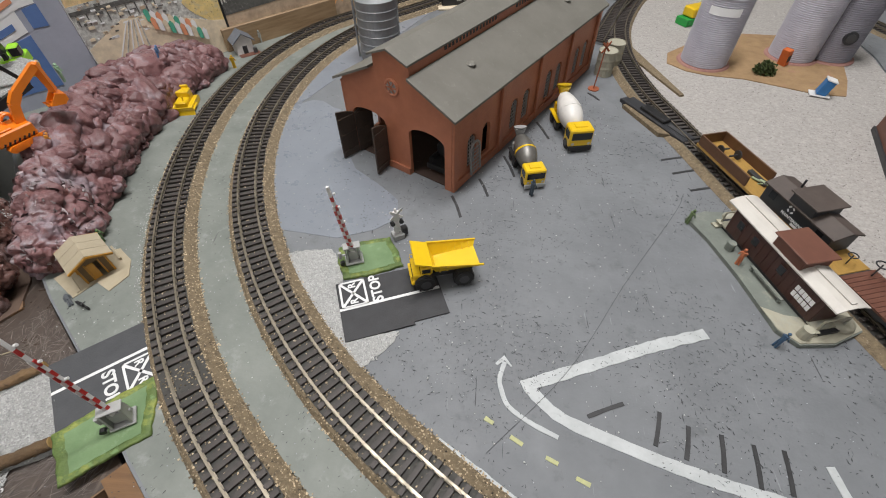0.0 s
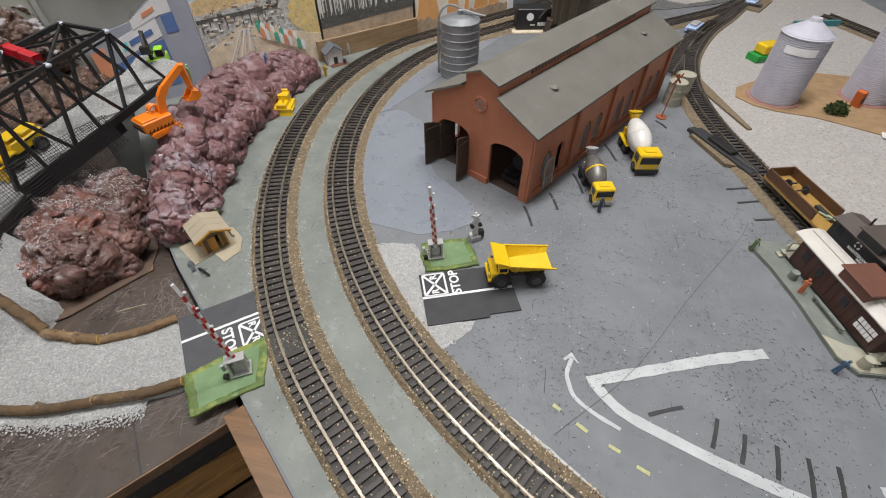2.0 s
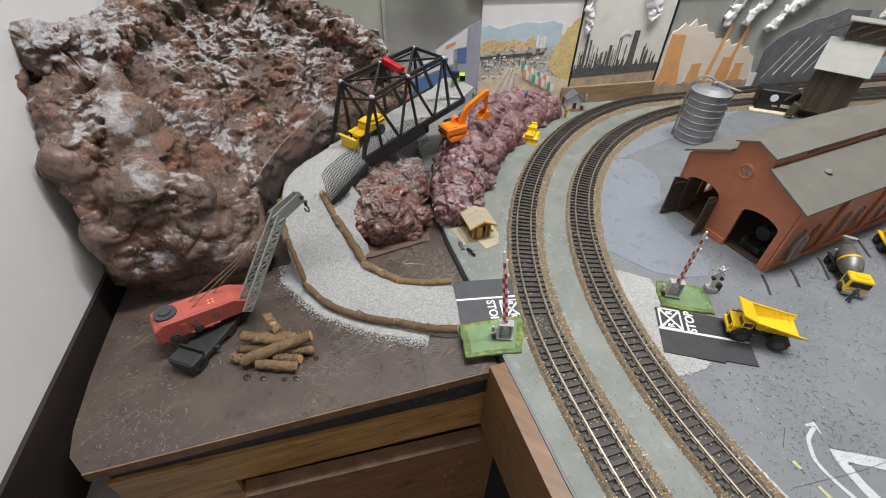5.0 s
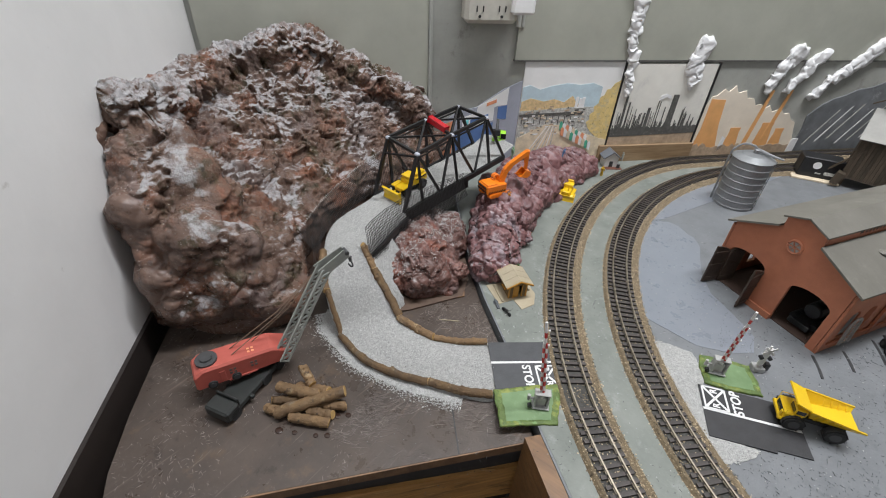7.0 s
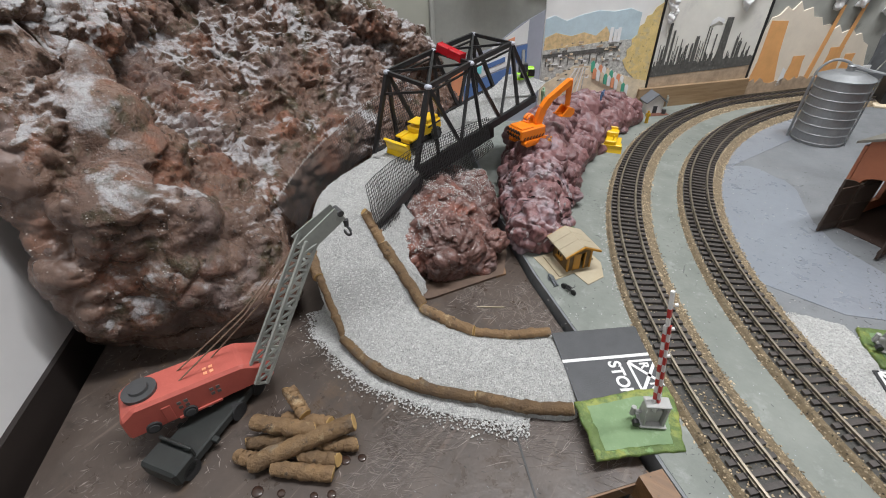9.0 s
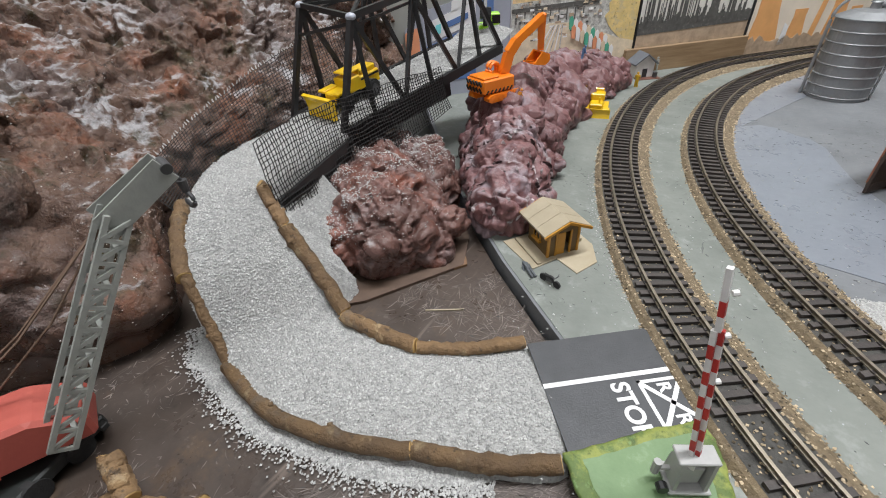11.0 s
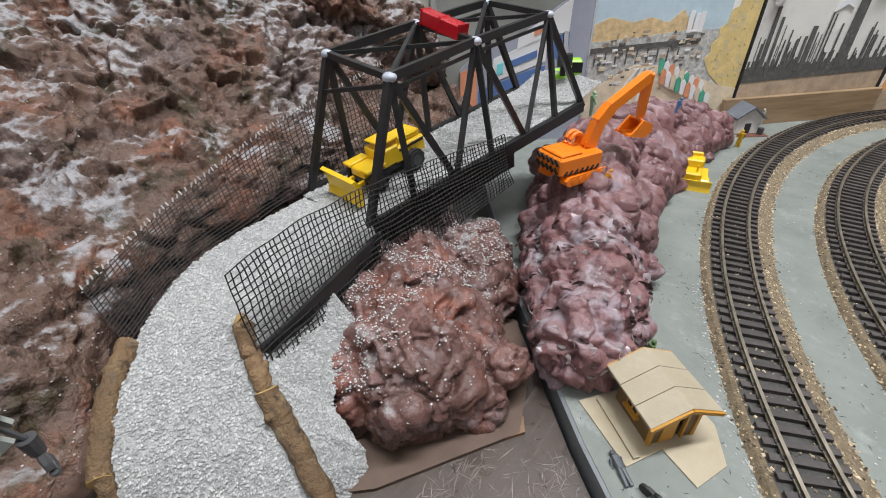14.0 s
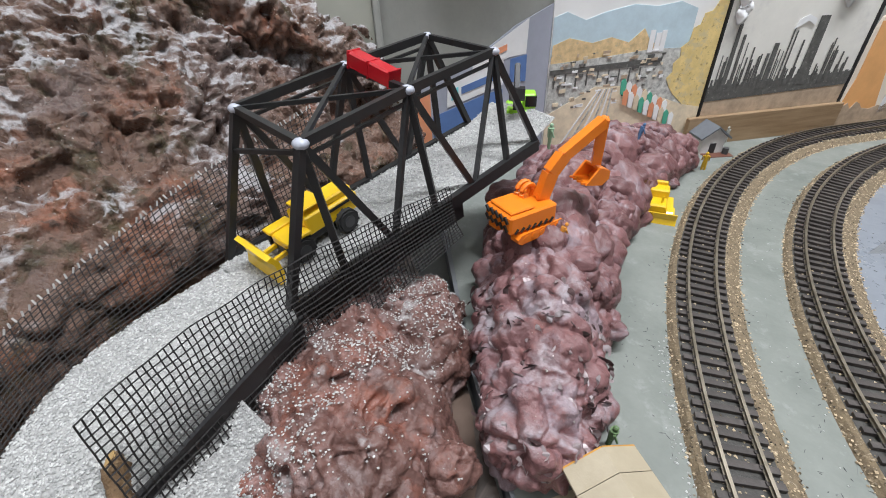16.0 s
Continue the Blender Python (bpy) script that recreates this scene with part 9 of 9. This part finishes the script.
for s in (-1, 1):
    part("corner_post", B((0.012, 0.0137, s * 0.0112 - 0.0008, s * 0.0112 + 0.0008, 0.0012, 0.022)), SHED_TRIM, shed)
    part("door_post", B((0.0122, 0.0136, s * 0.0055 - 0.0006, s * 0.0055 + 0.0006, 0.0012, 0.0192)), SHED_TRIM, shed)
part("door", B((0.0125, 0.0134, -0.0048, 0.0012, 0.0015, 0.0182), bevel=0.0002), SHED_TRIM, shed, "amber plank door, ajar")
part("window", B((-0.004, 0.003, -0.0122, -0.0112, 0.0095, 0.0155)), GLASS, shed)
for z in (0.0088, 0.0154):
    part("window_frame", B((-0.0048, 0.0038, -0.0126, -0.0113, z, z + 0.0008)), SHED_TRIM, shed)
for x in (-0.0048, -0.0009, 0.003):
    part("window_frame", B((x, x + 0.0008, -0.0126, -0.0113, 0.0088, 0.0162)), SHED_TRIM, shed)
part("window_sill", B((-0.0055, 0.0045, -0.0138, -0.0113, 0.0076, 0.0088)), SHED_TRIM, shed)
part("ledge", B((-0.0215, -0.0185, -0.018, 0.014, 0.0012, 0.0026), m=QUARTER), PAPER_BASE, shed)
part("fence_strip", B((0.018, 0.02, -0.006, 0.016, 0.0012, 0.004), m=QUARTER), PAPER_BASE, shed)
for s in (-1, 1):
    for k in range(3):
        x0 = -0.0175 + 0.0117 * k
        bm = bmesh.new()
        pts = [(0.0, 0.0285), (0.0175, 0.0205)]
        for (ya, za), (yb, zb) in zip(pts, pts[1:]):
            v = [bm.verts.new(p) for p in ((x0, s * ya, za), (x0 + 0.0114, s * ya, za), (x0 + 0.0114, s * yb, zb), (x0, s * yb, zb))]
            w = [bm.verts.new(q.co + Vector((0, 0, 0.0013))) for q in v]
            for f in ((v[3], v[2], v[1], v[0]), (w[0], w[1], w[2], w[3]), (v[0], v[1], w[1], w[0]), (v[1], v[2], w[2], w[1]), (v[2], v[3], w[3], w[2]), (v[3], v[0], w[0], w[3])):
                bm.faces.new(f)
        bmesh.ops.recalc_face_normals(bm, faces=bm.faces)
        part("roof_panel", bm, SHED_TAN, shed, "tan roof panel")
    part("fascia", bar(bmesh.new(), (0.0178, 0, 0.0282), (0.0178, s * 0.0175, 0.0205), 0.0012, 0.0018), SHED_TRIM, shed)
    part("fascia", bar(bmesh.new(), (-0.0178, 0, 0.0282), (-0.0178, s * 0.0175, 0.0205), 0.0012, 0.0018), SHED_TRIM, shed)

cot = thing("cottage", "small white cottage with slate-grey roof at the ridge's end", "house", Matrix.Translation((-0.349, 0.64, 0.0)) @ pose(0, 0, 0, 0, 0, 40))
part("wall", P([(-0.013, 0.0), (0.013, 0.0), (0.013, 0.02), (0, 0.031), (-0.013, 0.02)], -0.016, 0.016, pose(0, 0, 0, 90, 0, 0)), ARM_WHITE, cot)
SLATE = M("slate_grey_roof", (0.16, 0.175, 0.195), (0.12, 0.13, 0.15), 0.6, 60)
for s in (-1, 1):
    bm = bmesh.new()
    column(bm, min(0, s * 0.0175), max(0, s * 0.0175), *((0.0305, 0.0175) if s > 0 else (0.0175, 0.0305)), *((0.0325, 0.0195) if s > 0 else (0.0195, 0.0325)), -0.0195, 0.0195)
    part("roof", bm, SLATE, cot, "slate-grey roof slope")
part("door", B((-0.0035, 0.0035, -0.0165, -0.0158, 0.0, 0.0125)), CHARCOAL, cot)
part("porch", B((-0.012, 0.02, -0.028, -0.016, 0.0, 0.001)), CUPOLA_BROWN, cot, "red-brown porch slab")
part("barrel", C((0.014, -0.02, 0.001), (0.014, -0.02, 0.008), 0.0032, n=12), HUB, cot)

TIN = M("galvanised_tin", (0.33, 0.34, 0.35), (0.26, 0.27, 0.28), 0.45, 40, metal=0.5, rough_var=0.12)
tank = thing("water_tank", "galvanised grey water tank with hoops, ladder and overhead pipe", "tank", Matrix.Translation((-0.121, 0.632, 0)) @ Matrix.Diagonal((0.94, 0.94, 1.0, 1.0)))
part("shell", tube(bmesh.new(), [(0, 0, 0.085 * k / 10) for k in range(11)], 0.0325, 36), TIN, tank, "grey tin shell", False)
for z in np.linspace(0.004, 0.084, 8):
    part("hoop", tube(bmesh.new(), [(0.0328 * math.cos(a), 0.0328 * math.sin(a), z) for a in np.linspace(0, math.tau, 37)], 0.0009, 5), TIN, tank)
part("roof", cyl(C((0, 0, 0.085), (0, 0, 0.091), 0.034, 0.02, 36), (0, 0, 0.091), (0, 0, 0.093), 0.02, 0.006, 24), TIN, tank)
part("cap", cyl(C((0, 0, 0.093), (0, 0, 0.099), 0.005, 0.0045, 14), (0, 0, 0.099), (0, 0, 0.1), 0.006, 0.005, 14), TIN, tank)
part("pipe", tube(bmesh.new(), spline([(-0.036, -0.004, 0.0), (-0.036, -0.004, 0.07), (-0.034, -0.004, 0.092), (-0.022, -0.002, 0.104), (-0.006, 0, 0.103), (0.002, 0, 0.096)], 40), 0.0018, 8), TIN, tank)
part("spout", tube(bmesh.new(), [(0.004, 0, 0.098), (0.02, 0, 0.0945), (0.042, 0.0, 0.092)], [0.003, 0.0025, 0.0012], 8), TIN, tank)
for s in (-1, 1):
    part("ladder_rail", bar(bmesh.new(), (0.034, s * 0.0035 - 0.006, 0.0), (0.034, s * 0.0035 - 0.006, 0.088), 0.0009), TIN, tank)
for k in range(17):
    part("ladder_rung", bar(bmesh.new(), (0.034, -0.0095, 0.004 + 0.005 * k), (0.034, -0.0025, 0.004 + 0.005 * k), 0.0008), TIN, tank)

OLDWOOD = M("weathered_grey_brown_wood", (0.1, 0.075, 0.05), (0.06, 0.045, 0.03), 0.75, 60, stretch=(6, 6, 1), bump=0.4, bscale=300, per_object=0.3)
TIN_ROOF = M("pale_grey_roof_sheet", (0.33, 0.325, 0.3), (0.27, 0.265, 0.245), 0.6, 40)
tower = thing("coal_tower", "weathered brown wooden coaling tower with pale grey roofs", "tower", Matrix.Translation((0.062, 0.88, 0)) @ pose(0, 0, 0, 0, 0, -6))
for x in (-0.03, 0.03):
    for y in (-0.03, 0.03):
        part("post", bar(bmesh.new(), (x, y, 0), (x, y, 0.095), 0.006), OLDWOOD, tower)
for k in range(13):
    x = -0.033 + 0.0055 * k
    part("board", B((x - 0.0024, x + 0.0024, -0.036, -0.0335, 0.018, 0.098)), OLDWOOD, tower)
    part("board", B((-0.036, -0.0335, x - 0.0024, x + 0.0024, 0.018, 0.098)), OLDWOOD, tower)
    part("board", B((0.0335, 0.036, x - 0.0024, x + 0.0024, 0.018, 0.098)), OLDWOOD, tower)
part("inner_bin", B((-0.033, 0.033, -0.033, 0.034, 0.02, 0.097)), OLDWOOD, tower)
bm = bmesh.new()
bar(bm, (0, -0.048, 0.094), (0, 0.006, 0.138), 0.082, 0.0018)
part("roof", bm, TIN_ROOF, tower, "pale grey sloping roof sheet")
bm = bmesh.new()
bar(bm, (0, 0.05, 0.12), (0, 0.006, 0.138), 0.082, 0.0018)
part("roof", bm, TIN_ROOF, tower)
part("hoist_house", B((-0.022, 0.05, 0.0, 0.03, 0.14, 0.168), bevel=0.0006), OLDWOOD, tower)
part("hoist_roof", B((-0.028, 0.056, -0.006, 0.036, 0.168, 0.17)), TIN_ROOF, tower, "pale grey flat hoist roof")
for k in range(5):
    part("truss_bar", bar(bmesh.new(), (-0.05 + 0.024 * k, -0.004, 0.146), (-0.02 + 0.024 * k, -0.004, 0.166), 0.002), OLDWOOD, tower)
part("chute_brace", bar(bmesh.new(), (-0.075, -0.03, 0.002), (-0.022, -0.036, 0.075), 0.0035), OLDWOOD, tower)
part("chute", B((-0.046, -0.034, -0.05, -0.032, 0.0, 0.022), m=pose(0, 0, 0, 0, 10, 0)), OLDWOOD, tower)
pk = thing("control_box", "black control box with a white dial behind the water tank", "control box", Matrix.Translation((-0.012, 0.868, 0.0)) @ pose(0, 0, 0, 0, 0, 12))
part("case", B((-0.034, 0.034, -0.018, 0.018, 0.004, 0.042), bevel=0.0015), BLACK, pk)
part("dial", C((-0.008, -0.0185, 0.028), (-0.008, -0.0178, 0.028), 0.007, n=18), PAPER_WHITE, pk, "white round dial")
part("label_bar", B((0.008, 0.026, -0.0188, -0.0178, 0.012, 0.018), (-0.006, 0.003, -0.0188, -0.0178, 0.012, 0.0145)), PAPER_TOWN, pk)
part("foot", B((-0.042, 0.036, -0.03, 0.02, 0, 0.004), bevel=0.0008), PAPER_YARD, pk)

FLESH = {}


def figure(label, x, y, z, h, colour, bend=0.0, turn=0.0, lying=False):
    """A plain peg-shaped model figure."""
    key = tuple(colour)
    if key not in FLESH:
        FLESH[key] = M("figure_paint", colour, None, 0.5, 300)
    bm = bmesh.new()
    for s in (-1, 1):
        cyl(bm, (0, s * 0.07 * h, 0), (bend * 0.1 * h, s * 0.05 * h, 0.47 * h), 0.055 * h, 0.07 * h, 7)
        cyl(bm, (bend * 0.2 * h, s * 0.14 * h, 0.78 * h), (bend * 0.2 * h + 0.12 * h, s * 0.17 * h, 0.5 * h), 0.04 * h, 0.035 * h, 6)
    cyl(bm, (bend * 0.1 * h, 0, 0.45 * h), (bend * 0.22 * h, 0, 0.82 * h), 0.1 * h, 0.13 * h, 8)
    ball(bm, (bend * 0.3 * h, 0, 0.92 * h), 0.085 * h, n=8)
    ob = part("figurine", bm, FLESH[key], None)
    ob.matrix_world = Matrix.Translation((x, y, z)) @ pose(0, 0, 0, 0, 82 if lying else 0, turn)
    return tagged(ob, label, "figurine", "model figures")


figure("tiny dark blue figurine standing by the small mixer truck", 0.0925, 0.3065, 0, 0.02, (0.05, 0.07, 0.09), 0.2, 40)
figure("tiny yellow figurine on the board beside the rock ridge", -0.3375, 0.577, 0, 0.02, (0.62, 0.38, 0.02), 0.1, 100)
figure("tiny pale grey figurine by the cottage", -0.33, 0.672, 0, 0.02, (0.42, 0.42, 0.38), 0.2, 200)
figure("tiny pale green figurine on the rock ridge", -0.438, 0.395, 0.066, 0.021, (0.33, 0.5, 0.34), 0.1, 30)
figure("tiny blue and white figurine climbing the rock ridge", -0.393, 0.5, 0.046, 0.018, (0.1, 0.2, 0.38), 0.6, 30)
figure("tiny blue figurine beside the ladder", -0.37, 0.493, 0.0, 0.016, (0.08, 0.2, 0.36), 0.3, 60)
figure("tiny orange figurine crouching by the excavator", -0.3785, 0.2795, 0.058, 0.014, (0.7, 0.3, 0.04), 1.2, 60)
figure("tiny green figurine beside the shed and rocks", -0.3155, 0.212, 0.0, 0.017, (0.12, 0.2, 0.08), 0.3, 20)
figure("tiny green figurine at the caboose base", 0.2405, 0.274, 0.0, 0.017, (0.14, 0.2, 0.09), 0.5, 20)
figure("tiny orange and white figurine sitting on the caboose bench", 0.266, 0.2195, 0.004, 0.017, (0.5, 0.16, 0.07), 0.6, 60)
figure("tiny blue figurine crouching at the caboose base corner", 0.266, 0.1405, 0.0, 0.016, (0.05, 0.1, 0.17), 1.0, 20)
figure("tiny pale green figurine lying in the work wagon", 0.311, 0.323, 0.022, 0.017, (0.35, 0.42, 0.25), 0.2, -60, True)
lad = thing("ladder", "tiny cream ladder leaning on the rock ridge", "ladder", Matrix.Translation((-0.371, 0.482, 0.0)) @ pose(0, 0, 0, -18, 0, 30))
for s in (-1, 1):
    part("rail", bar(bmesh.new(), (s * 0.003, 0, 0), (s * 0.003, 0, 0.03), 0.0009), CREAM, lad)
for k in range(7):
    part("rung", bar(bmesh.new(), (-0.003, 0, 0.003 + 0.004 * k), (0.003, 0, 0.003 + 0.004 * k), 0.0008), CREAM, lad)
moto = thing("motorcycle", "tiny black motorcycle with rider tipped beside the shed", "motorcycle", Matrix.Translation((-0.287, 0.139, 0.0)) @ pose(0, 0, 0, 0, 0, -20) @ Matrix.Scale(0.72, 4))
for x in (-0.0075, 0.0075):
    part("wheel", C((x, -0.0009, 0.0036), (x, 0.0009, 0.0036), 0.0036, n=14), RUBBER, moto)
part("engine", B((-0.0035, 0.0035, -0.0016, 0.0016, 0.003, 0.0065), bevel=0.0004), HUB, moto)
part("tank", ball(bmesh.new(), (0.001, 0, 0.008), 0.004, 0.0017, 0.0018), BLACK, moto, smooth=True)
part("seat", B((-0.007, -0.001, -0.0014, 0.0014, 0.0068, 0.0082), bevel=0.0003), BLACK, moto)
part("handlebar", bar(bmesh.new(), (0.006, -0.0035, 0.0105), (0.006, 0.0035, 0.0105), 0.0008), HUB, moto)
figure("tiny dark figurine lying beside the motorcycle", -0.2975, 0.139, 0.0015, 0.016, (0.1, 0.11, 0.12), 0.3, 140, True)
tw = thing("shovel_tool", "tiny pale tool lying on the brown board", "tool", Matrix.Translation((-0.338, 0.093, -0.0085)) @ pose(0, 0, 0, 0, 0, 32))
part("stick", bar(bmesh.new(), (-0.011, 0, 0), (0.013, 0, 0), 0.0009), PAPER_BASE, tw)
cdb = thing("cardboard_sheet", "brown corrugated card under the rock mound", "cardboard", Matrix.Translation((0, 0, -0.0088)))
part("sheet", P([(-0.349, 0.137), (-0.362, 0.168), (-0.39, 0.203), (-0.425, 0.2), (-0.44, 0.1), (-0.402, 0.057), (-0.385, 0.074)], 0, 0.0022), M("brown_card", (0.13, 0.085, 0.06), (0.09, 0.058, 0.042), 0.7, 60), cdb)
